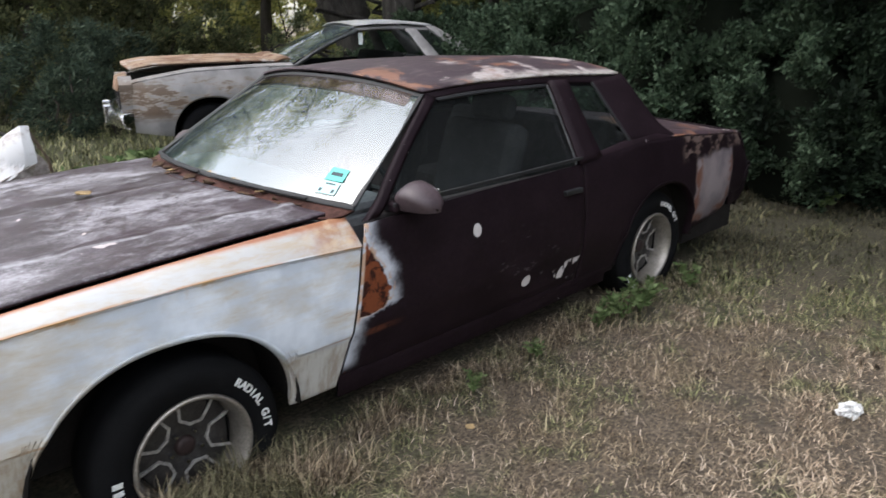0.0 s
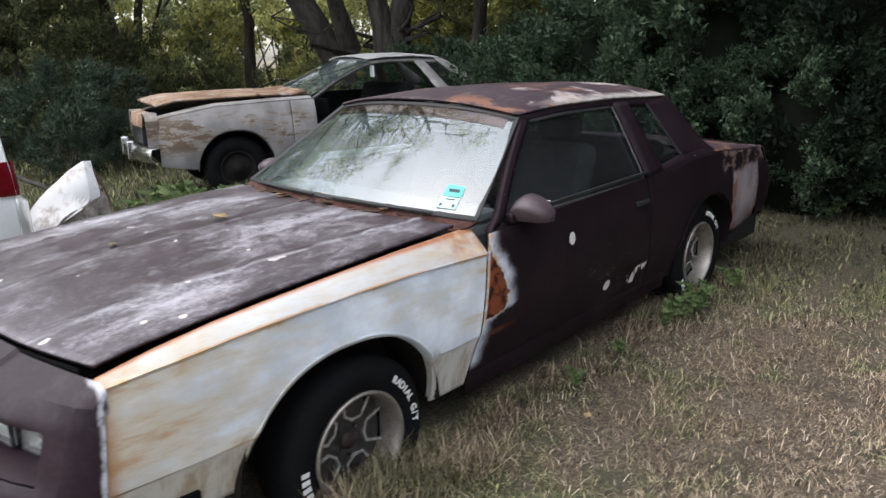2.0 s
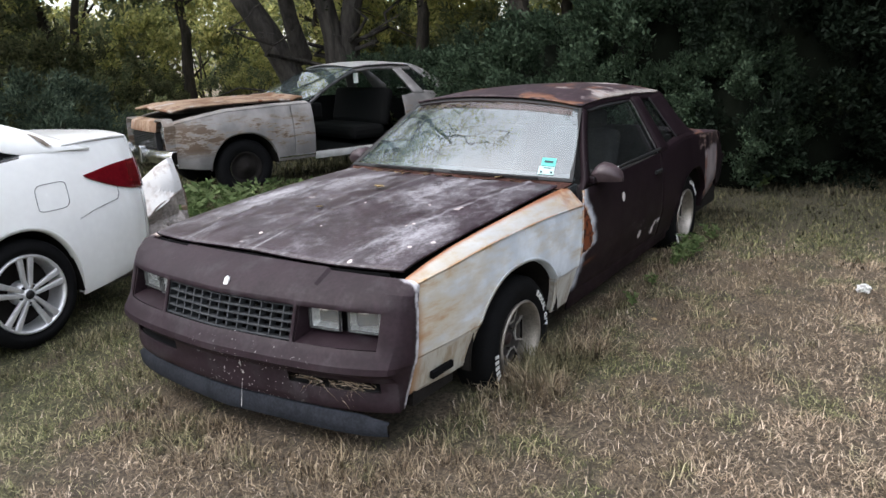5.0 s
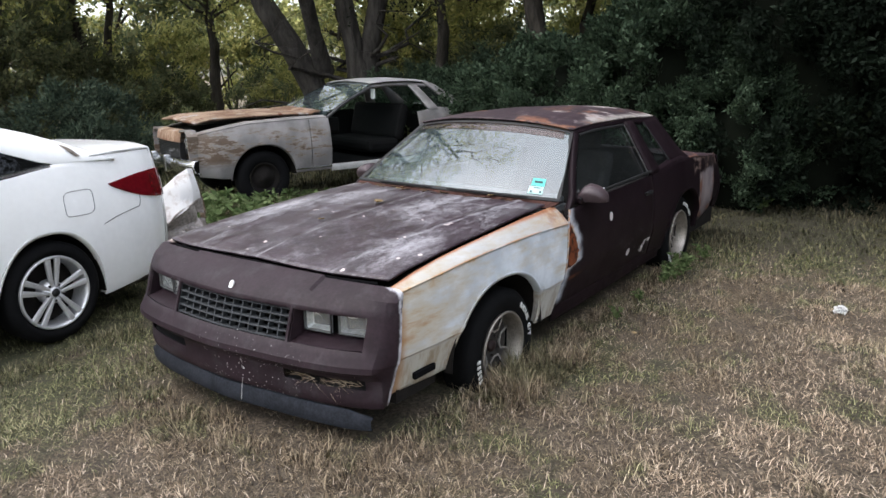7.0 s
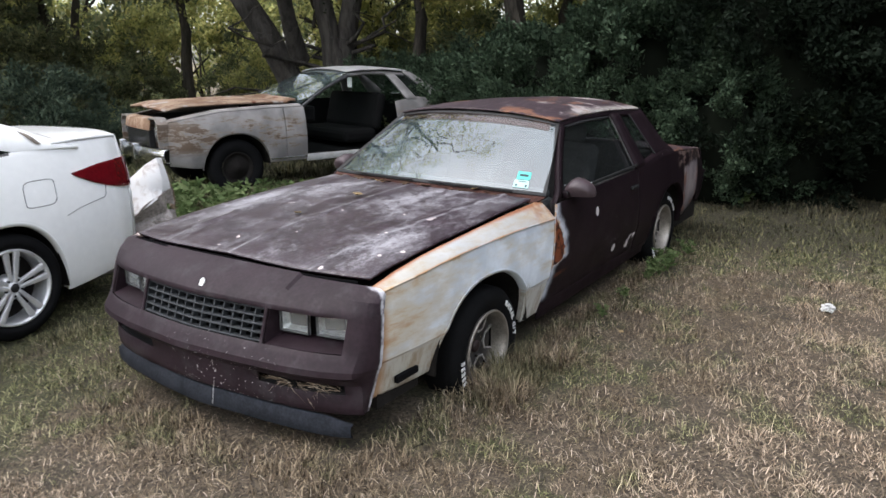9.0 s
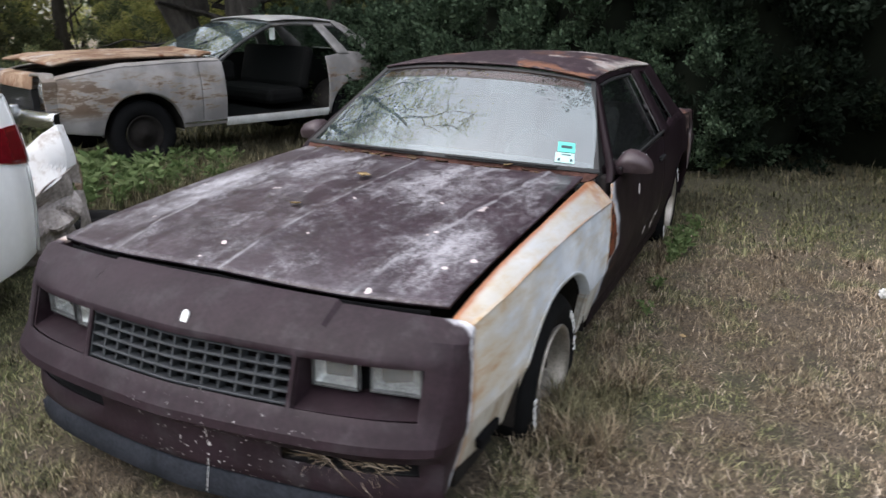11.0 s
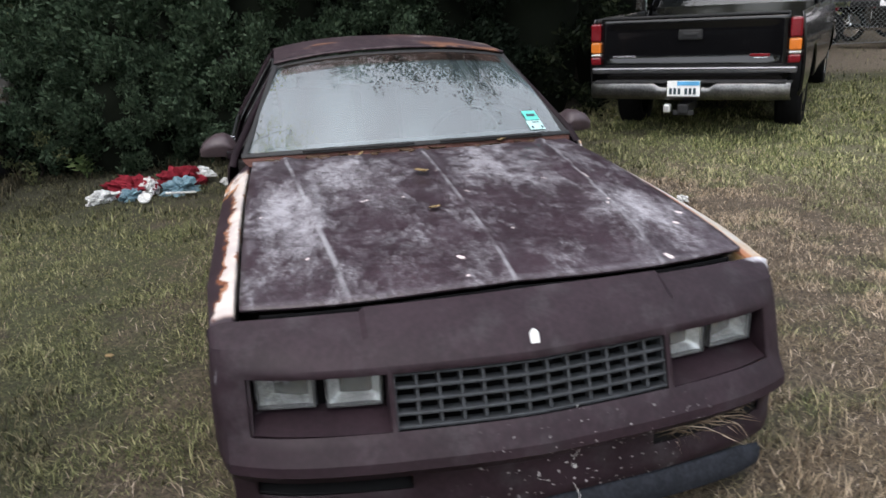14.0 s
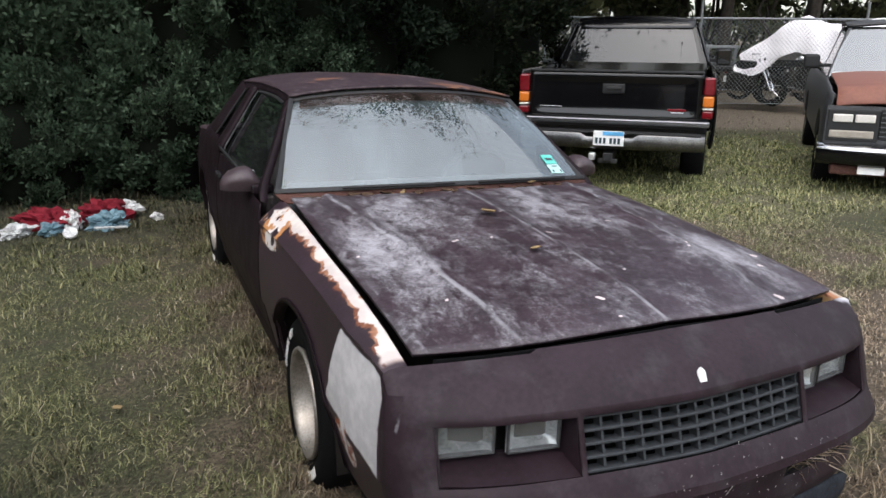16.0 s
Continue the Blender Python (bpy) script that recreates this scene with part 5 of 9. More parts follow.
def road_wheel(parent, at, side, R=0.33, rim_r=0.2, width=0.21, rim="steel", label=""):
    """A tyre with its rim; side -1 faces local -y."""
    w = attach("wheel", None, parent, label)
    w.matrix_local = pose(*at) if side < 0 else pose(*at, 0, 0, 180)
    W = width / 2
    lathed("tyre", [(rim_r, W - 0.02), (rim_r + 0.02, W), (R - 0.05, W + 0.004), (R - 0.018, W - 0.015), (R - 0.003, W - 0.035), (R, 0), (R - 0.003, -W + 0.035), (R - 0.018, -W + 0.015), (R - 0.05, -W - 0.004),
                    (rim_r + 0.02, -W), (rim_r, -W + 0.02)], M_RUBBER, w, "", 44)
    if rim == "steel":
        lathed("rim", [(rim_r, -W + 0.012), (rim_r - 0.012, -W + 0.004), (rim_r - 0.03, -W + 0.05), (0.13, -W + 0.06), (0.11, -W + 0.03), (0.06, -W + 0.035), (0.05, -W + 0.01), (0.0, -W + 0.005)], M_UNDER, w, "", 36)
    elif rim == "chrome":
        lathed("rim", [(rim_r, -W + 0.012), (rim_r - 0.008, -W), (rim_r - 0.03, -W + 0.03), (0.12, -W + 0.02), (0.06, -W + 0.0), (0.0, -W - 0.01)], M_CHROME, w, "", 36)
    else:
        lathed("rim", [(rim_r, -W + 0.02), (rim_r - 0.004, -W + 0.004), (rim_r - 0.016, -W + 0.004), (rim_r - 0.024, -W + 0.03), (rim_r - 0.03, 0.03)], M_SILVER, w, "", 44)
        lathed("brake_disc", [(0.0, 0.03), (rim_r - 0.03, 0.03)], M_UNDER, w, "", 30)
        lathed("hub", [(0.0, -W + 0.012), (0.028, -W + 0.012), (0.032, -W + 0.02), (0.07, -W + 0.03), (0.075, 0.0)], M_SILVER, w, "", 24)
        lathed("hub_cap", [(0.0, -W + 0.008), (0.026, -W + 0.009), (0.028, -W + 0.014)], M_BLACK, w, "", 20)
        for k in range(5):
            for s2 in (-1, 1):
                bm = bmesh.new()
                a = 2 * math.pi * k / 5 + 0.05
                m = Matrix.Rotation(a, 4, "Y")
                vs = box(bm, -0.0125, 0.0125, -0.014, 0.012, 0.035, rim_r - 0.016, 0.007)
                for v in vs:
                    if v.is_valid:
                        u = (v.co.z - 0.045) / (rim_r - 0.06)
                        v.co.y += -W + 0.028 - 0.008 * u
                        v.co.x = v.co.x * (0.9 + 0.75 * u * u) + s2 * (0.015 + 0.020 * u)
                bmesh.ops.transform(bm, matrix=m, verts=bm.verts)
                part("spoke", bm, M_SILVER, w)
            bm = bmesh.new()
            a = math.pi / 2 - 2 * math.pi * k / 5 - 0.05 - math.pi / 5
            rod(bm, (0.052 * math.cos(a), -W + 0.03, 0.052 * math.sin(a)), (0.052 * math.cos(a), -W + 0.016, 0.052 * math.sin(a)), 0.009, None, 6)
            part("lug_nut", bm, M_BLACK, w)
    return w


class Body:
    """Body panels of a vehicle in its own frame: x to the rear, y to its right, z up."""

    def __init__(self, ob, half, tuck=(0.5, 0.35, 0.05, 0.40, 0.05)):
        self.ob, self.half, self.tuck = ob, half, tuck

    def y(self, x, z):
        mid, up, a, dn, b = self.tuck
        return float(np.interp(x, *self.half)) - a * max(0, (z - mid) / up) ** 2 - b * max(0, (mid - z) / dn) ** 2

    def side(self, name, x0, x1, low, high, mat_, s, arches=(), rows=12, label="", thick=0.012, step=0.04):
        xs = columns(x0, x1, arches, step)

        def lo(x):
            z = low(x)
            for a in arches:
                if abs(x - a[0]) < a[1] + 1e-6:
                    z = max(z, float(arch(x, *a)))
            return z
        P = [[(x, s * self.y(x, lo(x) + (high(x) - lo(x)) * u), lo(x) + (high(x) - lo(x)) * u) for x in xs] for u in np.linspace(0, 1, rows)]
        return sheet(name, P, mat_, self.ob, label, thick, flip=s > 0)

    def lip(self, a, s, mat_, w=0.04):
        cx, half, base_z, top = a
        xs = cx + half * np.sin(np.linspace(-math.pi / 2, math.pi / 2, 33))
        rows = [[], [], []]
        for x in xs:
            z = float(arch(x, *a))
            y = self.y(x, z)
            rows[0].append((x, s * (y + 0.004), z + 0.02)), rows[1].append((x, s * (y + 0.006), z)), rows[2].append((x, s * (y - w), z - 0.003))
        sheet("arch_lip", rows, mat_, self.ob, "", 0.005, flip=s > 0)
        sheet("wheel_well", [[(x, s * (self.y(x, 0.5) - 0.03), float(arch(x, cx, half, base_z, top)) + 0.012) for x in xs], [(x, s * 0.5, float(arch(x, cx, half, base_z, top)) + 0.012) for x in xs]], M_UNDER, self.ob, "", 0.01)


def across(f, n=21):
    """Points across a vehicle, f(v) for v from -1 to 1."""
    return [f(v) for v in np.linspace(-1, 1, n)]


def polyline_tube(name, pts, r, material, parent=None, label="", seg=6):
    bm = bmesh.new()
    for a, b in zip(pts[:-1], pts[1:]):
        rod(bm, a, b, r, None, seg)
    return part(name, bm, material, parent, label)


M_MUD = plain("dried_grey_brown_mud", (0.20, 0.17, 0.145), 0.9, 0, 0.5, 30)


# white sedan, its rear beside the coupe's nose
def white_sedan():
    ob = thing("white_sedan", "clean white modern sedan with alloy wheels, parked on grass", "car", "", (-1.10, 2.72, 0.0), 5.5)
    B = Body(ob, ([-3.75, -3.5, -3.0, -2.0, 0.0, 0.3, 0.6, 0.85, 1.0, 1.06], [0.60, 0.78, 0.89, 0.91, 0.914, 0.91, 0.885, 0.835, 0.765, 0.72]), (0.62, 0.5, 0.10, 0.45, 0.06))
    RA, FA = (0.0, 0.372, 0.22, 0.695), (-2.795, 0.372, 0.22, 0.695)
    sh = lambda x: float(np.interp(x, [-3.7, -3.0, -2.0, -1.0, -0.3, 0.2, 0.7, 1.06], [0.72, 0.90, 0.97, 1.02, 1.06, 1.11, 1.13, 1.11]))
    low = lambda x: float(np.interp(x, [-3.7, -3.2, 0.4, 0.75, 1.06], [0.25, 0.2, 0.2, 0.24, 0.30]))
    for s in (-1, 1):
        B.side("quarter_panel", -0.62, 0.99, low, sh, M_WHITEPAINT, s, [RA], 14)
        B.side("rear_door", -1.62, -0.626, low, sh, M_WHITEPAINT, s, [], 10)
        B.side("front_door", -2.30, -1.626, low, sh, M_WHITEPAINT, s, [], 10)
        B.side("front_fender", -3.70, -2.306, low, sh, M_WHITEPAINT, s, [FA], 12)
        for a in (RA, FA):
            B.lip(a, s, M_WHITEPAINT)
        # tail lamp wraps from the side to the tail
        lamp = []
        for u in np.linspace(0, 1, 6):
            row = []
            for x in np.linspace(0.50, 1.03, 18):
                t = (x - 0.50) / 0.53
                zt, zb = 0.940 + 0.04 * math.sin(t * 2.0), 0.930 - 0.150 * math.sin(t * 1.5) ** 0.85
                z = zb + (zt - zb) * u
                row.append((x, s * (B.y(x, z) + 0.010), z))
            lamp.append(row)
        sheet("tail_lamp", lamp, M_TAIL, ob, "red wraparound tail lamp", 0.01, flip=s > 0)
        # side glass
        gl = [[], []]
        for x in np.linspace(-2.35, 0.13, 26):
            zt = float(np.interp(x, [-2.35, -1.9, -1.2, -0.6, -0.2, 0.13], [1.02, 1.28, 1.40, 1.35, 1.235, 1.105]))
            zb = sh(x) - 0.004
            for k, z in ((0, zb), (1, max(zt, zb + 0.005))):
                gl[k].append((x, s * (0.865 - 0.5 * (z - 1.0)), z))
        sheet("side_window", gl, M_DARKGLASS, ob, "dark tinted side window", 0.004, flip=s > 0)
        trim = [[(p[0], p[1] + s * 0.008, p[2] + d) for p in gl[0]] for d in (-0.012, 0.014)]
        sheet("window_trim", trim, M_CHROME, ob, "", 0.006, flip=s > 0)
        rail = [[], [], []]
        for x in np.linspace(-2.5, 0.60, 36):
            zt = float(np.interp(x, [-2.5, -1.9, -1.2, -0.6, -0.2, 0.13, 0.60], [1.0, 1.28, 1.40, 1.35, 1.235, 1.108, 1.098]))
            zr = float(np.interp(x, [-2.5, -1.9, -1.2, -0.6, -0.4, -0.2, 0.0, 0.13, 0.28, 0.42, 0.52, 0.60], [1.04, 1.35, 1.47, 1.455, 1.425, 1.385, 1.335, 1.293, 1.24, 1.192, 1.155, 1.112]))
            yb = 0.865 - 0.5 * (zt - 1.0)
            rail[0].append((x, s * (yb + 0.006), zt)), rail[1].append((x, s * (yb - 0.03), (zt + zr) / 2 + 0.02 * min(1, (zr - zt) * 6))), rail[2].append((x, s * (yb - 0.15), zr))
        sheet("roof_rail", rail, M_WHITEPAINT, ob, "", 0.02, flip=s > 0)
        # dried mud smear on the pillar's foot
        R3 = np.array(rail)
        on = lambda x, u: np.array([np.interp(u, (0, 0.5, 1), [np.interp(x, R3[k, :, 0], R3[k, :, c]) for k in range(3)]) for c in range(3)]) + (0, s * 0.004, 0.005)
        sheet("mud_smear", [[on(x + d * w, u) for d in (-1, -0.4, 0.4, 1)] for x, u, w in ((0.262, 0.66, 0.010), (0.276, 0.56, 0.019), (0.295, 0.44, 0.021), (0.318, 0.30, 0.019), (0.338, 0.18, 0.016))], M_MUD, ob, "dried brown mud smear", 0.002, flip=s > 0)
        # door handle, fuel flap
        if s < 0:
            y = -B.y(-0.75, 0.93) - 0.012
            box_part("door_handle", (-0.86, -0.64, y - 0.012, y + 0.012, 0.905, 0.93), M_CHROME, ob, "chrome door handle", 0.008)
            bend = lambda c: math.copysign(abs(c) ** 0.4, c)
            flap = [(0.25 + 0.105 * bend(math.cos(a)) + 0.012 * math.sin(a), 0.85 + 0.078 * bend(math.sin(a))) for a in np.linspace(0, 2 * math.pi, 33)]
            polyline_tube("fuel_flap_gap", [(x, -B.y(x, z) - 0.0012, z) for x, z in flap], 0.002, M_SEAM, ob)
            polyline_tube("bumper_gap", [(x, -B.y(x, z) - 0.0012, z) for x, z in ((0.40, 0.685), (0.5, 0.715), (0.6, 0.735), (0.72, 0.75), (0.74, 0.78), (0.75, 0.86))], 0.002, M_SEAM, ob)
        road_wheel(ob, (0.0, s * 0.80, 0.32), s, 0.325, 0.236, 0.215, "alloy")
        road_wheel(ob, (-2.795, s * 0.80, 0.32), s, 0.325, 0.236, 0.215, "alloy")
    roof = [across(lambda v, x=x, z=z, h=h, c=c: (x + 0.04 * v * v, v * h, z + c * (1 - v * v))) for x, z, h, c in
            ((-1.95, 1.34, 0.62, 0.05), (-1.5, 1.435, 0.61, 0.05), (-1.1, 1.465, 0.62, 0.045), (-0.7, 1.45, 0.62, 0.04), (-0.35, 1.40, 0.62, 0.04))]
    sheet("roof", roof, M_WHITEPAINT, ob, "", 0.02)
    sheet("rear_window", between(across(lambda v: (-0.35 + 0.04 * v * v, 0.63 * v, 1.40 + 0.04 * (1 - v * v))), across(lambda v: (0.50 + 0.0 * v, 0.66 * v, 1.13 + 0.03 * (1 - v * v))), 6, (0, 0, 0.015)), M_DARKGLASS, ob, "", 0)
    sheet("windshield", between(across(lambda v: (-2.75 + 0.25 * v * v, 0.72 * v, 1.0)), across(lambda v: (-1.95 + 0.04 * v * v, 0.62 * v, 1.33 + 0.05 * (1 - v * v))), 6, (0, 0, 0.02)), M_DARKGLASS, ob, "", 0)
    deck = [across(lambda v, x=x, z=z: (x - max(0, x - 0.98) * abs(v) ** 3, v * (B.y(min(x, 1.0), sh(x)) + 0.004), sh(x) + z * (1 - v ** 4))) for x, z in ((0.42, 0.03), (0.6, 0.03), (0.8, 0.025), (0.98, 0.03), (1.06, 0.03), (1.10, 0.0))]
    sheet("trunk_lid", deck, M_WHITEPAINT, ob, "", 0.02)
    hood = [across(lambda v, x=x, z=z: (x + 0.12 * v * v, v * (B.y(x, 0.9) - 0.05), z + 0.04 * (1 - v * v))) for x, z in ((-3.66, 0.74), (-3.3, 0.86), (-2.75, 0.98))]
    sheet("hood", hood, M_WHITEPAINT, ob, "", 0.02)
    tail = [across(lambda v, x=x, z=z: (x - (x - 0.975) * abs(v) ** 3, v * B.y(0.98, z), z)) for x, z in ((1.09, 1.12), (1.09, 0.95), (1.10, 0.75))]
    sheet("tail_panel", tail, M_WHITEPAINT, ob, "", 0.02)
    bump = [across(lambda v, x=x, z=z: (x - (x - 0.975) * abs(v) ** 3, v * (B.y(0.98, z) + 0.002), z)) for x, z in ((1.12, 0.76), (1.21, 0.70), (1.22, 0.5), (1.16, 0.30))]
    sheet("rear_bumper", bump, M_WHITEPAINT, ob, "", 0.02)
    nose_ = [across(lambda v, x=x, z=z: (x + 0.14 * abs(v) ** 2.5, v * 0.64, z)) for x, z in ((-3.78, 0.72), (-3.88, 0.6), (-3.9, 0.4), (-3.84, 0.24))]
    sheet("front_bumper", nose_, M_WHITEPAINT, ob, "", 0.02, flip=True)
    bm = bmesh.new()
    box(bm, -3.7, -3.2, -0.55, 0.55, 0.22, 0.62)
    box(bm, -2.4, -0.4, -0.80, 0.80, 0.22, 0.95)
    box(bm, -3.2, 1.0, -0.55, 0.55, 0.22, 0.80)
    part("underbody", bm, M_UNDER, ob)


white_sedan()


# grey wreck with a rusty hood and no driver's door
def grey_wreck():
    ob = thing("grey_wreck", "derelict grey coupe with rusty hood, missing door, sunk in weeds", "car", "", (3.17, 5.08, 0.14), -20.5)
    B = Body(ob, ([-0.88, -0.63, 0.0, 2.0, 3.2, 4.1], [0.80, 0.90, 0.955, 0.965, 0.95, 0.86]), (0.58, 0.35, 0.07, 0.35, 0.06))
    FA, RA = (0.0, 0.45, 0.26, 0.655), (2.95, 0.42, 0.28, 0.64)
    top = lambda x: float(np.interp(x, [-0.88, -0.63, -0.2, 0.5, 1.15, 2.4, 2.9, 4.1], [0.80, 0.845, 0.905, 0.925, 0.93, 0.92, 0.98, 0.88]))
    low = lambda x: float(np.interp(x, [-0.88, -0.5, 4.1], [0.33, 0.28, 0.30]))
    for s in (-1, 1):
        B.side("front_fender", -0.85, 0.694, low, top, M_GREYCAR, s, [FA], 14, "grey fender blotched with rust")
        B.side("cowl_side", 0.70, 1.0, low, top, M_GREYCAR, s, [], 10)
        for a in (FA, RA):
            B.lip(a, s, M_GREYCAR)
        B.side("sill", 1.0, 2.50, lambda x: 0.26, lambda x: 0.345, M_PALESILL if s < 0 else M_GREYCAR, s, [], 3)
        B.side("quarter_panel", 2.50, 4.05, low, top, M_GREYCAR, s, [RA], 12)
        if s > 0:
            box_part("door_card", (1.0, 2.9, 0.78, 0.80, 0.30, 0.93), M_PITCH, ob, "", 0)
            B.side("door", 1.005, 2.496, lambda x: 0.33, top, M_GREYCAR, s, [], 8)
        # chrome strip low on the flank
        B.side("side_moulding", 0.46, 1.0, lambda x: 0.315, lambda x: 0.335, M_CHROME, s, [], 2)
        ch = lambda z: 0.87 - 0.62 * (z - 0.93)
        strip = lambda e1, e2, nm, mt=M_GREYCAR, th=0.03: sheet(nm, between([(x, s * ch(z), z) for x, z in spline(e1, 10)], [(x, s * ch(z), z) for x, z in spline(e2, 10)], 3), mt, ob, "", th, flip=s < 0)
        strip([(0.96, 0.93), (1.36, 1.12), (1.84, 1.295)], [(1.03, 0.93), (1.43, 1.115), (1.90, 1.275)], "windshield_pillar", M_SEALWORN)
        strip([(1.84, 1.31), (2.3, 1.33), (2.88, 1.30)], [(1.88, 1.272), (2.3, 1.29), (2.83, 1.26)], "roof_rail")
        strip([(2.50, 1.27), (2.62, 1.1), (2.72, 0.94)], [(2.64, 1.27), (2.78, 1.1), (2.90, 0.94)], "door_pillar")
        strip([(2.62, 1.27), (2.78, 1.1), (2.92, 0.95)], [(2.82, 1.26), (3.03, 1.1), (3.23, 0.96)], "quarter_window", M_GLASS, 0.0)
        strip([(2.80, 1.295), (3.02, 1.12), (3.22, 0.95)], [(2.92, 1.29), (3.24, 1.12), (3.55, 0.95)], "rear_pillar")
    road_wheel(ob, (0.0, -0.80, 0.30), -1, 0.335, 0.19, 0.2, "steel")
    road_wheel(ob, (0.0, 0.80, 0.30), 1, 0.335, 0.19, 0.2, "steel")
    road_wheel(ob, (2.95, -0.80, 0.30), -1, 0.335, 0.19, 0.2, "steel")
    road_wheel(ob, (2.95, 0.80, 0.30), 1, 0.335, 0.19, 0.2, "steel")
    # fender tops
    for s in (-1, 1):
        outer = [(x, s * B.y(x, top(x)), top(x)) for x in np.linspace(-0.85, 0.97, 20)]
        inner = [(x, s * 0.70, top(x) + 0.012) for x in np.linspace(-0.85, 0.97, 20)]
        sheet("fender_top", between(outer, inner, 4, (0, 0, 0.014)), M_GREYCAR, ob, "", 0.012, flip=s < 0)
        # headlamp bezel ends standing forward of the grille
        bez = [[(x, s * (0.62 + 0.17 * c), 0.70 + 0.15 * d) for x in (-0.97, -0.93, -0.83)] for c, d in ((-1, -1.2), (-1, 0.8), (-0.6, 1.0), (0.6, 1.0), (1, 0.6), (1, -1.2))]
        sheet("headlamp_bezel", bez, M_GREYCAR, ob, "pale headlamp surround", 0.02, smooth=False)
        lathed("headlamp", [(0.0, -0.03), (0.05, -0.028), (0.085, -0.01), (0.09, 0.02)], M_LENS, ob, "", 24).matrix_local = pose(-0.92, s * 0.64, 0.71, 0, 0, -90)
    # hood, sprung up at the front, open at its edge
    hood = [across(lambda v, x=x, z=z: (x - 0.07 * (1 - v * v), v * 0.735, z + 0.03 * (1 - v * v) + 0.012 * max(0, 1 - abs(v) * 6)), 25) for x, z in
            ((-0.83, 0.925), (-0.73, 0.945), (-0.6, 0.965), (0.0, 0.975), (0.5, 0.975), (0.82, 0.96), (0.88, 0.985), (0.97, 0.985))]
    sheet("hood", hood, M_RUSTHOOD, ob, "buckled rusty hood standing slightly open", 0.03)
    sheet("header_panel", [across(lambda v: (-0.85, 0.52 * v, 0.84)), across(lambda v: (-0.95 - 0.03 * (1 - v * v), 0.52 * v, 0.82)), across(lambda v: (-0.97 - 0.03 * (1 - v * v), 0.52 * v, 0.72))], M_RUSTHOOD, ob, "rusty header panel", 0.02, flip=True)
    gr = attach("grille", None, ob, "dull grille with fine bars")
    box_part("grille_frame", (-0.98, -0.9, -0.47, 0.47, 0.52, 0.72), M_BLACK, gr, "", 0.01)
    for k in range(9):
        box_part("grille_bar", (-0.992, -0.978, -0.46, 0.46, 0.535 + 0.021 * k, 0.542 + 0.021 * k), M_CHROME, gr, "", 0)
    bum = [across(lambda v, x=x, z=z: (x + 0.14 * abs(v) ** 3, v * 0.98, z), 25) for x, z in ((-1.03, 0.53), (-1.1, 0.52), (-1.115, 0.46), (-1.09, 0.40), (-1.03, 0.39))]
    sheet("front_bumper", bum, M_CHROME, ob, "dull chrome bumper", 0.012, flip=True)
    for s in (-1, 1):
        box_part("bumper_guard", (-1.16, -1.06, s * 0.30 - 0.035, s * 0.30 + 0.035, 0.37, 0.58), M_CHROME, ob, "", 0.02)
    rf = [across(lambda v, x=x, z=z: (x - 0.05 * (1 - v * v) * (x < 2), v * 0.66, z + 0.04 * (1 - v * v))) for x, z in ((1.84, 1.31), (2.1, 1.33), (2.5, 1.33), (2.88, 1.30))]
    sheet("roof", rf, plain("chalky_roof_paint", (0.30, 0.30, 0.30), 0.55, 0, 0.3, 5), ob, "chalky pale roof", 0.02)
    sheet("windshield", between(across(lambda v: (0.96 - 0.16 * (1 - v * v), 0.84 * v, 0.945)), across(lambda v: (1.84 - 0.05 * (1 - v * v), 0.655 * v, 1.31 + 0.03 * (1 - v * v))), 8, (0, 0, 0.015)), M_WINDSHIELD, ob, "", 0)
    sheet("rear_window", between(across(lambda v: (2.88, 0.64 * v, 1.30 + 0.03 * (1 - v * v))), across(lambda v: (3.50, 0.72 * v, 0.96)), 5), M_GLASS, ob, "", 0)
    sheet("trunk_lid", between(across(lambda v: (3.50, 0.85 * v, 0.955)), across(lambda v: (4.08, 0.80 * v, 0.89)), 4, (0, 0, 0.02)), M_GREYCAR, ob, "", 0.02)
    sheet("tail_panel", between(across(lambda v: (4.08, 0.84 * v, 0.89)), across(lambda v: (4.14, 0.84 * v, 0.35)), 4), M_GREYCAR, ob, "", 0.02)
    # dark gutted cabin, its shade put into the near-black colour
    bm = bmesh.new()
    box(bm, 0.8, 3.6, -0.80, 0.80, 0.27, 0.34)
    box(bm, -0.78, 0.9, -0.62, 0.62, 0.30, 0.84)
    box(bm, 0.82, 0.98, -0.84, 0.84, 0.34, 0.90)
    box(bm, 3.3, 4.0, -0.8, 0.8, 0.34, 0.86)
    part("underbody", bm, M_PITCH, ob, "dark gutted cabin floor and firewall")
    sheet("headliner", [[(x, y, 1.285) for x in (1.86, 2.84)] for y in (-0.62, 0.62)], M_PITCH, ob, "", 0.006)
    box_part("dashboard", (0.95, 1.25, -0.78, 0.78, 0.72, 0.92), M_PITCH, ob, "", 0.04)
    box_part("bench_seat", (1.75, 2.3, -0.70, 0.70, 0.40, 0.58), M_PITCH, ob, "", 0.06)
    box_part("seat_back", (-0.08, 0.08, -0.7, 0.7, 0, 0.5), M_PITCH, ob, "", 0.06, pose(2.3, 0, 0.55, 0, 16, 0))
    box_part("sun_visor_tag", (1.92, 1.95, -0.62, -0.54, 1.12, 1.25), M_WHITE, ob, "pale paper tag hanging in the door opening", 0.004)


    # a short car: its length is drawn in, its wheels stay round
    ob.scale = (0.885, 1, 1)
    for child in ob.children:
        if child.name.startswith("wheel") and child.data is None:
            child.scale = (1 / 0.885, 1, 1)
            child.location.z -= 0.05


grey_wreck()


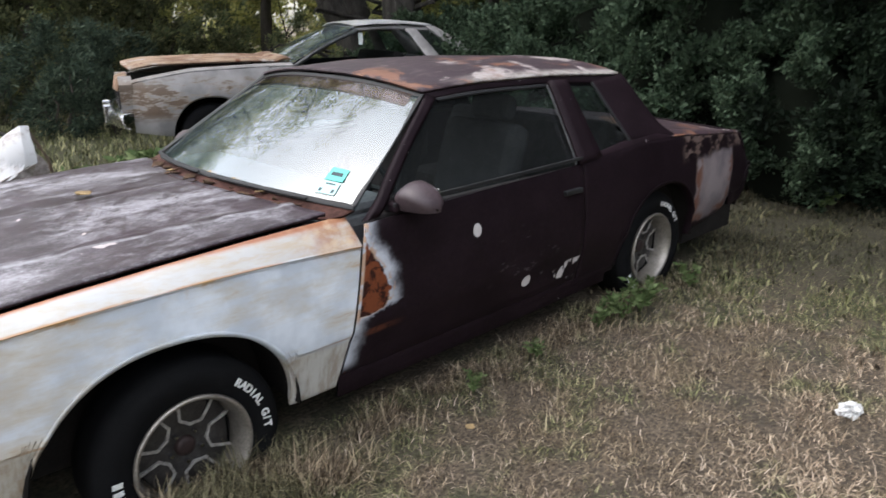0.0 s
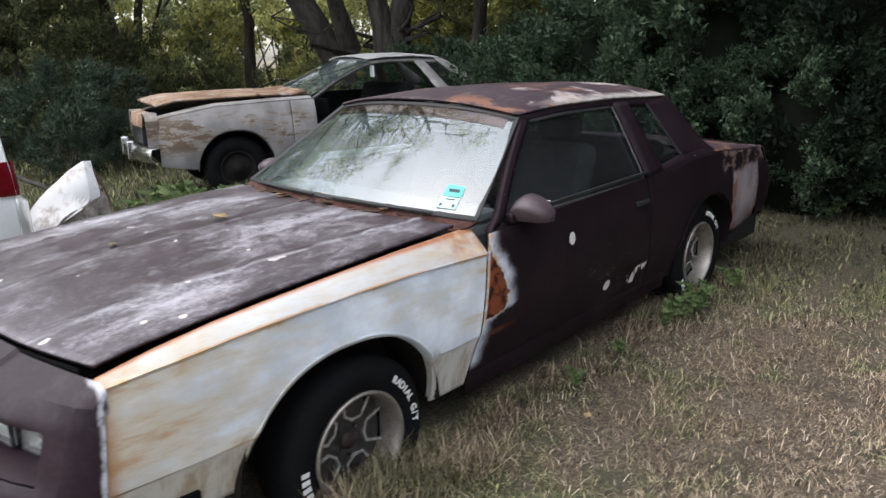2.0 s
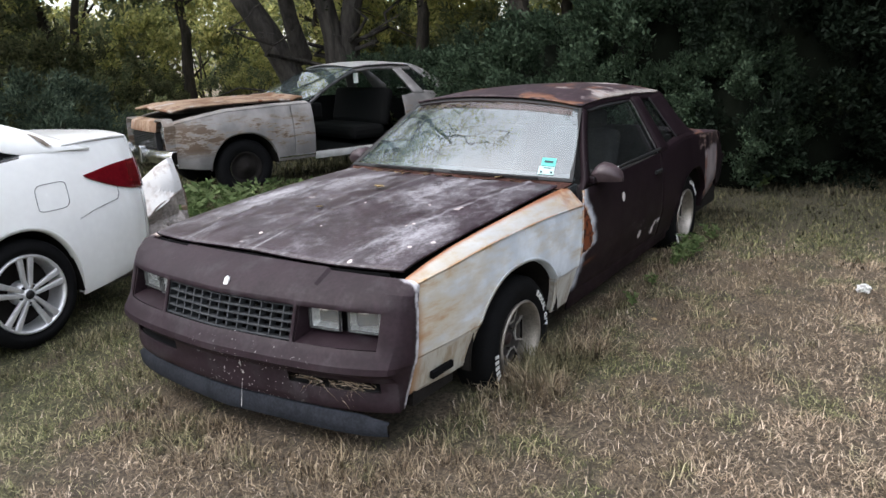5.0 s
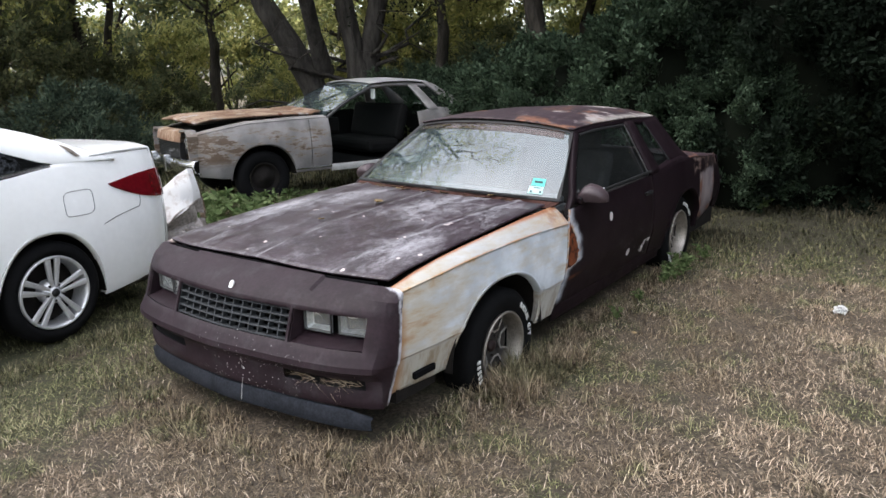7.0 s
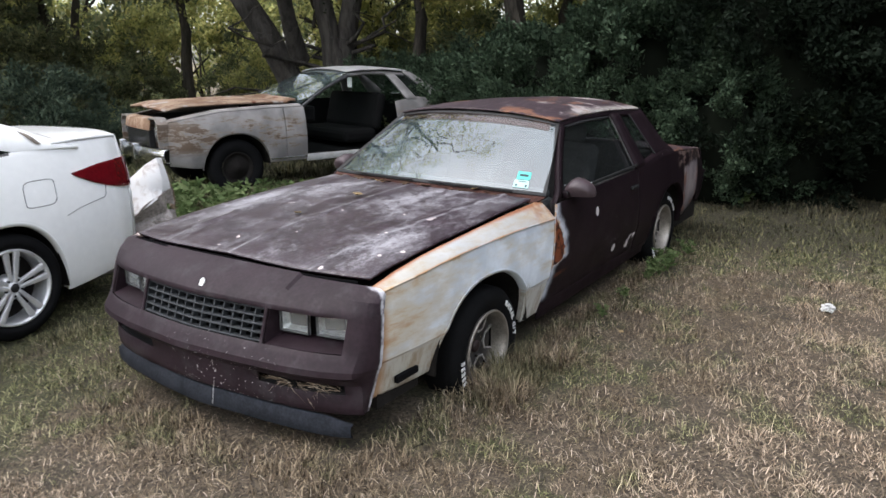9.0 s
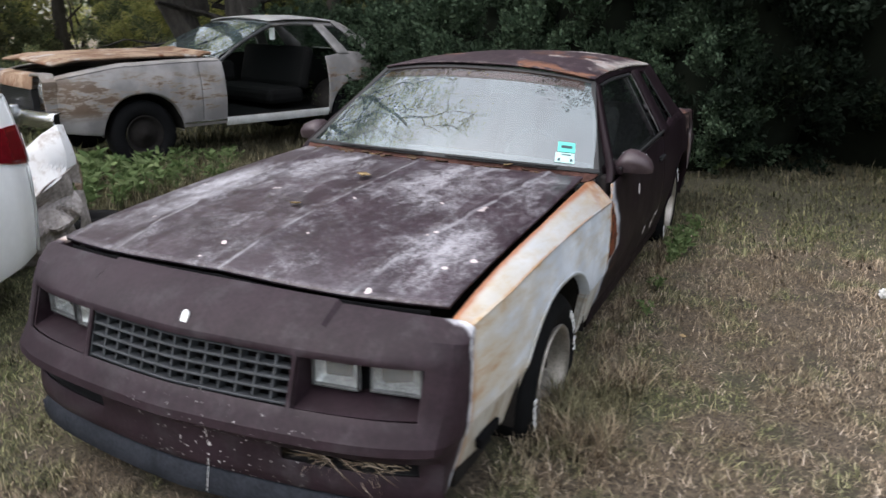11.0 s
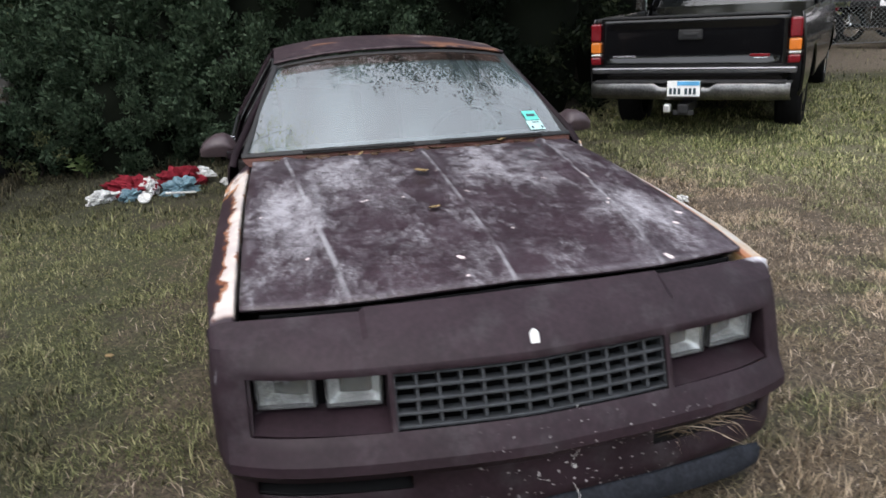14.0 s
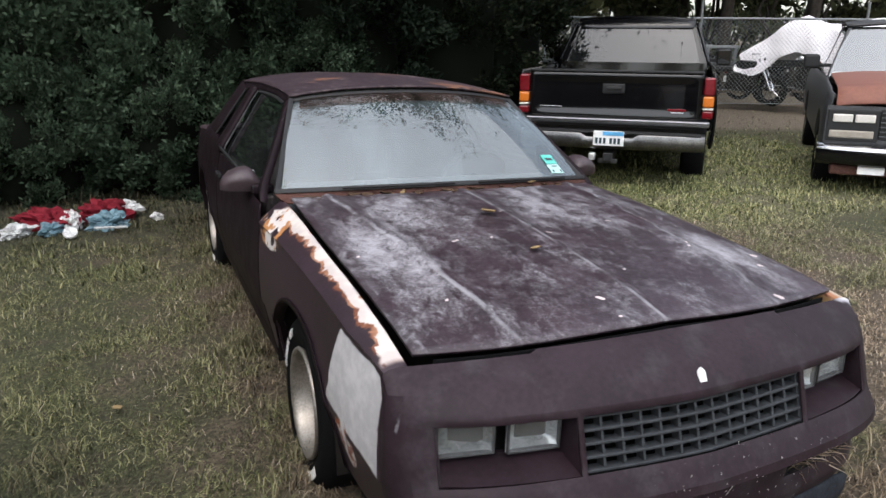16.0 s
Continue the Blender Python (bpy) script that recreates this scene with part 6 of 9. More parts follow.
# black pickup, tail towards the coupe
def black_pickup():
    ob = thing("black_pickup", "glossy black full-size pickup truck with chrome rear bumper", "truck", "", (4.06, -3.31, -0.08), -41)
    # here local x runs forward from the bumper
    H = 1.0
    for s in (-1, 1):
        xs = np.linspace(0.12, 2.15, 36)
        RA = (1.28, 0.44, 0.38, 0.90)
        cols_ = columns(0.12, 2.15, [RA], 0.06)
        def yy(z):
            return H - 0.03 * ((z - 0.8) / 0.4) ** 2 - (0.05 * max(0, (0.6 - z) / 0.2) ** 2)
        P = []
        for u in np.linspace(0, 1, 12):
            row = []
            for x in cols_:
                lo = max(0.52, float(arch(x, *RA))) if abs(x - RA[0]) <= RA[1] + 1e-6 else 0.52
                z = lo + (1.27 - lo) * u
                row.append((x, s * yy(z), z))
            P.append(row)
        sheet("bed_side", P, M_BLACKPAINT, ob, "", 0.03, flip=s < 0)
        FA = (4.85, 0.44, 0.38, 0.88)
        P = []
        for u in np.linspace(0, 1, 10):
            row = []
            for x in columns(2.2, 5.6, [FA], 0.08):
                lo = max(0.48, float(arch(x, *FA))) if abs(x - FA[0]) <= FA[1] + 1e-6 else 0.48
                hi = float(np.interp(x, [2.2, 4.2, 5.6], [1.27, 1.25, 1.10]))
                z = lo + (hi - lo) * u
                row.append((x, s * (yy(z) - 0.01 - 0.12 * max(0, (x - 5.2) / 0.4) ** 2), z))
            P.append(row)
        sheet("cab_side", P, M_BLACKPAINT, ob, "", 0.03, flip=s < 0)
        cw = lambda z: 0.93 - 0.36 * (z - 1.26)
        for e1, e2, nm, mt, th in (([(2.22, 1.26), (2.30, 1.5), (2.42, 1.78)], [(2.42, 1.26), (2.48, 1.5), (2.56, 1.78)], "cab_pillar", M_BLACKPAINT, 0.04),
                                   ([(2.42, 1.26), (2.48, 1.5), (2.56, 1.76)], [(3.9, 1.26), (3.72, 1.5), (3.46, 1.76)], "side_window", M_DARKGLASS, 0.0),
                                   ([(3.9, 1.26), (3.72, 1.5), (3.46, 1.78)], [(4.0, 1.26), (3.82, 1.5), (3.54, 1.80)], "windshield_pillar", M_BLACKPAINT, 0.04)):
            sheet(nm, between([(x, s * cw(z), z) for x, z in spline(e1, 8)], [(x, s * cw(z), z) for x, z in spline(e2, 8)], 3), mt, ob, "", th, flip=s > 0)
        lamp = attach("tail_lamp", None, ob, "tall tail lamp, red over amber and white")
        for z0, z1, mt in ((1.05, 1.23, M_TAIL), (0.935, 1.046, M_AMBER), (0.905, 0.931, M_CLEARLAMP), (0.82, 0.901, M_TAIL)):
            box_part("lamp_lens", (0.035, 0.17, min(s * 0.885, s * 0.992), max(s * 0.885, s * 0.992), z0, z1), mt, lamp, "", 0.018)
        road_wheel(ob, (1.28, s * 0.84, 0.37), s, 0.375, 0.215, 0.25, "chrome")
        road_wheel(ob, (4.85, s * 0.84, 0.37), s, 0.375, 0.215, 0.25, "chrome")
        mir = attach("wing_mirror", None, ob)
        bm = bmesh.new()
        box(bm, 3.55, 3.68, min(s * 1.05, s * 1.25), max(s * 1.05, s * 1.25), 1.24, 1.46, 0.04)
        part("mirror_shell", bm, M_BLACK, mir)
        box_part("mirror_arm", (3.58, 3.64, min(s * 0.9, s * 1.08), max(s * 0.9, s * 1.08), 1.28, 1.33), M_BLACK, mir, "", 0.01)
        box_part("mirror_glass", (3.542, 3.55, min(s * 1.07, s * 1.23), max(s * 1.07, s * 1.23), 1.26, 1.44), M_DARKGLASS, mir, "", 0.002)
    # tailgate: pressed panel with a recessed centre
    tg = attach("tailgate", None, ob, "black tailgate with handle and worn badges")
    P = []
    for z in np.linspace(0.80, 1.27, 20):
        row = []
        for y in np.linspace(-0.875, 0.875, 41):
            d = 0.02 * (1 / (1 + math.exp(-(0.78 - abs(y)) * 60))) * (1 / (1 + math.exp(-(1.19 - z) * 120))) * (1 / (1 + math.exp(-(z - 0.86) * 120)))
            row.append((0.05 + d + 0.02 * (z > 1.25), y, z))
        P.append(row)
    sheet("panel", P, M_BLACKPAINT, tg, "", 0.05, flip=True)
    box_part("top_cap", (0.045, 0.13, -0.875, 0.875, 1.262, 1.285), M_BLACK, tg, "", 0.008)
    box_part("handle_bezel", (0.052, 0.07, -0.115, 0.115, 1.05, 1.15), M_BLACK, tg, "", 0.015)
    box_part("handle", (0.038, 0.06, -0.075, 0.075, 1.085, 1.12), M_BLACK, tg, "", 0.008)
    box_part("badge", (0.062, 0.07, 0.53, 0.77, 0.885, 0.905), M_CHROME, tg, "plain silver badge bar", 0.003)
    box_part("badge", (0.062, 0.07, -0.73, -0.55, 0.885, 0.91), M_TAIL, tg, "plain red badge bar", 0.003)
    box_part("badge", (0.062, 0.07, -0.71, -0.58, 0.862, 0.876), M_CHROME, tg, "", 0.003)
    box_part("lower_trim", (0.02, 0.10, -0.97, 0.97, 0.735, 0.792), plain("satin_silver_trim", (0.24, 0.24, 0.25), 0.3, 1.0, 0.15), ob, "satin silver trim strip", 0.012)
    # stepped bumper
    bp = attach("rear_bumper", None, ob, "chrome step bumper")
    P = [across(lambda v, x=x, z=z: (x + 0.05 * abs(v) ** 4, v * 0.94, z - 0.035 * (abs(v) < 0.28) * (z > 0.6)), 33) for x, z in ((0.05, 0.66), (-0.12, 0.66), (-0.145, 0.645), (-0.15, 0.55), (-0.13, 0.50), (0.0, 0.49))]
    sheet("bumper_face", P, plain("road_dull_chrome", (0.16, 0.157, 0.155), 0.3, 1.0, 0.35, 9), bp, "", 0.01, flip=False)
    box_part("step_pad", (-0.12, 0.04, -0.9, 0.9, 0.655, 0.672), M_BLACK, bp, "", 0.006)
    plate = attach("number_plate", None, bp, "white and blue number plate with plain bars")
    box_part("plate_blank", (-0.162, -0.154, -0.155, 0.155, 0.535, 0.685), M_WHITE, plate, "", 0.006)
    box_part("plate_band", (-0.166, -0.161, -0.15, 0.06, 0.64, 0.68), plain("plate_blue", (0.10, 0.35, 0.62), 0.4), plate, "", 0.001)
    for y in (-0.105, -0.065, -0.025, 0.04, 0.08, 0.12):
        box_part("plate_bar", (-0.167, -0.161, y - 0.013, y + 0.013, 0.555, 0.615), M_INK, plate, "", 0.001)
    hitch = attach("tow_hitch", None, ob, "dark receiver hitch with plug")
    box_part("receiver", (-0.16, 0.3, -0.05, 0.05, 0.37, 0.46), M_BLACK, hitch, "", 0.01)
    box_part("hitch_plate", (-0.14, -0.10, -0.10, 0.10, 0.35, 0.40), M_BLACK, hitch, "", 0.01)
    box_part("trailer_plug", (-0.12, -0.04, 0.13, 0.20, 0.37, 0.45), M_SILVER, hitch, "", 0.015)
    # cab rear wall, glass, roof
    cabr = [across(lambda v, x=x, z=z, h=h: (x - 0.03 * (1 - v * v), v * h, z)) for x, z, h in ((2.20, 1.0, 0.93), (2.22, 1.30, 0.915))]
    sheet("cab_back", cabr, M_BLACKPAINT, ob, "", 0.03, flip=True)
    sheet("rear_window", between(across(lambda v: (2.22 - 0.03 * (1 - v * v), v * 0.84, 1.30)), across(lambda v: (2.40 - 0.03 * (1 - v * v), v * 0.70, 1.72)), 6), glass("tinted_rear_glass", (0.08, 0.10, 0.10), 0.02, (0.5, 0.56, 0.56), gloss=0.8, mirror=0.07), ob, "tinted rear window mirroring the sky", 0)
    for s in (-1, 1):
        sheet("cab_back_side", between([(2.22, s * 0.915, 1.30), (2.41, s * 0.745, 1.74)], [(2.215, s * 0.83, 1.30), (2.40, s * 0.70, 1.74)], 2), M_BLACKPAINT, ob, "", 0.03)
    sheet("cab_back_top", between(across(lambda v: (2.40 - 0.03 * (1 - v * v), v * 0.72, 1.715)), across(lambda v: (2.46, v * 0.73, 1.80 + 0.03 * (1 - v * v))), 3), M_BLACKPAINT, ob, "", 0.03)
    sheet("roof", [across(lambda v, x=x, z=z: (x, v * 0.735, z + 0.035 * (1 - v * v))) for x, z in ((2.45, 1.80), (2.9, 1.825), (3.52, 1.79))], M_BLACKPAINT, ob, "", 0.04)
    bl = attach("brake_lamp", None, ob, "high brake lamp, red with clear ends")
    box_part("lamp_lens", (2.40, 2.47, -0.09, 0.09, 1.755, 1.79), M_TAIL, bl, "", 0.008)
    for s in (-1, 1):
        box_part("lamp_lens", (2.40, 2.47, s * 0.13 - 0.036, s * 0.13 + 0.036, 1.755, 1.79), M_CLEARLAMP, bl, "", 0.008)
    sheet("windshield", between(across(lambda v: (4.1, v * 0.8, 1.26)), across(lambda v: (3.54, v * 0.7, 1.79)), 4), M_DARKGLASS, ob, "", 0)
    sheet("hood", [across(lambda v, x=x, z=z: (x, v * 0.9, z + 0.05 * (1 - v * v))) for x, z in ((4.1, 1.24), (4.9, 1.2), (5.55, 1.08))], M_BLACKPAINT, ob, "", 0.03)
    sheet("grille", [across(lambda v: (5.6 - 0.05 * v * v, v * 0.86, 1.1)), across(lambda v: (5.65 - 0.05 * v * v, v * 0.86, 0.5))], M_BLACK, ob, "", 0.05)
    box_part("wiper_arm", (2.30, 2.315, -0.60, -0.585, 1.36, 1.56), M_BLACK, ob, "", 0.002)
    bm = bmesh.new()
    box(bm, 0.12, 2.15, -0.84, 0.84, 0.62, 0.70)
    box(bm, 0.6, 5.4, -0.45, 0.45, 0.40, 0.62)
    box(bm, 2.2, 4.3, -0.88, 0.88, 0.45, 0.9)
    part("underbody", bm, M_UNDER, ob)


black_pickup()


# grey truck with a red-brown hood, facing the lawn
def grey_truck():
    ob = thing("grey_truck", "dull grey and black pickup truck with red-brown hood", "truck", "", (2.38, -5.86, -0.07), -46)
    # x to the rear, y to its right
    FA = (0.85, 0.44, 0.38, 0.86)
    RA = (4.2, 0.44, 0.38, 0.86)
    for s in (-1, 1):
        P = []
        for u in np.linspace(0, 1, 14):
            row = []
            for x in columns(0.10, 5.3, [FA, RA], 0.06):
                lo = 0.46
                for a in (FA, RA):
                    if abs(x - a[0]) <= a[1] + 1e-6:
                        lo = max(lo, float(arch(x, *a)))
                hi = float(np.interp(x, [0.1, 0.3, 1.6, 5.3], [1.06, 1.12, 1.18, 1.18]))
                z = lo + (hi - lo) * u
                row.append((x, s * (0.965 - 0.04 * max(0, (z - 0.85) / 0.3) ** 2 - 0.05 * max(0, (0.6 - z) / 0.2) ** 2 - 0.05 * max(0, (0.3 - x) / 0.2) ** 2), z))
            P.append(row)
        sheet("body_side", P, M_GREYTRUCK, ob, "", 0.03, flip=s > 0)
        cw = lambda z: 0.90 - 0.34 * (z - 1.18)
        for e1, e2, nm, mt, th in (([(1.45, 1.16), (1.72, 1.45), (1.98, 1.74)], [(1.55, 1.16), (1.82, 1.45), (2.08, 1.72)], "windshield_pillar", M_GREYTRUCK, 0.04),
                                   ([(1.55, 1.17), (1.82, 1.45), (2.06, 1.70)], [(2.75, 1.17), (2.74, 1.45), (2.72, 1.70)], "side_window", M_DARKGLASS, 0.0),
                                   ([(2.72, 1.17), (2.72, 1.45), (2.7, 1.74)], [(2.95, 1.17), (2.92, 1.45), (2.86, 1.74)], "cab_pillar", M_GREYTRUCK, 0.04)):
            sheet(nm, between([(x, s * cw(z), z) for x, z in spline(e1, 8)], [(x, s * cw(z), z) for x, z in spline(e2, 8)], 3), mt, ob, "", th, flip=s < 0)
        lamps = attach("headlamp", None, ob, "twin rectangular headlamps over a pale turn lamp")
        for y0, y1 in ((0.50, 0.68), (0.70, 0.88)):
            box_part("lamp_lens", (-0.035, 0.06, min(s * y0, s * y1), max(s * y0, s * y1), 0.795, 0.875), M_CLEARLAMP, lamps, "", 0.012)
        box_part("turn_lamp", (-0.035, 0.06, min(s * 0.50, s * 0.90), max(s * 0.50, s * 0.90), 0.64, 0.715), M_DULLLAMP, lamps, "", 0.012)
        box_part("lamp_frame", (-0.022, 0.08, min(s * 0.46, s * 0.93), max(s * 0.46, s * 0.93), 0.605, 0.92), M_BLACK, lamps, "", 0.01)
        road_wheel(ob, (0.85, s * 0.83, 0.36), s, 0.365, 0.21, 0.24, "chrome")
        road_wheel(ob, (4.2, s * 0.83, 0.36), s, 0.365, 0.21, 0.24, "chrome")
        box_part("wing_mirror", (1.78, 1.90, min(s * 0.98, s * 1.16), max(s * 0.98, s * 1.16), 1.25, 1.42), M_BLACK, ob, "", 0.03)
        box_part("mirror_arm", (1.82, 1.87, min(s * 0.85, s * 1.0), max(s * 0.85, s * 1.0), 1.27, 1.31), M_BLACK, ob, "", 0.01)
    sheet("hood", [across(lambda v, x=x, z=z: (x - 0.03 * (1 - v * v), v * 0.86, z + 0.04 * (1 - v ** 4))) for x, z in ((0.02, 0.94), (0.05, 0.98), (0.10, 1.07), (0.2, 1.11), (0.8, 1.15), (1.5, 1.18))], M_REDBROWN, ob, "red-brown hood", 0.03)
    sheet("front_panel", [across(lambda v, x=x, z=z: (x, v * 0.94, z)) for x, z in ((0.04, 0.955), (0.03, 0.62), (0.06, 0.56))], M_GREYTRUCK, ob, "", 0.04, flip=True)
    gr = attach("grille", None, ob, "dark grille with level bars")
    box_part("grille_frame", (-0.02, 0.05, -0.455, 0.46, 0.63, 0.93), M_BLACK, gr, "", 0.01)
    for k in range(6):
        box_part("grille_bar", (-0.032, -0.015, -0.45, 0.45, 0.66 + 0.046 * k, 0.672 + 0.046 * k), M_GREYTRUCK, gr, "", 0.002)
    bum = [across(lambda v, x=x, z=z: (x + 0.12 * abs(v) ** 4, v * 0.99, z), 25) for x, z in ((-0.02, 0.57), (-0.13, 0.56), (-0.145, 0.52), (-0.145, 0.43), (-0.12, 0.38), (0.0, 0.37))]
    sheet("front_bumper", bum[:3], M_CHROME, ob, "", 0.01, flip=True)
    sheet("front_bumper", bum[2:], M_BLACKPAINT, ob, "black bumper with chrome top", 0.01, flip=True)
    box_part("valance", (-0.06, 0.1, -0.85, 0.85, 0.27, 0.38), M_COWL, ob, "", 0.02)
    box_part("number_plate", (-0.09, -0.07, 0.36, 0.60, 0.29, 0.37), M_WHITE, ob, "", 0.004)
    # the glass's pale film stands for the bright sky it mirrors
    sheet("windshield", between(across(lambda v: (1.46 - 0.10 * (1 - v * v), v * 0.88, 1.18)), across(lambda v: (1.98 - 0.06 * (1 - v * v), v * 0.72, 1.72)), 6), glass("sky_lit_truck_glass", (0.45, 0.5, 0.5), 0.12, (0.45, 0.5, 0.5), mirror=0.22), ob, "", 0)
    sheet("roof", [across(lambda v, x=x, z=z: (x - 0.05 * (1 - v * v) * (x < 2.2), v * 0.73, z + 0.04 * (1 - v * v))) for x, z in ((1.97, 1.725), (2.2, 1.76), (2.9, 1.75))], M_GREYTRUCK, ob, "", 0.04)
    sheet("cab_back", between(across(lambda v: (2.92, v * 0.88, 1.18)), across(lambda v: (2.88, v * 0.72, 1.75)), 3), M_DARKGLASS, ob, "", 0.02)
    box_part("wiper_arm", (-0.01, 0.01, -0.35, 0.35, -0.008, 0.008), M_BLACK, ob, "", 0.003, pose(1.44, 0.4, 1.22, 0, 0, 78))
    for s in (-1, 1):
        box_part("seat_back", (2.45, 2.6, s * 0.4 - 0.25, s * 0.4 + 0.25, 1.0, 1.5), M_SEAT, ob, "", 0.06)
    bm = bmesh.new()
    box(bm, 0.15, 5.2, -0.5, 0.5, 0.36, 0.9)
    box(bm, 1.35, 3.0, -0.86, 0.86, 0.42, 1.1)
    part("underbody", bm, M_UNDER, ob)


grey_truck()


# ---- fence, covered motorcycle and clutter ----
M_GALV = plain("galvanised_steel", (0.22, 0.23, 0.23), 0.45, 0.8, 0.2, 20)
M_SHEET = plain("white_cloth_cover", (0.85, 0.82, 0.84), 0.9, 0, 0.08, 6)
M_TANK = plain("red_motorcycle_paint", (0.2, 0.02, 0.02), 0.3, 0, 0.2)


def chain_fence():
    ob = thing("chain_link_fence", "galvanised chain-link fence with pipe posts and top rail", "fence", "", (11.7, -5.0, 0.12), -112.7)
    L, H = 13.0, 1.78
    for k in range(4):
        x = 1.48 + k * 3.3
        bm = bmesh.new()
        rod(bm, (x, 0, -0.15), (x, 0, H + 0.33), 0.03, None, 10)
        part("post", bm, M_GALV, ob)
    bm = bmesh.new()
    rod(bm, (-1.0, 0, H), (L, 0, H), 0.021, None, 8)
    part("top_rail", bm, M_GALV, ob)
    bm = bmesh.new()
    rod(bm, (-1.0, 0, 0.12), (L, 0, 0.12), 0.006, None, 5)
    part("tension_wire", bm, M_GALV, ob)
    # woven mesh: zigzag wires
    V, F = [], []
    step = 0.085
    for d in (1, -1):
        for k in range(int((L + 1 + H) / step)):
            x0 = -1.0 - (H if d > 0 else 0) + k * step
            a, b = (x0, 0.1), (x0 + H, H) if d > 0 else (x0 - H + H, H)
            pts = [(x0 + d * t * (H - 0.1), 0.1 + t * (H - 0.1)) for t in (0, 1)]
            t0 = max(0, (-1.0 - pts[0][0]) / (pts[1][0] - pts[0][0])) if d > 0 else max(0, (L - pts[0][0]) / (pts[1][0] - pts[0][0]))
            t1 = min(1, (L - pts[0][0]) / (pts[1][0] - pts[0][0])) if d > 0 else min(1, (-1.0 - pts[0][0]) / (pts[1][0] - pts[0][0]))
            if t1 <= t0:
                continue
            p, q = ((pts[0][0] + (pts[1][0] - pts[0][0]) * t, 0.006 * d, pts[0][1] + (pts[1][1] - pts[0][1]) * t) for t in (t0, t1))
            o, w = len(V), 0.0017
            for c in (p, q):
                V += [(c[0] - w, c[1] - w, c[2] + w * d), (c[0] + w, c[1] - w, c[2] - w * d), (c[0], c[1] + w, c[2])]
            F += [(o, o + 1, o + 4, o + 3), (o + 1, o + 2, o + 5, o + 4), (o + 2, o, o + 3, o + 5)]
    tagged(attach("wire_mesh", mesh_of("wire_mesh", V, F, M_GALV, False), ob), kind="stuff")


chain_fence()


def motorcycle(at, turn, covered):
    ob = thing("motorcycle", "motorcycle under a draped white cover behind the fence" if covered else "chrome and black motorcycle standing by the fence", "motorcycle", "", at, turn)
    for x in (-0.75, 0.75):
        w = attach("wheel", None, ob)
        w.matrix_local = pose(x, 0, 0.32)
        lathed("tyre", [(0.24, 0.05), (0.30, 0.05), (0.325, 0.0), (0.30, -0.05), (0.24, -0.05), (0.24, 0.05)], M_RUBBER, w, "", 28)
        lathed("hub", [(0.0, -0.06), (0.05, -0.06), (0.05, 0.06), (0.0, 0.06)], M_CHROME, w, "", 12)
        for k in range(10):
            bm = bmesh.new()
            a = k * math.pi / 5
            rod(bm, (0.04 * math.cos(a), 0, 0.04 * math.sin(a)), (0.24 * math.cos(a), 0, 0.24 * math.sin(a)), 0.005, None, 4)
            part("spoke", bm, M_CHROME, w)
    for s in (-1, 1):
        bm = bmesh.new()
        rod(bm, (0.75, s * 0.08, 0.32), (0.42, s * 0.08, 0.98), 0.025)
        part("fork", bm, M_CHROME, ob)
        bm = bmesh.new()
        rod(bm, (-0.9, s * 0.16, 0.30), (0.2, s * 0.16, 0.28), 0.045)
        part("exhaust", bm, M_CHROME, ob)
    bm = bmesh.new()
    rod(bm, (0.40, -0.38, 1.08), (0.40, 0.38, 1.08), 0.016)
    part("handlebar", bm, M_CHROME, ob)
    tank = box_part("fuel_tank", (-0.1, 0.42, -0.15, 0.15, 0.72, 0.94), M_BLACKPAINT if not covered else M_TANK, ob, "", 0.08)
    box_part("seat", (-0.75, -0.08, -0.14, 0.14, 0.68, 0.80), M_BLACK, ob, "", 0.05)
    box_part("engine", (-0.25, 0.35, -0.18, 0.18, 0.25, 0.66), M_UNDER, ob, "", 0.04)
    lathed("headlamp", [(0.0, -0.10), (0.07, -0.09), (0.09, -0.02), (0.06, 0.08), (0.0, 0.1)], M_CHROME, ob, "", 20).matrix_local = pose(0.52, 0, 0.95, 0, 0, 90)
    box_part("fender", (-1.02, -0.5, -0.08, 0.08, 0.58, 0.68), M_BLACKPAINT, ob, "", 0.04)
    box_part("tail_plate", (-1.10, -1.08, -0.11, 0.11, 0.40, 0.54), M_WHITE, ob, "", 0.004)
    box_part("tail_lamp", (-1.10, -1.04, -0.06, 0.06, 0.60, 0.68), M_TAIL, ob, "", 0.015)
    if covered:
        r = np.random.default_rng(3)
        P = []
        for u in np.linspace(-1.15, 1.05, 40):
            ridge = float(np.interp(u, [-1.15, -0.8, -0.45, -0.2, 0.1, 0.5, 0.8, 1.05], [0.92, 1.15, 1.46, 1.56, 1.42, 1.40, 1.50, 1.50]))
            drop = float(np.interp(u, [-1.15, -0.95, -0.5, -0.15, 0.15, 0.5, 0.8, 1.05], [0.34, 0.56, 0.68, 0.56, 0.60, 0.85, 0.80, 0.75]))
            row = []
            for v in np.linspace(-1, 1, 31):
                a = abs(v)
                row.append((u + 0.03 * math.sin(9 * v), math.copysign(0.10 * min(a * 4, 1) + 0.30 * a ** 0.7, v) + 0.02 * math.sin(14 * u + 3 * v), ridge - drop * a ** 1.4 + 0.03 * math.sin(11 * u + 6 * v) * a))
            P.append(row)
        cov = sheet("motorcycle_cover", P, M_SHEET, None, "", 0.006)
        tagged(cov, "white cloth cover draped over a motorcycle", "cover")
        cov.matrix_world = pose(*at, 0, 0, turn) @ Matrix.Diagonal((1.3, 1.3, 1.2, 1))
    return ob


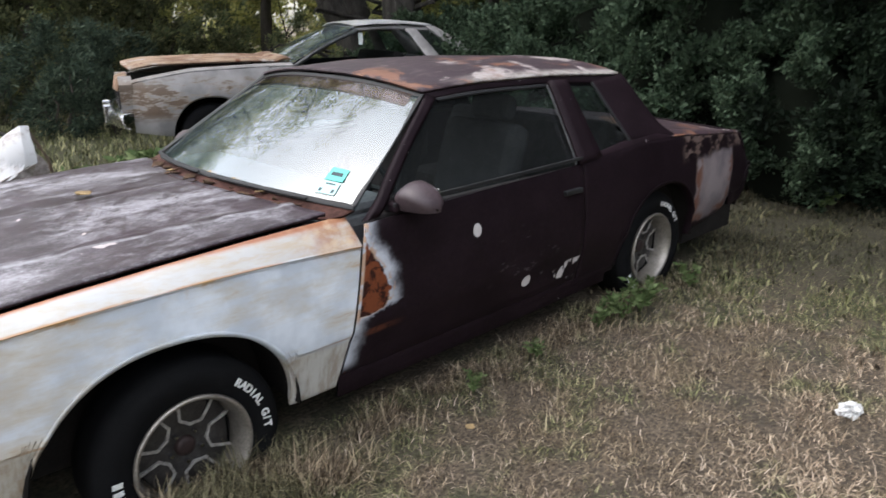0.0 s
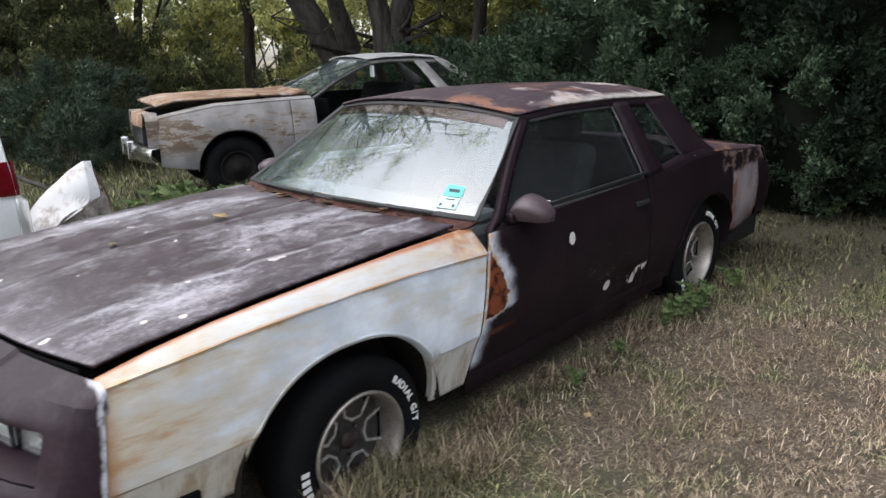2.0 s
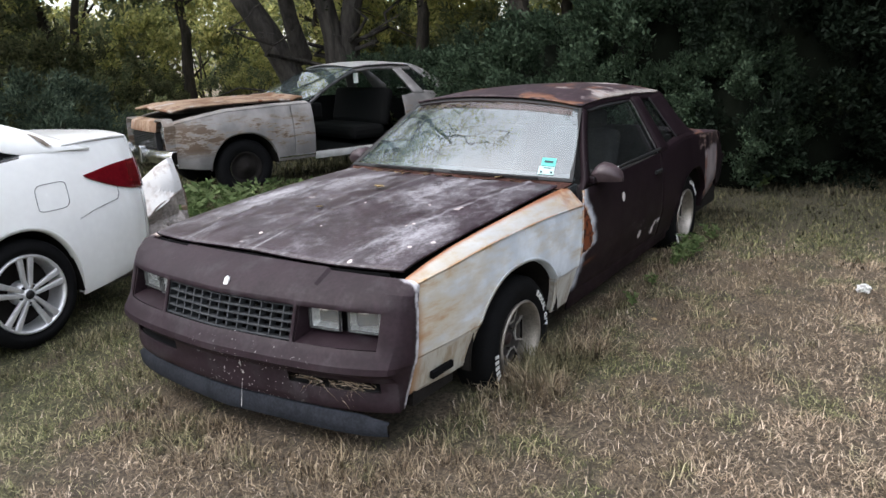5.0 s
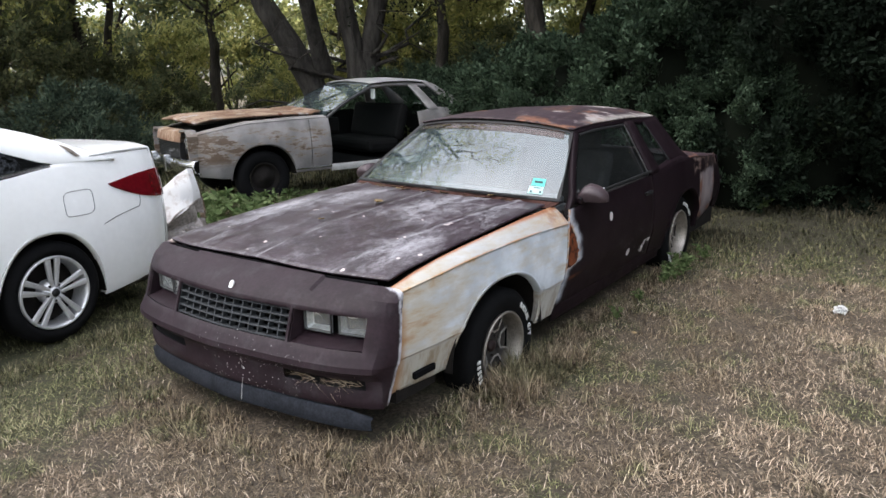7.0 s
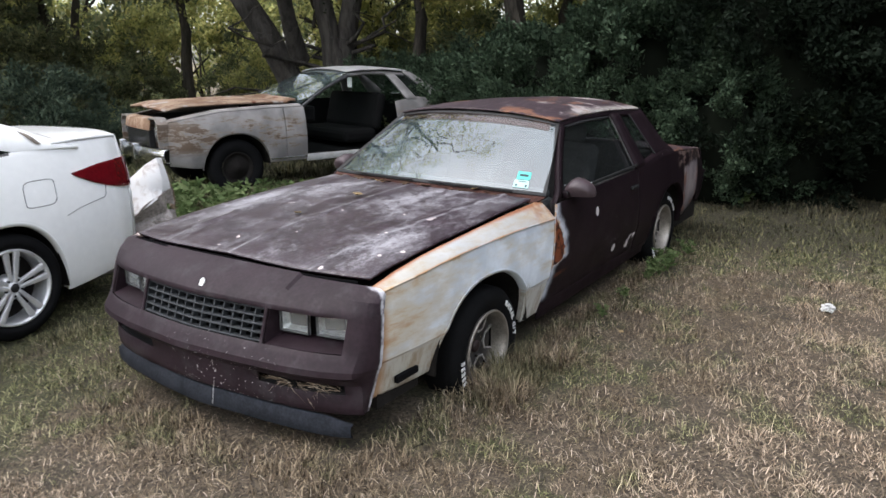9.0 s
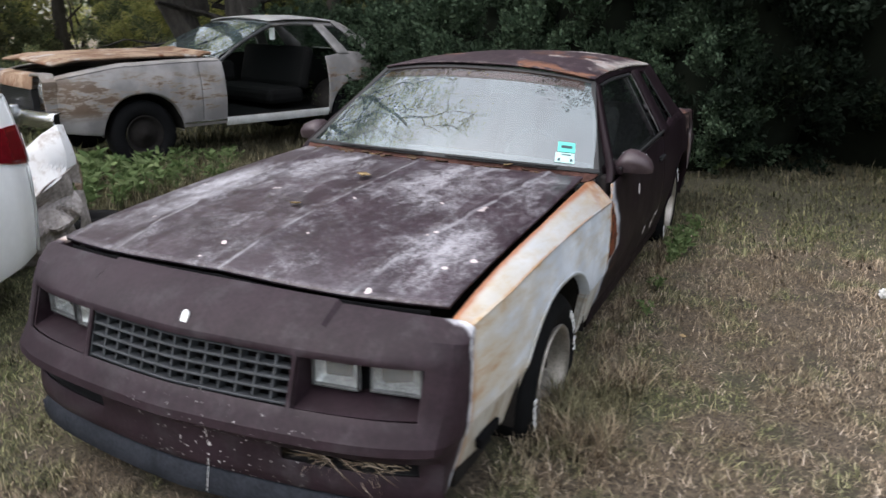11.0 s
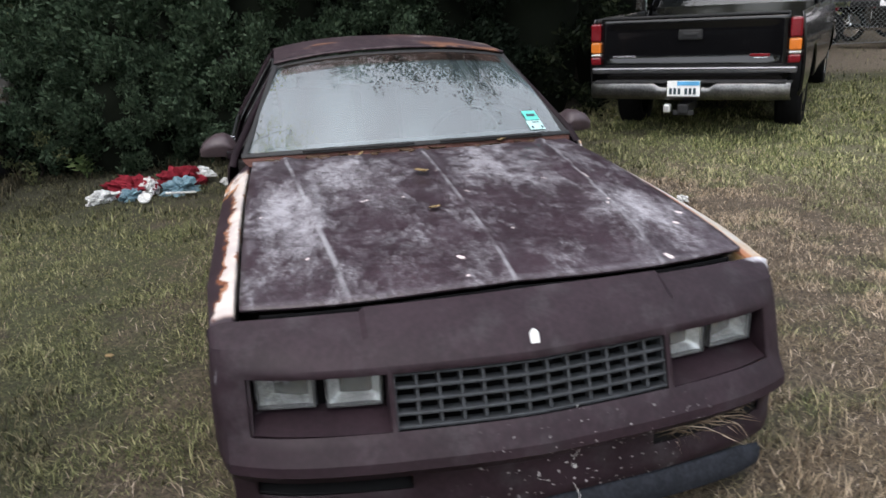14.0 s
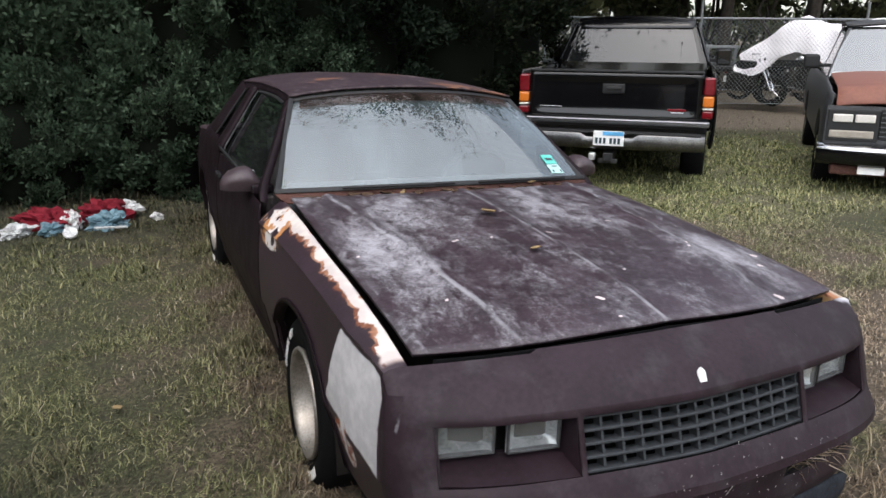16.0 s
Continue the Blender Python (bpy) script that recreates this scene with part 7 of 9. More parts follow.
motorcycle((9.45, -12.2, 0.12), 205, True).scale = (1.2, 1.2, 1.2)
bike = motorcycle((9.0, -5.15, 0.10), 235, False)
for x, y, tn in ((10.6, -11.3, 200), (10.9, -12.6, 215), (11.5, -10.0, 190)):
    copy_thing(bike, pose(x, y, 0.12, 0, 0, tn))


def flat_trailer():
    ob = thing("flatbed_trailer", "grey flatbed trailer behind the fence", "trailer", "", (13.2, -10.4, 0.14), -112)
    box_part("deck", (-2.2, 2.2, -0.9, 0.9, 0.75, 0.85), M_GREYTRUCK, ob, "", 0.02)
    for s in (-1, 1):
        box_part("rail", (-2.2, 2.2, s * 0.9 - 0.03, s * 0.9 + 0.03, 1.15, 1.22), M_GALV, ob, "", 0.01)
        for x in (-2.1, -0.7, 0.7, 2.1):
            box_part("stake", (x - 0.03, x + 0.03, s * 0.9 - 0.03, s * 0.9 + 0.03, 0.85, 1.16), M_GALV, ob, "", 0.005)
        road_wheel(ob, (0.2, s * 0.98, 0.32), s, 0.32, 0.19, 0.2, "steel")


flat_trailer()


# crumpled pale body panel leaning in the weeds
def crumpled_panel():
    ob = thing("crumpled_body_panel", "crumpled dirty white car body panel lying in weeds", "car part", "", (0.50, 2.70, 0))
    kink = lambda p, a, f, q: a * (abs(noise.noise((p[0] * f + q, p[1] * f, p[2] * f))) - 0.25)

    def crushed(rows, a, f, q, n=14, m=22):
        """A sheet drawn through a few lines, with sharp folds that die away at its first line."""
        rows = [np.array([[np.interp(v, np.linspace(0, 1, len(l)), [p[k] for p in l]) for k in range(3)] for v in np.linspace(0, 1, m)]) for l in rows]
        out = []
        for u in np.linspace(0, len(rows) - 1, n):
            k = min(int(u), len(rows) - 2)
            line = rows[k] + (rows[k + 1] - rows[k]) * (u - k)
            w = 0.25 + 0.75 * u / (len(rows) - 1)
            out.append([(p[0] + w * kink(p, a * 0.6, f, q), p[1] - w * kink(p, a, f, q + 3), max(0.0, p[2] + w * kink(p, a * 0.7, f, q + 6))) for p in line])
        return out

    g = Graph("dirty_white_panel_paint", 0.45)
    f = g.noise(6, 5, 0.65)
    white = g.done(g.mix(g.step(f, 0.50, 0.66), (0.66, 0.65, 0.65), (0.38, 0.33, 0.30)))
    grime = plain("greyish_torn_metal", (0.34, 0.30, 0.28), 0.55, 0.1, 0.5, 6)
    ridge = [(-0.40, 0.16, 0.36), (-0.20, 0.08, 0.60), (0.0, -0.04, 0.81), (0.09, -0.09, 0.87), (0.15, -0.08, 0.86)]
    brow = [(-0.42, -0.08, 0.30), (-0.24, -0.14, 0.42), (-0.06, -0.20, 0.55), (0.06, -0.20, 0.60), (0.14, -0.17, 0.62)]
    fold = [(-0.40, 0.02, 0.26), (-0.22, -0.06, 0.33), (-0.06, -0.13, 0.40), (0.05, -0.14, 0.43), (0.11, -0.12, 0.45)]
    hem = [(-0.42, -0.10, 0.14), (-0.24, -0.16, 0.20), (-0.06, -0.22, 0.27), (0.06, -0.21, 0.31), (0.13, -0.17, 0.34)]
    foot = [(-0.40, 0.0, 0.0), (-0.22, -0.03, 0.0), (-0.06, -0.08, 0.02), (0.05, -0.08, 0.03), (0.12, -0.06, 0.05)]
    sheet("outer_skin", crushed([ridge, brow], 0.10, 3.0, 2.0), white, ob, "", 0.006, smooth=False, flip=True)
    sheet("folded_skin", crushed([brow, fold, hem, foot], 0.22, 5.0, 5.0, 26), grime, ob, "dirty grey crushed folds", 0.006, smooth=False, flip=True)
    # the torn end: a curled brown inner skin round a dark hollow, with a bent pale strap
    curl = [[(0.14, -0.09, 0.85), (0.20, -0.07, 0.74), (0.27, -0.04, 0.58), (0.29, -0.02, 0.42), (0.27, -0.01, 0.28)],
            [(0.15, 0.02, 0.83), (0.22, 0.03, 0.72), (0.29, 0.05, 0.56), (0.31, 0.06, 0.40), (0.29, 0.06, 0.26)]]
    sheet("torn_inner_skin", crushed(curl, 0.08, 7.0, 1.0, 6, 18), plain("brown_stained_inner_skin", (0.17, 0.125, 0.095), 0.7, 0.1, 0.5, 9), ob, "brown stained inner skin", 0.008, smooth=False)
    plate = [[(0.13, -0.03, 0.66), (0.19, -0.05, 0.66), (0.24, -0.06, 0.58)], [(0.12, -0.02, 0.50), (0.18, -0.05, 0.47), (0.25, -0.05, 0.45)]]
    sheet("bent_plate", crushed(plate, 0.05, 6.0, 4.0, 6, 8), grime, ob, "", 0.006, smooth=False)
    strap = [[(0.12, -0.10, 0.44), (0.20, -0.12, 0.43)], [(0.14, -0.14, 0.26), (0.22, -0.13, 0.25)], [(0.16, -0.10, 0.02), (0.26, -0.09, 0.02)]]
    sheet("bent_strap", crushed(strap, 0.05, 6.0, 8.0, 12, 6), grime, ob, "", 0.006, smooth=False)
    # dark backing sheet draws the shade inside the torn hollow
    hollow = [[(-0.30, 0.12, 0.30), (0.0, 0.02, 0.62), (0.16, 0.03, 0.74)], [(-0.30, 0.14, 0.0), (0.0, 0.06, 0.0), (0.20, 0.05, 0.0)]]
    sheet("inner_skin", crushed(hollow, 0.06, 4.0, 9.0, 8, 12), M_UNDER, ob, "", 0.006, smooth=False)


crumpled_panel()
tyre_ob = thing("loose_tyre", "worn black tyre lying in the grass", "tyre", "", (1.0, 2.92, 0.07))
tyre_ob.scale = (0.85, 0.85, 0.85)
lathed("rubber", [(0.19, -0.08), (0.24, -0.10), (0.29, -0.09), (0.315, -0.05), (0.315, 0.05), (0.29, 0.09), (0.24, 0.10), (0.19, 0.08), (0.18, 0.0), (0.19, -0.08)], M_RUBBER, tyre_ob, "", 36).matrix_local = pose(0, 0, 0, 88, 4, 0)


# heap of rubbish by the hedge
def crumple(name, at, size, material, label, category, seed, squash=0.4, parent=None):
    """A crushed bag or rag: a lumpy closed shape."""
    bm = bmesh.new()
    bmesh.ops.create_icosphere(bm, subdivisions=4, radius=1)
    for v in bm.verts:
        n = v.co.normalized()
        k = 1.1 + 0.55 * noise.noise(n * 1.9 + Vector((seed, 0, 0))) - 0.65 * abs(noise.noise(n * 3.4 + Vector((0, seed, 0)))) - 0.4 * abs(noise.noise(n * 8.0 + Vector((0, 0, seed))))
        v.co = Vector((n.x * size[0] * k, n.y * size[1] * k, max(n.z, -0.6) * size[2] * k))
    ob = part(name, bm, material)
    ob.matrix_world = pose(at[0], at[1], at[2] + size[2] * 0.5, 0, 0, seed * 47)
    return tagged(ob, label, category, "rubbish heap")


M_BAGWHITE = plain("dirty_white_plastic", (0.50, 0.50, 0.49), 0.5, 0, 0.45, 12)
M_REDRAG = plain("faded_red_cloth", (0.15, 0.014, 0.022), 0.8, 0, 0.35, 9)
M_BLUEGREY = plain("blue_grey_plastic", (0.12, 0.20, 0.24), 0.45, 0, 0.3, 9)
crumple("red_rag", (4.28, 2.01, 0), (0.34, 0.16, 0.10), M_REDRAG, "faded red cloth bundle on the grass", "rag", 1)
crumple("red_rag", (4.32, 1.58, 0), (0.22, 0.16, 0.12), M_REDRAG, "faded red cloth bundle on the grass", "rag", 2)
crumple("plastic_bag", (4.05, 2.22, 0), (0.16, 0.10, 0.06), M_BAGWHITE, "torn white plastic bag on the grass", "bag", 3)
crumple("plastic_bag", (4.12, 1.84, 0), (0.15, 0.09, 0.09), M_BAGWHITE, "torn white plastic bag on the grass", "bag", 4)
crumple("plastic_bag", (4.38, 1.41, 0.06), (0.12, 0.10, 0.06), M_BAGWHITE, "torn white plastic bag on the grass", "bag", 5)
crumple("plastic_bag", (4.05, 1.56, 0), (0.17, 0.11, 0.09), M_BLUEGREY, "crushed blue-grey plastic wrapper", "bag", 6)
crumple("plastic_bag", (4.02, 1.96, 0), (0.15, 0.09, 0.06), M_BLUEGREY, "crushed blue-grey plastic wrapper", "bag", 7)
crumple("plastic_bag", (4.22, 1.18, 0), (0.07, 0.05, 0.04), M_BAGWHITE, "torn white plastic bag on the grass", "bag", 8)
tag = box_part("round_lid", (-0.01, 0.01, -0.01, 0.01, 0, 0.01), M_BAGWHITE, None, "", 0.0)
tag.data.clear_geometry()
bm = bmesh.new()
bmesh.ops.create_cone(bm, cap_ends=True, segments=20, radius1=0.055, radius2=0.05, depth=0.012)
bm.to_mesh(tag.data)
bm.free()
tagged(tag, "small white round lid lying in the grass", "lid", "rubbish heap")
tag.matrix_world = pose(3.78, 1.83, 0.05, 0, -40, 0)
stick = box_part("plastic_strip", (-0.13, 0.13, -0.02, 0.02, 0, 0.015), M_BAGWHITE, None, "", 0.006)
tagged(stick, "white plastic strip lying in the grass", "litter", "rubbish heap")
stick.matrix_world = pose(3.85, 1.54, 0.04, 0, -8, 115)
lit = crumple("paper_scrap", (2.05, -2.18, 0), (0.060, 0.040, 0.026), M_BAGWHITE, "crumpled white paper scrap on the lawn", "litter", 11)
del lit["group"]

# white van parked far beyond the fence
def white_van():
    ob = thing("white_van", "white van with a red roof lamp parked beyond the fence", "van", "", (15.0, -20.4, 0), 40)
    hull = [[(x, s_ * w, z) for s_, w, z in ((-1, 0.95, 0.4), (-1, 0.97, 1.1), (-1, 0.88, 1.8), (-1, 0.6, 2.12), (1, 0.6, 2.12), (1, 0.88, 1.8), (1, 0.97, 1.1), (1, 0.95, 0.4))] for x in (-2.4, -2.2, -1.0, 1.0, 2.3, 2.45)]
    sheet("body", hull, M_WHITE, ob, "", 0.03)
    for x in (-2.45, 2.46):
        sheet("end_panel", [[(x, s_ * 0.95, 0.4) for s_ in (-1, 1)], [(x, s_ * 0.97, 1.1) for s_ in (-1, 1)], [(x, s_ * 0.6, 2.12) for s_ in (-1, 1)]], M_WHITE, ob, "", 0.03)
    for s_ in (-1, 1):
        for x0, x1 in ((-2.0, -0.9), (-0.7, 0.6), (0.8, 2.0)):
            sheet("side_window", [[(x, s_ * 0.968, 1.25) for x in (x0, x1)], [(x, s_ * 0.905, 1.7) for x in (x0, x1)]], M_DARKGLASS, ob, "", 0.01)
        for x in (-1.6, 1.6):
            road_wheel(ob, (x, s_ * 0.85, 0.34), s_, 0.34, 0.2, 0.22, "steel")
    box_part("roof_lamp", (-0.6, -0.2, -0.35, 0.35, 2.12, 2.26), M_TAIL, ob, "red roof lamp", 0.04)
    box_part("ladder_rack", (-1.8, 1.9, -0.5, -0.45, 2.12, 2.2), M_SILVER, ob, "", 0.01)


white_van()

# leaves fallen on the coupe and the lawn
M_DEADLEAF = plain("dry_yellow_leaf", (0.25, 0.175, 0.085), 0.7, 0, 0.4, 40)


def fallen_leaf(at, size, turn, tilt=8, material=M_DEADLEAF, label="dry yellow-brown fallen leaf"):
    bm = bmesh.new()
    vs = [bm.verts.new((size * u, size * 0.42 * w * math.sin(math.pi * min(1, u + 0.02)) ** 0.8, size * 0.16 * (u - 0.5) ** 2 + 0.1 * size * abs(w))) for w in (-1, 0, 1) for u in np.linspace(0, 1, 7)]
    for i in range(2):
        for j in range(6):
            bm.faces.new((vs[i * 7 + j], vs[i * 7 + j + 1], vs[(i + 1) * 7 + j + 1], vs[(i + 1) * 7 + j]))
    ob = part("fallen_leaf", bm, material, None, "", True)
    s = ob.modifiers.new("thickness", "SOLIDIFY")
    s.thickness = 0.0015
    ob.matrix_world = pose(*at, tilt, tilt * 0.5, turn)
    return tagged(ob, label, "leaf", "fallen leaves")


for x, y, z, sz, tn in ((0.05, 0.06, 0.868, 0.07, 20), (-0.36, 0.09, 0.838, 0.04, 100), (0.60, 0.30, 0.868, 0.09, 200), (0.57, 0.02, 0.885, 0.06, 300), (0.58, -0.2, 0.882, 0.05, 40), (0.60, -0.42, 0.866, 0.05, 140), (0.88, -1.22, 0.03, 0.04, 10),
                        (0.62, 1.5, 0.02, 0.05, 30)):
    fallen_leaf((x, y, z), sz, tn)
M_OLDLEAF = plain("rotted_brown_leaf", (0.075, 0.048, 0.032), 0.85, 0, 0.5, 40)
r = np.random.default_rng(77)
for k in range(22):
    v = -0.92 + 1.84 * (k + r.uniform(0.1, 0.9)) / 22
    fallen_leaf((0.655 - 0.15 * (1 - v * v) + r.normal() * 0.014, 0.018 + 0.76 * v, 0.838 + 0.032 * (1 - v * v) + 0.018 * v), r.uniform(0.03, 0.065), r.uniform(0, 360), 8, M_OLDLEAF, "rotted brown leaf lodged on the cowl")


# ---- plants ----
rng = np.random.default_rng(7)


def leaf_material(name, *cols, gloss=0.45, glow=0.3):
    """Leaves of mixed colour that let some light through."""
    g = Graph(name, gloss)
    col = g.ramp(g.island(), *cols)
    col = g.mix(g.mul(g.step(g.noise(0.9, 3), 0.4, 0.65), 0.45), col, cols[0])
    g.b.inputs["Specular IOR Level"].default_value = 0.06
    g.done(col)
    t = g.t
    tl, mx = t.nodes.new("ShaderNodeBsdfTranslucent"), t.nodes.new("ShaderNodeMixShader")
    t.links.new(col, tl.inputs[0])
    mx.inputs[0].default_value = glow
    t.links.new(g.b.outputs[0], mx.inputs[1]), t.links.new(tl.outputs[0], mx.inputs[2])
    t.links.new(mx.outputs[0], t.nodes["Material Output"].inputs["Surface"])
    return g.m


def bark(name, a, b):
    g = Graph(name, 0.9)
    f = g.noise(9, 6, 0.7, g.scaled(1, 1, 0.22))
    g.bump(f, 0.9, 0.03)
    return g.done(g.mix(g.step(f, 0.35, 0.65), a, b))


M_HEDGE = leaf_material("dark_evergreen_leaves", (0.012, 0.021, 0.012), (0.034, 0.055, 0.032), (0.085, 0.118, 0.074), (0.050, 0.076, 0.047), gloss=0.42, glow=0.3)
# darker copy of the hedge leaves: shade at one end put into the colour
M_HEDGE_SHADED = leaf_material("shaded_evergreen_leaves", (0.003, 0.005, 0.003), (0.007, 0.012, 0.007), (0.018, 0.026, 0.017), (0.011, 0.017, 0.011), gloss=0.6, glow=0.2)
M_HEDGE_CORE = plain("bush_core_shade", (0.005, 0.0065, 0.004), 0.95)
M_LEAF = leaf_material("autumn_green_leaves", (0.13, 0.148, 0.06), (0.27, 0.285, 0.105), (0.42, 0.41, 0.155), (0.52, 0.47, 0.19), glow=0.8)
M_LEAF_DARK = leaf_material("dull_green_leaves", (0.06, 0.078, 0.044), (0.12, 0.146, 0.078), (0.20, 0.218, 0.112), (0.26, 0.25, 0.12), glow=0.55)
M_WEED = leaf_material("green_weed_leaves", (0.055, 0.085, 0.032), (0.11, 0.155, 0.062), (0.19, 0.235, 0.11), gloss=0.6)
M_BARK = bark("grey_bark", (0.017, 0.0145, 0.0125), (0.058, 0.051, 0.045))
# leaf colours set near black: the trees' shade is put into them
M_SHADE = leaf_material("shade_dark_leaves", (0.003, 0.005, 0.003), (0.007, 0.011, 0.006), (0.015, 0.021, 0.011), (0.024, 0.028, 0.014), glow=0.25)
M_BARK_DARK = bark("dark_bark", (0.018, 0.015, 0.012), (0.06, 0.05, 0.04))


def raw_mesh(name, V, per, faces_per, material):
    """A mesh of many alike pieces: V holds per points for each, faces_per index tuples."""
    n = len(V) // per
    base_i = (np.arange(n) * per)[:, None, None]
    F = (base_i + np.array(faces_per)[None]).reshape(-1, len(faces_per[0]))
    me = bpy.data.meshes.new(name)
    me.vertices.add(len(V))
    me.vertices.foreach_set("co", np.asarray(V, np.float32).ravel())
    k = F.shape[1]
    me.loops.add(F.size)
    me.loops.foreach_set("vertex_index", F.ravel().astype(np.int32))
    me.polygons.add(len(F))
    me.polygons.foreach_set("loop_start", (np.arange(len(F)) * k).astype(np.int32))
    me.materials.append(material)
    me.update(calc_edges=True)
    return me


def unit(v):
    return v / np.maximum(np.linalg.norm(v, axis=-1, keepdims=True), 1e-9)


def leaf_points(centres, ways, length, width, r):
    """Four points a leaf: stem, two edges drooped a little, and tip."""
    n = len(centres)
    L = length * r.uniform(0.6, 1.25, (n, 1))
    W = width * r.uniform(0.7, 1.2, (n, 1))
    d = unit(ways)
    s = unit(np.cross(d, r.normal(size=(n, 3))))
    up = np.cross(s, d)
    p0 = centres
    mid = centres + d * L * 0.45
    V = np.stack([p0, mid + s * W / 2 + up * W * 0.18, centres + d * L, mid - s * W / 2 + up * W * 0.18], 1)
    return V.reshape(-1, 3)


LEAF_F = [(0, 1, 2), (0, 2, 3)]


def shell_points(n, r, H, R, seed, rag=0.0):
    """Twig places on a lumpy upright bush, gathered into leafy sprays that reach out unevenly, and the way out from it."""
    per = 16
    k = n // per + 1
    th = r.uniform(0, 2 * math.pi, k)
    u = r.uniform(0, 1, k) ** 0.85
    prof = np.interp(u, [0, 0.12, 0.4, 0.75, 0.92, 1.0], [0.78, 0.97, 1.0, 0.86, 0.6, 0.15])
    lump = 1 + 0.16 * np.sin(3 * th + seed) * np.sin(4.1 * u * math.pi + seed) + 0.10 * np.sin(8 * th + 2 * seed + 9 * u) * np.sin(17 * u + seed)
    rad = R * prof * lump * r.uniform(0.45, 1.0, k) ** 0.5 * 0.97 * r.uniform(1 - rag, 1 + rag, k)
    foot = np.stack([rad * np.cos(th), rad * np.sin(th), u * H * r.uniform(1 - 0.4 * rag, 1 + 0.4 * rag, k) + 0.04], 1)
    out = unit(np.stack([np.cos(th), np.sin(th), 0.35 + 0.9 * u], 1))
    way = unit(out + r.normal(size=(k, 3)) * 0.35)
    t = r.uniform(0, 1, (k, per, 1))
    reach = 0.15 * R * r.uniform(0.6, 1.7, (k, 1, 1)) + 0.08
    P = foot[:, None] + way[:, None] * t * reach + r.normal(size=(k, per, 3)) * (0.085 - 0.05 * t) * min(1.0, R)
    P[:, :, 2] = np.maximum(P[:, :, 2], 0.03)
    D = unit(way[:, None] + r.normal(size=(k, per, 3)) * 0.3)
    return P.reshape(-1, 3)[:n], D.reshape(-1, 3)[:n]


def bush(name, label, H, R, twigs, per, leaf, material, seed, group, at=(0, 0, 0), core=True, rag=0.08):
    r = np.random.default_rng(seed)
    ob = thing(name, label, "bush", group, at)
    P, out = shell_points(twigs, r, H, R, seed, rag if core else 0.4)
    C = np.repeat(P, per, 0) + r.normal(size=(twigs * per, 3)) * leaf[0] * 0.5
    D = np.repeat(out, per, 0) + r.normal(size=(twigs * per, 3)) * 0.6
    attach("foliage", raw_mesh("foliage", leaf_points(C, D, *leaf, r), 4, LEAF_F, material), ob)
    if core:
        # added near-black hull: stops see-through and paints the bush's inner shade
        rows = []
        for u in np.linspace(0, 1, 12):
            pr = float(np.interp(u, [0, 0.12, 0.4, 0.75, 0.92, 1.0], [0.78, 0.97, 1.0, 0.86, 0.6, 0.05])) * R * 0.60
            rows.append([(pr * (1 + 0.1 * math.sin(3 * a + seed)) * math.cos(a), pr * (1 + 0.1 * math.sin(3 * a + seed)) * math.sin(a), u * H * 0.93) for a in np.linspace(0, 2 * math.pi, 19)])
        sheet("inner_growth", rows, M_HEDGE_CORE, ob, "dark hull drawn for the bush's inner shade", 0)
    else:
        for k in range(5):
            a_ = 2 * math.pi * k / 5 + seed
            pts, radii = grow((0.05 * math.cos(a_), 0.05 * math.sin(a_), -0.02), (R * 0.6 * math.cos(a_), R * 0.6 * math.sin(a_), H * 0.8), 0.022, 0.005, 6, 0.06, r)
            attach("stem", rows_mesh([tube(pts, radii, 5, 0.05, r)], "stem", M_BARK_DARK), ob)
    return ob


HEDGE_LABEL = "tall dense dark green evergreen bush at the lawn's edge"
kinds = [bush("evergreen_bush", HEDGE_LABEL, (3.1, 2.3, 1.75)[k], (1.25, 1.15, 1.1)[k], (2700, 2150, 1900)[k], 18, (0.080, 0.036), (M_HEDGE_SHADED, M_HEDGE, M_HEDGE)[k], 3 + k, "hedge along the lawn", (6.35, -1.0 + k * 1.5, 0)) for k in range(3)]
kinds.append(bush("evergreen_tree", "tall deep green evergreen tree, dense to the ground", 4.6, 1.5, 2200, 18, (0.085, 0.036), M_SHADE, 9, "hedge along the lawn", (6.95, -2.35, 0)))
for x, y, sc, turn in ((8.2, -1.2, 1.15, 150), (9.3, -2.6, 1.3, 30), (7.9, -3.6, 1.0, 300)):
    c = copy_thing(kinds[3], pose(x, y, -0.02, 0, 0, turn))
    c.scale = (sc, sc, sc)
spots = [(6.3, 3.0, 2, 0.85, 200), (7.1, 4.2, 2, 0.8, 10), (7.9, 2.6, 2, 1.0, 47), (7.7, 0.9, 1, 1.0, 130), (8.4, 4.0, 2, 1.0, 77), (5.95, 3.0, 2, 0.72, 150), (5.75, -0.55, 1, 0.66, 20), (5.7, 1.0, 2, 0.72, 110), (5.62, 2.2, 2, 0.66, 310),
         (6.9, 5.5, 2, 0.8, 60), (8.2, 5.6, 2, 0.85, 15), (9.4, 2.2, 1, 0.8, 210), (9.2, 0.4, 0, 0.9, 260)]
for x, y, k, sc, turn in spots:
    c = copy_thing(kinds[k], pose(x, y, -0.02, 0, 0, turn))
    c.scale = (sc, sc, sc)


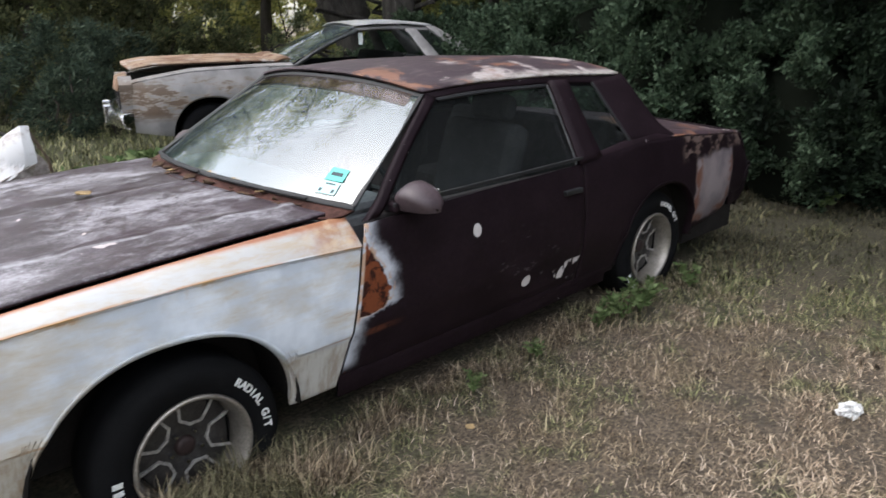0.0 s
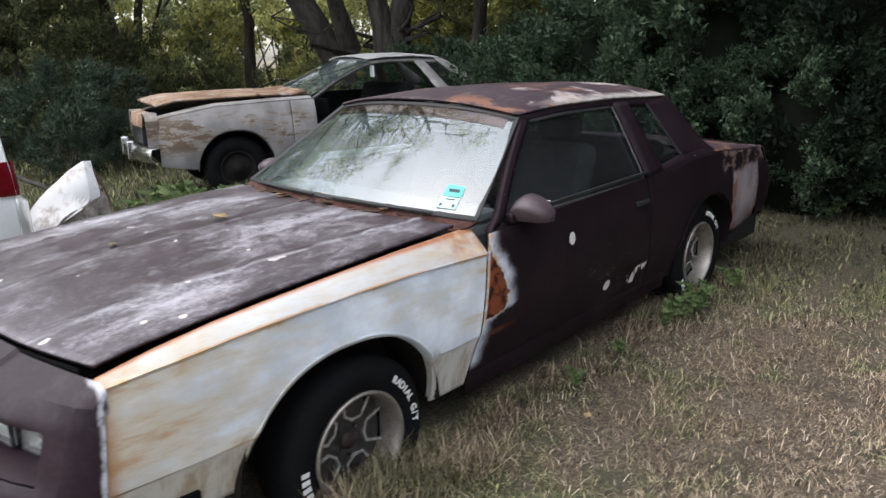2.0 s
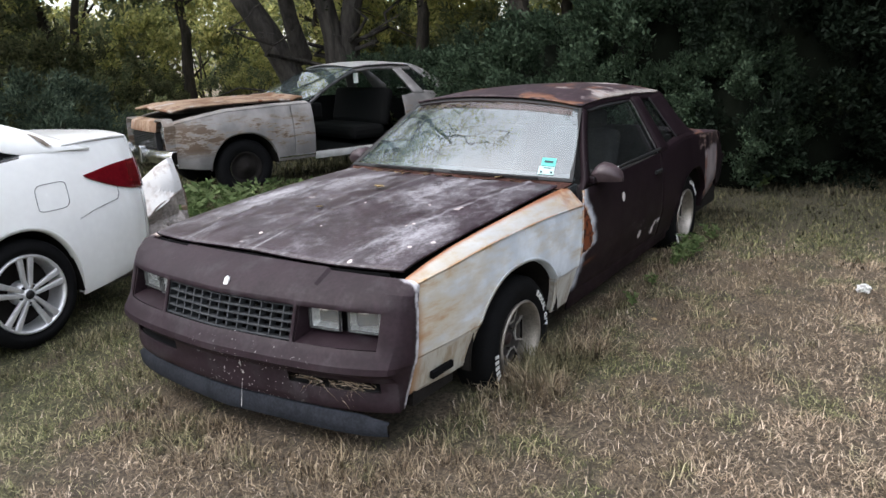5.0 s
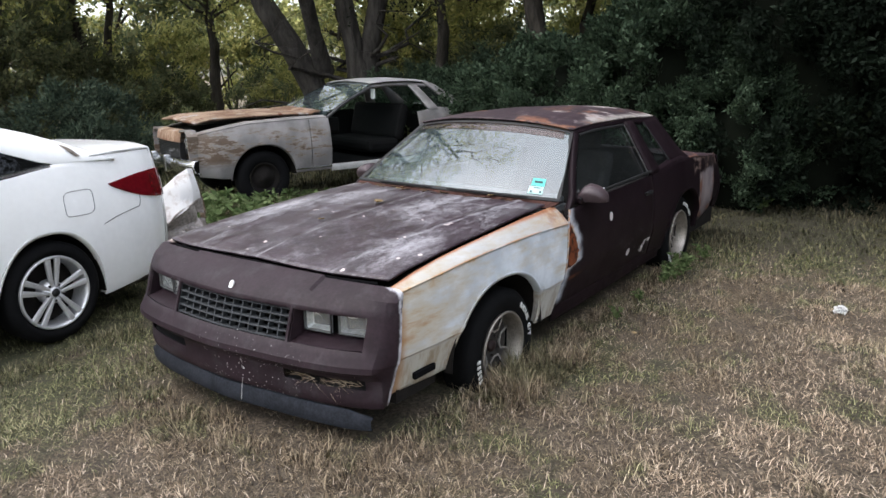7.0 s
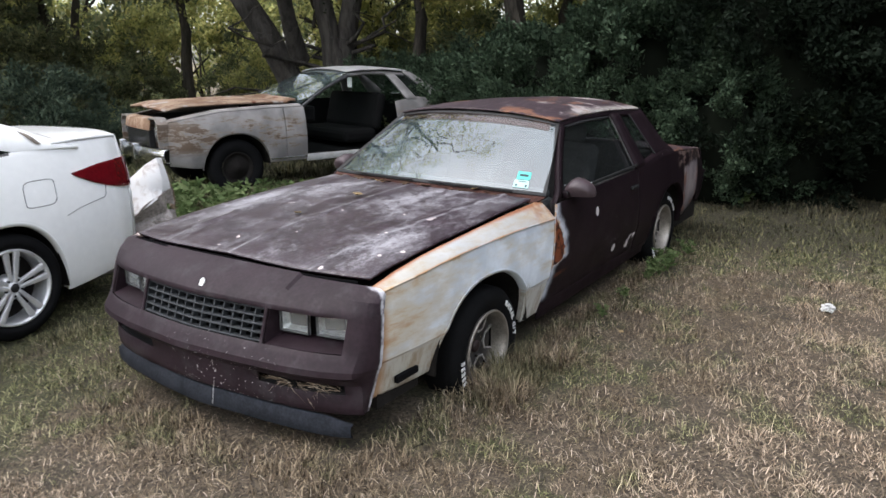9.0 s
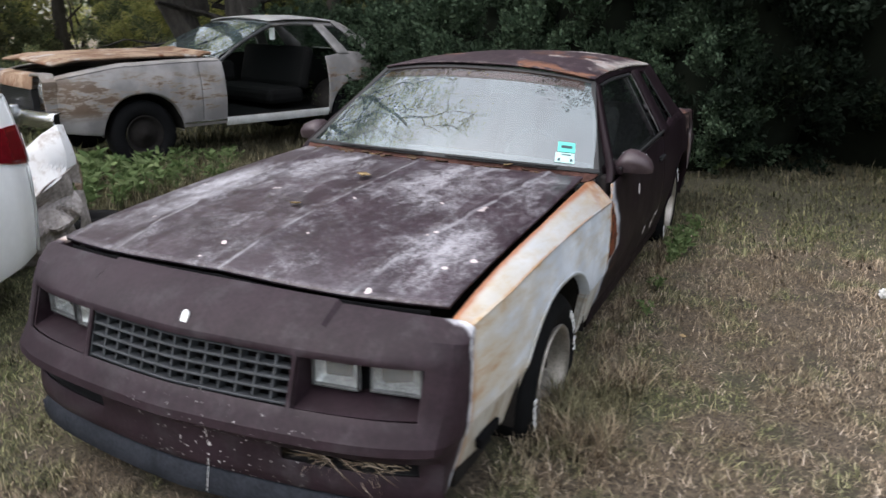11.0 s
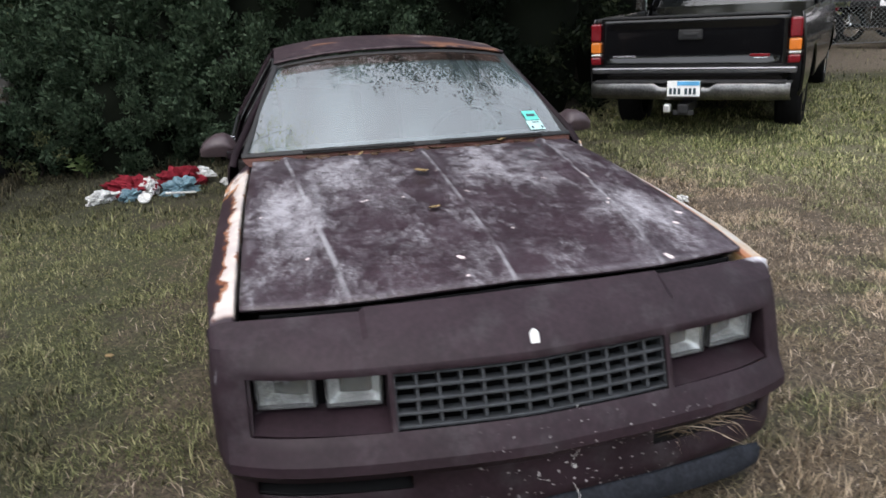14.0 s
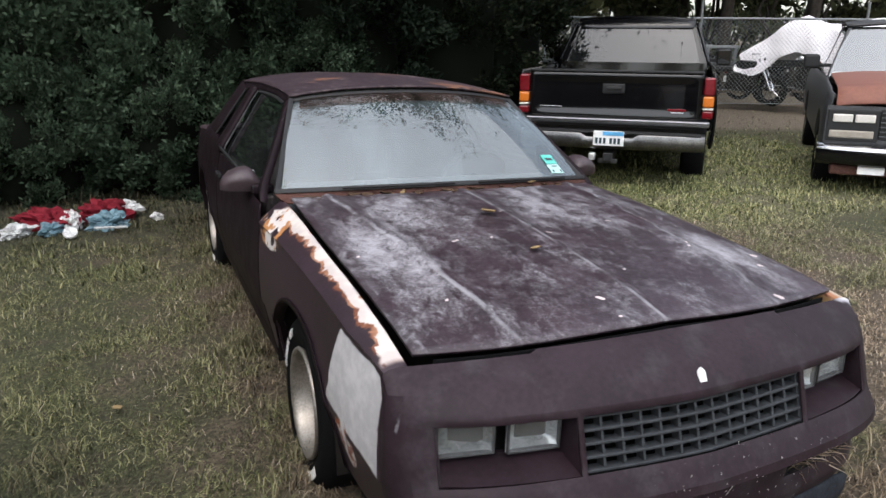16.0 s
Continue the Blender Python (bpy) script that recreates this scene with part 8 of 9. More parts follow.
def tube(pts, radii, seg=10, rough=0.08, r=rng):
    """A bark tube along points."""
    pts = np.asarray(pts, float)
    rows = []
    for k, p in enumerate(pts):
        d = pts[min(k + 1, len(pts) - 1)] - pts[max(k - 1, 0)]
        q = Vector(d).to_track_quat("Z", "Y").to_matrix()
        rows.append([p + np.array(q @ Vector((math.cos(a), math.sin(a), 0))) * radii[k] * (1 + rough * math.sin(3 * a + k * 0.7) + rough * 0.5 * math.sin(7 * a + k)) for a in np.linspace(0, 2 * math.pi, seg + 1)])
    return rows


def rows_mesh(groups, name, material):
    V, F = [], []
    for rows in groups:
        o, m = len(V), len(rows[0])
        for row in rows:
            V.extend(row)
        F += [(o + i * m + j, o + i * m + j + 1, o + (i + 1) * m + j + 1, o + (i + 1) * m + j) for i in range(len(rows) - 1) for j in range(m - 1)]
    return mesh_of(name, V, F, material)


def grow(base, top, r0, r1, n, bend, r):
    base, top = np.array(base, float), np.array(top, float)
    pts = [base + (top - base) * u + np.r_[r.normal(size=2) * bend * math.sin(u * math.pi), 0] for u in np.linspace(0, 1, n)]
    return pts, list(np.linspace(r0, r1, n))


def tree(name, label, at, stems, crown, leaves, leaf, material, seed, group, bark_mat, limbs=14):
    """stems: (foot, head, radius at foot) in the tree's frame; crown: (z from, z to, radius)."""
    r = np.random.default_rng(seed)
    ob = thing(name, label, "tree", group, at)
    trunks, tips = [], []
    for foot, head, r0 in stems:
        limb_rows = []
        pts, radii = grow(foot, head, r0, r0 * 0.3, 12, r0 * 0.35, r)
        radii[0] *= 1.35
        trunks.append(tube(pts, radii, 12, 0.07, r))
        for k in range(limbs // len(stems)):
            u = r.uniform(0.45, 1.0)
            p = pts[int(u * 11)]
            a, reach = r.uniform(0, 2 * math.pi), crown[2] * r.uniform(0.45, 1.0) * (1.15 - 0.5 * u)
            tip = p + np.array((math.cos(a) * reach, math.sin(a) * reach, r.uniform(0.2, 1.6)))
            lp, lr = grow(p, tip, r0 * 0.36 * (1.1 - 0.6 * u), 0.012, 7, 0.16, r)
            limb_rows.append(tube(lp, lr, 6, 0.05, r))
            tips += lp[3:]
            for j in range(3):
                q = lp[r.integers(3, 7)]
                b = r.uniform(0, 2 * math.pi)
                tp = q + np.array((math.cos(b), math.sin(b), r.uniform(-0.5, 0.7))) * r.uniform(0.5, 1.1)
                sp, sr = grow(q, tp, 0.016, 0.005, 4, 0.05, r)
                limb_rows.append(tube(sp, sr, 4, 0.0, r))
                tips += sp[1:]
        attach("trunk", rows_mesh([trunks[-1]], "trunk", bark_mat), ob)
        if limb_rows:
            attach("branchwork", rows_mesh(limb_rows, "branchwork", bark_mat), ob)
    tips = np.array([t for t in tips if crown[0] - 0.6 < t[2]] or tips)
    n_cl = leaves // 16
    C = tips[r.integers(0, len(tips), n_cl)] + r.normal(size=(n_cl, 3)) * np.array((0.45, 0.45, 0.35))
    C = np.repeat(C, 16, 0) + r.normal(size=(n_cl * 16, 3)) * 0.16
    D = r.normal(size=(len(C), 3)) + np.array((0, 0, -0.35))
    attach("crown", raw_mesh("crown", leaf_points(C, D, *leaf, r), 4, LEAF_F, material), ob)
    return ob


# the three big trunks behind the wreck
tree("leaning_tree", "big grey-barked tree with a leaning trunk", (7.95, 7.45, 0), [((0, 0, -0.1), (-2.9, 2.7, 8.0), 0.28), ((-0.35, 0.3, 1.6), (-4.6, -1.8, 9.4), 0.15), ((-1.5, 1.4, 4.0), (-4.7, -0.4, 7.2), 0.12)], (3.2, 9, 4.4), 26000, (0.10, 0.05), M_LEAF, 21, "woodland trees", M_BARK, 60)
tree("forked_tree", "big forked tree with grey bark", (7.95, 6.98, 0), [((0, 0, -0.1), (0.1, 0.25, 1.75), 0.31), ((0.02, 0.12, 1.4), (-0.9, 1.0, 8.2), 0.20), ((0.08, 0.1, 1.4), (1.1, -0.9, 8.6), 0.21)], (3.4, 9.5, 3.0), 9000, (0.10, 0.05), M_LEAF, 22, "woodland trees", M_BARK, 28)
far_kinds = [
    tree("woodland_tree", "tall slim woodland tree with yellow-green leaves", (8.9, 5.9, 0), [((0, 0, -0.1), (0.3, 0.2, 6.6), 0.16)], (1.2, 7, 2.2), 10000, (0.13, 0.065), M_LEAF, 31, "woodland trees", M_BARK_DARK, 24),
    tree("woodland_tree", "tall slim woodland tree with yellow-green leaves", (11.5, 10.5, 0), [((0, 0, -0.1), (-0.5, 0.3, 7.0), 0.19), ((0.05, 0, 0.5), (0.9, -0.5, 6), 0.11)], (0.9, 7, 2.6), 12000, (0.14, 0.07), M_LEAF, 32, "woodland trees", M_BARK_DARK, 26),
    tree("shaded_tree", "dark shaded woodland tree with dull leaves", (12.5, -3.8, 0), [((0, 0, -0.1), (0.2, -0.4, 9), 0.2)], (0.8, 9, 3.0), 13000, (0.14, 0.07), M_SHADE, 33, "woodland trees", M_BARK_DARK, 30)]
# crowns stay above view, mirrored in the windshield; added to shade hedge and lawn
canopy = None
for x, y, seed in ((9.0, -1.9, 41), (9.1, 1.6, 42)):
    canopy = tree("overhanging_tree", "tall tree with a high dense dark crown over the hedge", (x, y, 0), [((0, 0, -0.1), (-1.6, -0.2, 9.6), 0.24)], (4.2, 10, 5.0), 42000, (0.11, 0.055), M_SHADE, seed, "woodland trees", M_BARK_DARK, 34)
for x, y, turn in ((7.6, -3.9, 40), (7.9, -0.3, 200), (8.4, 3.4, 310), (10.2, -4.6, 120)):
    copy_thing(canopy, pose(x + 0.5, y, 0, 0, 0, turn)).scale = (0.85, 0.85, 0.85)
r = np.random.default_rng(5)
# (-11.5, -12.5) to (5, -19): unseen trees, added to block low sky light
wood = [
        (7.5, -3.0, 2), (7.9, -1.3, 2), (8.9, -3.0, 2), (9.0, -5.2, 2), (9.0, 12.5, 0), (6.0, 13.5, 1), (3.2, 13.0, 0), (0.6, 14.5, 1), (12.5, 7.6, 0), (16.5, 10.0, 0),
        (15.5, 5.5, 1), (20.0, 7.0, 1), (-8.5, 24.0, 1), (11.5, 1.5, 0), (12.0, 3.6, 0), (13.5, -3.0, 2), (15.0, 1.5, 1), (16.5, -4.5, 2), (15.5, -8.0, 2), (17.5, -11.5, 2),
        (15.5, -15.0, 2), (13.5, -19.0, 2), (19.5, -7.5, 2), (20.5, -14.0, 2), (18.0, -19.5, 2), (11.0, -22.5, 2), (8.0, -24.0, 2), (19.0, 3.0, 0), (26.0, 9.0, 0), (25.0, 1.0, 0),
        (24.5, -9.0, 2), (24.0, -18.0, 2), (16.0, -26.0, 2), (-11.5, -12.5, 2), (-14, -9.5, 2), (-15.5, -6, 0), (-16.5, -2, 0), (-17, 2.5, 0), (-16, 7, 0), (-14, 11, 1),
        (-11, 14.5, 0), (-8, 17, 1), (-1, -18, 2), (-7, -18, 2), (5, -19, 2), (21, -11, 2), (19, -17, 2), (22.5, -21, 2), (15.5, -22.5, 2), (12.5, -26, 2),
        (26, -14, 2), (18, -24, 2), (13, -16.5, 2), (16.5, -9.5, 2), (20, -4, 2)]
for x, y, k in wood:
    sc = r.uniform(0.85, 1.2) * (1.2 if math.hypot(x, y) > 22 else 1)
    c = copy_thing(far_kinds[k], pose(x + r.normal() * 0.4, y + r.normal() * 0.4, 0.0, 0, 0, r.uniform(0, 360)))
    c.scale = (sc, sc, sc)

# shrubs under the trees
BRUSH = "loose green understorey shrub among the trees"
shrubs = [bush("shrub", BRUSH, 1.5, 0.95, 420, 10, (0.09, 0.035), M_LEAF_DARK, 50 + k, "shrubs at the wood's edge", at, False) for k, at in enumerate(((5.2, 11.2, 0), (8.6, 10.4, 0)))]
low_kind = bush("shrub", BRUSH, 0.8, 0.8, 300, 10, (0.07, 0.03), M_LEAF_DARK, 61, "shrubs at the wood's edge", (4.4, 7.9, 0), False)
M_JUNIPER = leaf_material("blue_green_fronds", (0.018, 0.029, 0.02), (0.038, 0.057, 0.04), (0.072, 0.097, 0.068), (0.105, 0.13, 0.092), gloss=0.7, glow=0.25)
feather = bush("feathery_bush", "blue-green feathery evergreen bush at the wood's edge", 1.30, 0.80, 440, 18, (0.13, 0.020), M_JUNIPER, 66, "shrubs at the wood's edge", (2.9, 8.8, 0), False)
for x, y, sc in ((3.9, 9.6, 0.9), (3.4, 8.2, 0.6), (4.6, 8.6, 0.55)):
    c = copy_thing(feather, pose(x, y, 0, 0, 0, r.uniform(0, 360)))
    c.scale = (sc, sc, sc)
more = [(-0.6, 10.8, 1, 1.0), (10.4, 6.6, 0, 1.2), (12.0, 9.0, 1, 1.5), (11.0, 12.8, 2, 1.2), (-2.5, 12.0, 0, 1.4), (3.0, 14.8, 1, 1.6),
        (0.0, 15.5, 0, 1.7), (6.0, 15.6, 2, 1.4), (14.0, 10.6, 0, 1.8), (15.0, 15.0, 1, 2.0), (9.5, 18.5, 0, 2.0), (4.5, 19.5, 1, 2.0), (-1.5, 20.5, 0, 2.2), (18.5, 9.0, 1, 2.0), (9.0, 4.7, 1, 1.3), (12.0, 5.6, 0, 1.7), (17.5, 19.5, 0, 2.4), (12.0, 23.5, 1, 2.4), (6.5, 25.0, 0, 2.4),
        (19.0, -10.0, 0, 2.2), (17.0, -16.5, 1, 2.2), (15.5, -5.5, 1, 2.0), (18.5, -3.0, 0, 2.2), (13.0, -21.5, 0, 2.2)]
for k in range(20):
    a, d = radians(-58 + k * 7.6), 27 + (k * 5) % 9
    more.append((d * math.cos(a), d * math.sin(a), 2 if a > 0.35 else k % 2, (2.7 if a > 0.35 else 4.0) + (k % 3) * 0.5))
# its sunlit look comes from the lighter leaf colour
shrubs.append(bush("shrub", "sunlit yellow-green understorey shrub", 1.5, 0.95, 420, 10, (0.09, 0.035), M_LEAF, 57, "shrubs at the wood's edge", (7.2, 13.2, 0), False))
more += [(7.0, 12.2, 1, 1.1), (9.6, 11.2, 2, 1.0), (5.0, 13.4, 0, 1.2), (11.8, 9.6, 2, 1.3), (13.2, 11.4, 1, 1.7), (8.2, 14.6, 2, 1.7), (3.0, 14.2, 1, 1.5), (10.8, 14.2, 2, 1.9), (1.4, 15.4, 2, 1.7), (-0.4, 13.4, 2, 1.5),
         (12.2, 6.8, 0, 1.5), (11.2, 4.6, 2, 1.1), (11.0, 2.6, 1, 1.1), (13.6, 4.0, 2, 1.7), (14.0, 8.4, 2, 2.0), (6.0, 17.6, 2, 2.3), (12.4, 17.0, 2, 2.5), (16.6, 12.6, 2, 2.6), (16.0, 3.4, 2, 2.2), (3.4, 18.6, 2, 2.4)]
more += [(11.3, 7.9, 2, 1.8), (12.9, 9.2, 2, 2.2), (10.6, 8.6, 2, 1.2)]
more += [(5.6, 17.2, 0, 3.6), (8.4, 17.6, 1, 3.8), (3.4, 18.4, 0, 3.9), (1.0, 18.0, 1, 3.8)]
# duller leaf copy: the shade inside the wood is put into the colour
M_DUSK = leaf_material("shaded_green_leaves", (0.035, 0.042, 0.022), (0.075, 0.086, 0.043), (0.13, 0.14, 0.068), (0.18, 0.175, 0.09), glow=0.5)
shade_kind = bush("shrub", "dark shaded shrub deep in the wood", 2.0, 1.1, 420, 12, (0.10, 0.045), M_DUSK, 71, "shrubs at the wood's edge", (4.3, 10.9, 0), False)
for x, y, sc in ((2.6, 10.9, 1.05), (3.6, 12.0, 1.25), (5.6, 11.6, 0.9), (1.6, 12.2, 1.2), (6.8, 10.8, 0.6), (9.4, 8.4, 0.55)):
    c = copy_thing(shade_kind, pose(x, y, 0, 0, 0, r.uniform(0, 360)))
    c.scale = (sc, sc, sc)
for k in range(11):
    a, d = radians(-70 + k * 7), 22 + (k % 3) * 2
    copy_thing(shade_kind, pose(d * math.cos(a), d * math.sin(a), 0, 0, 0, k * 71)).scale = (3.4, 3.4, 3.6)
for x, y, k, sc in more:
    c = copy_thing(shrubs[k], pose(x, y, 0, 0, 0, r.uniform(0, 360)))
    c.scale = (sc, sc, sc)
for x, y, sc in ((4.9, 7.3, 0.9), (5.9, 6.6, 1.0), (6.6, 4.4, 0.9), (6.2, 3.5, 0.8), (5.5, 3.15, 0.62), (7.4, 5.9, 1.0)):
    c = copy_thing(low_kind, pose(x, y, 0, 0, 0, r.uniform(0, 360)))
    c.scale = (sc, sc, sc)


# ---- grass ----
def grass_material(name, dull, straw, wet):
    """Blades: brown thatch, bleached straw on the open lawn, and green patches; hedge shade and sun by the trucks are
    tinted in.
    """
    g = Graph(name, 0.8)
    x, y = g.axis(0), g.axis(1)
    big, mid = g.noise(0.45, 4, 0.6), g.noise(3.5, 5, 0.65)
    ruff = g.mul(g.step(g.math("ABSOLUTE", y), 2.1, 1.1), g.step(x, -1.9, -1.0))
    open_lawn = g.add(g.add(g.mul(g.step(x, 1.8, -1.6), 0.10), g.mul(g.step(x, 2.4, 4.4), -0.34)), g.add(g.mul(g.step(y, -1.4, -2.6), 0.11), g.mul(ruff, -0.30)))
    dry = g.mix(g.step(g.add(open_lawn, g.add(g.mul(big, 0.4), g.mul(g.noise(1.7, 5, 0.7), 0.6))), 0.44, 0.62), g.ramp(g.island(), *dull), g.ramp(g.island(), *straw))
    litter = g.mul(g.step(g.noise(4.2, 6, 0.72, None, 0.5), 0.50, 0.62), 0.75)
    dry = g.mix(litter, dry, g.ramp(g.island(), *[tuple(c * 0.55 for c in w) for w in dull]))
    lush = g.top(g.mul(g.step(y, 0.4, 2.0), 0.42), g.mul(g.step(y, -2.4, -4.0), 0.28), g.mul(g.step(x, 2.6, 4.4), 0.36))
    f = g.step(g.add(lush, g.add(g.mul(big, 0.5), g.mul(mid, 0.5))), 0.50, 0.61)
    # painted light: blades darkened as hedge shade, lightened as sunny lawn by the trucks
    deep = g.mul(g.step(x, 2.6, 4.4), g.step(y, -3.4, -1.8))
    sunny_lawn = g.mul(g.step(y, -2.2, -3.6), g.step(x, 7.5, 5.5), g.step(x, 1.8, 2.8))
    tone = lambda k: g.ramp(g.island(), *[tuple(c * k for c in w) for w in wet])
    green = g.mix(sunny_lawn, g.mix(deep, tone(1.25), tone(0.5)), tone(2.0))
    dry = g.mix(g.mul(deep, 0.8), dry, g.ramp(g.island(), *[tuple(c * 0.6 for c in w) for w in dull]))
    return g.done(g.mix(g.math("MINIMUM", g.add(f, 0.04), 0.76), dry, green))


DULL = ((0.036, 0.025, 0.016), (0.105, 0.075, 0.048), (0.185, 0.137, 0.09), (0.38, 0.30, 0.205))
STRAW = ((0.056, 0.040, 0.027), (0.17, 0.122, 0.083), (0.35, 0.258, 0.178), (0.68, 0.55, 0.42))
GREEN = ((0.009, 0.013, 0.004), (0.036, 0.050, 0.015), (0.095, 0.115, 0.037), (0.27, 0.265, 0.13))
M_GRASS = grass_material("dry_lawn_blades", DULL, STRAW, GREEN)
M_TALL = grass_material("tall_dry_stems", DULL, ((0.06, 0.045, 0.028), (0.14, 0.11, 0.07), (0.24, 0.195, 0.13), (0.40, 0.34, 0.24)), ((0.02, 0.020, 0.010), (0.055, 0.054, 0.024), (0.10, 0.098, 0.048), (0.19, 0.165, 0.095)))


def blades(xy, length, lean, width, r):
    """Bent blades of two joints, five points each."""
    n = len(xy)
    z0 = ground_height(xy[:, 0], xy[:, 1])
    p0 = np.column_stack([xy, z0 - 0.004])
    a = r.uniform(0, 2 * math.pi, n)
    way = np.column_stack([np.cos(a), np.sin(a), np.zeros(n)])
    side = np.column_stack([-np.sin(a), np.cos(a), np.zeros(n)])
    L = length * r.uniform(0.5, 1.4, (n, 1))
    ln = np.clip(lean * r.uniform(0.4, 1.5, (n, 1)), 0, 1.53)
    mid = p0 + L * 0.55 * (way * np.sin(ln * 0.7) + np.array((0, 0, 1)) * np.cos(ln * 0.7))
    tip = mid + L * 0.45 * (way * np.sin(ln * 1.35) + np.array((0, 0, 1)) * np.cos(ln * 1.35))
    tip[:, 2] = np.maximum(tip[:, 2], z0 + 0.003)
    W = width * r.uniform(0.6, 1.3, (n, 1)) / 2
    V = np.stack([p0 - side * W, p0 + side * W, mid + side * W * 0.8, mid - side * W * 0.8, tip], 1)
    return V.reshape(-1, 3)


def lawn(name, label, n, x0, x1, y0, y1, length, lean, width, material, seed, keep=None, clumpy=True):
    r = np.random.default_rng(seed)
    xy = np.column_stack([r.uniform(x0, x1, n), r.uniform(y0, y1, n)])
    if keep is not None:
        xy = xy[keep(xy[:, 0], xy[:, 1], r)]
    tuft = np.array([noise.noise((x * 3.1, y * 3.1, 2.0)) + 0.6 * noise.noise((x * 9.0, y * 9.0, 5.0)) for x, y in xy]) if clumpy else np.zeros(len(xy))
    hold = r.uniform(size=len(xy)) < 0.72 + 0.7 * tuft
    xy, tuft = xy[hold], tuft[hold]
    V = blades(xy, length * (1 + 0.9 * np.clip(tuft, -0.5, 0.8))[:, None], lean, width, r)
    me = raw_mesh(name, V, 5, [(0, 1, 2), (0, 2, 3), (3, 2, 4)], material)
    return tagged(new(name, me), label, "grass", kind="stuff")


def off_cars(x, y, r):
    return ~((np.abs(x - 1.4) < 2.35) & (np.abs(y) < 0.72))


GRASS = "short dry mown grass with green patches"
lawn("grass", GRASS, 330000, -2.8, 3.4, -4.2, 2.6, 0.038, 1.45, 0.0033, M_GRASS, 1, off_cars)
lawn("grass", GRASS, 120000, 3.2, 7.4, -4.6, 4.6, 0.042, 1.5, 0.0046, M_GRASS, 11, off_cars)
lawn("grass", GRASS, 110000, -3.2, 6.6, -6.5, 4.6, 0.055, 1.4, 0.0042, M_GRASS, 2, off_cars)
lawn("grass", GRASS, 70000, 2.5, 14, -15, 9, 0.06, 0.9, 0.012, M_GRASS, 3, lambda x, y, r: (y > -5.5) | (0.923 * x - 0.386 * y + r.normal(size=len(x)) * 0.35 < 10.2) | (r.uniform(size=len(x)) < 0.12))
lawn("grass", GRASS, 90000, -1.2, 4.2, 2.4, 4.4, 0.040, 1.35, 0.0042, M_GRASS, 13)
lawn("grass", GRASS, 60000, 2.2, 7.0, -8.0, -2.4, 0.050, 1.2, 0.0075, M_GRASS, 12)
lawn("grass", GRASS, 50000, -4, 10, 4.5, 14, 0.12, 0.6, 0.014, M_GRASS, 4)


def by_coupe(x, y, r):
    """Uncut grass along the coupe's sills, bumpers and wheels."""
    dx, dy = np.maximum(np.maximum(-1.22 - x, x - 4.05), 0), np.maximum(np.abs(y) - 0.84, 0)
    d = np.hypot(dx, dy)
    inside = (np.abs(y) < 0.80) & (x > -1.12) & (x < 3.95)
    return (r.uniform(size=len(x)) < np.exp(-(d / np.where(y < 0, 0.24, 0.15)) ** 2)) & ~inside


TALL = "uncut dry and green grass tufts along the cars"
lawn("tall_grass", TALL, 90000, -1.8, 4.5, -1.5, 1.4, 0.070, 0.85, 0.005, M_TALL, 5, by_coupe)
lawn("tall_grass", TALL, 5500, -0.45, 0.55, -1.15, -0.80, 0.12, 0.9, 0.0045, M_TALL, 6, lambda x, y, r: r.uniform(size=len(x)) < np.exp(-((x - 0.05) / 0.33) ** 2))
lawn("tall_grass", TALL, 9000, 5.1, 6.4, -3.2, 4.6, 0.10, 0.8, 0.007, M_TALL, 7)
lawn("tall_grass", TALL, 16000, 1.0, 5.6, 3.2, 4.5, 0.16, 0.6, 0.006, M_TALL, 8)
lawn("tall_grass", TALL, 7000, -2.0, 0.4, 1.2, 2.0, 0.065, 0.9, 0.005, M_TALL, 9, lambda x, y, r: np.abs(y - 1.72 - 0.12 * x) < 0.12)


def weed(at, H, R, n, seed):
    r = np.random.default_rng(seed)
    ob = thing("weed", "leafy green weed growing in the grass", "weed", "weeds by the cars", at)
    stems, C, D = [], [], []
    for k in range(max(3, n // 14)):
        a, l = r.uniform(0, 2 * math.pi), H * r.uniform(0.5, 1.1)
        tip = np.array((math.cos(a) * R * r.uniform(0.3, 1), math.sin(a) * R * r.uniform(0.3, 1), l))
        stems.append(tube([np.zeros(3), tip * np.array((0.4, 0.4, 0.6)), tip], [0.004, 0.003, 0.0015], 4, 0, r))
        for j in range(14):
            u = r.uniform(0.25, 1)
            C.append(tip * u), D.append((r.normal(), r.normal(), 0.4))
    for rows in stems:
        attach("stem", rows_mesh([rows], "stem", M_WEED), ob)
    attach("foliage", raw_mesh("foliage", leaf_points(np.array(C), np.array(D, float), 0.055, 0.022, r), 4, LEAF_F, M_WEED), ob)
    return ob


weed_kind = weed((2.42, -1.02, 0), 0.17, 0.13, 90, 71)
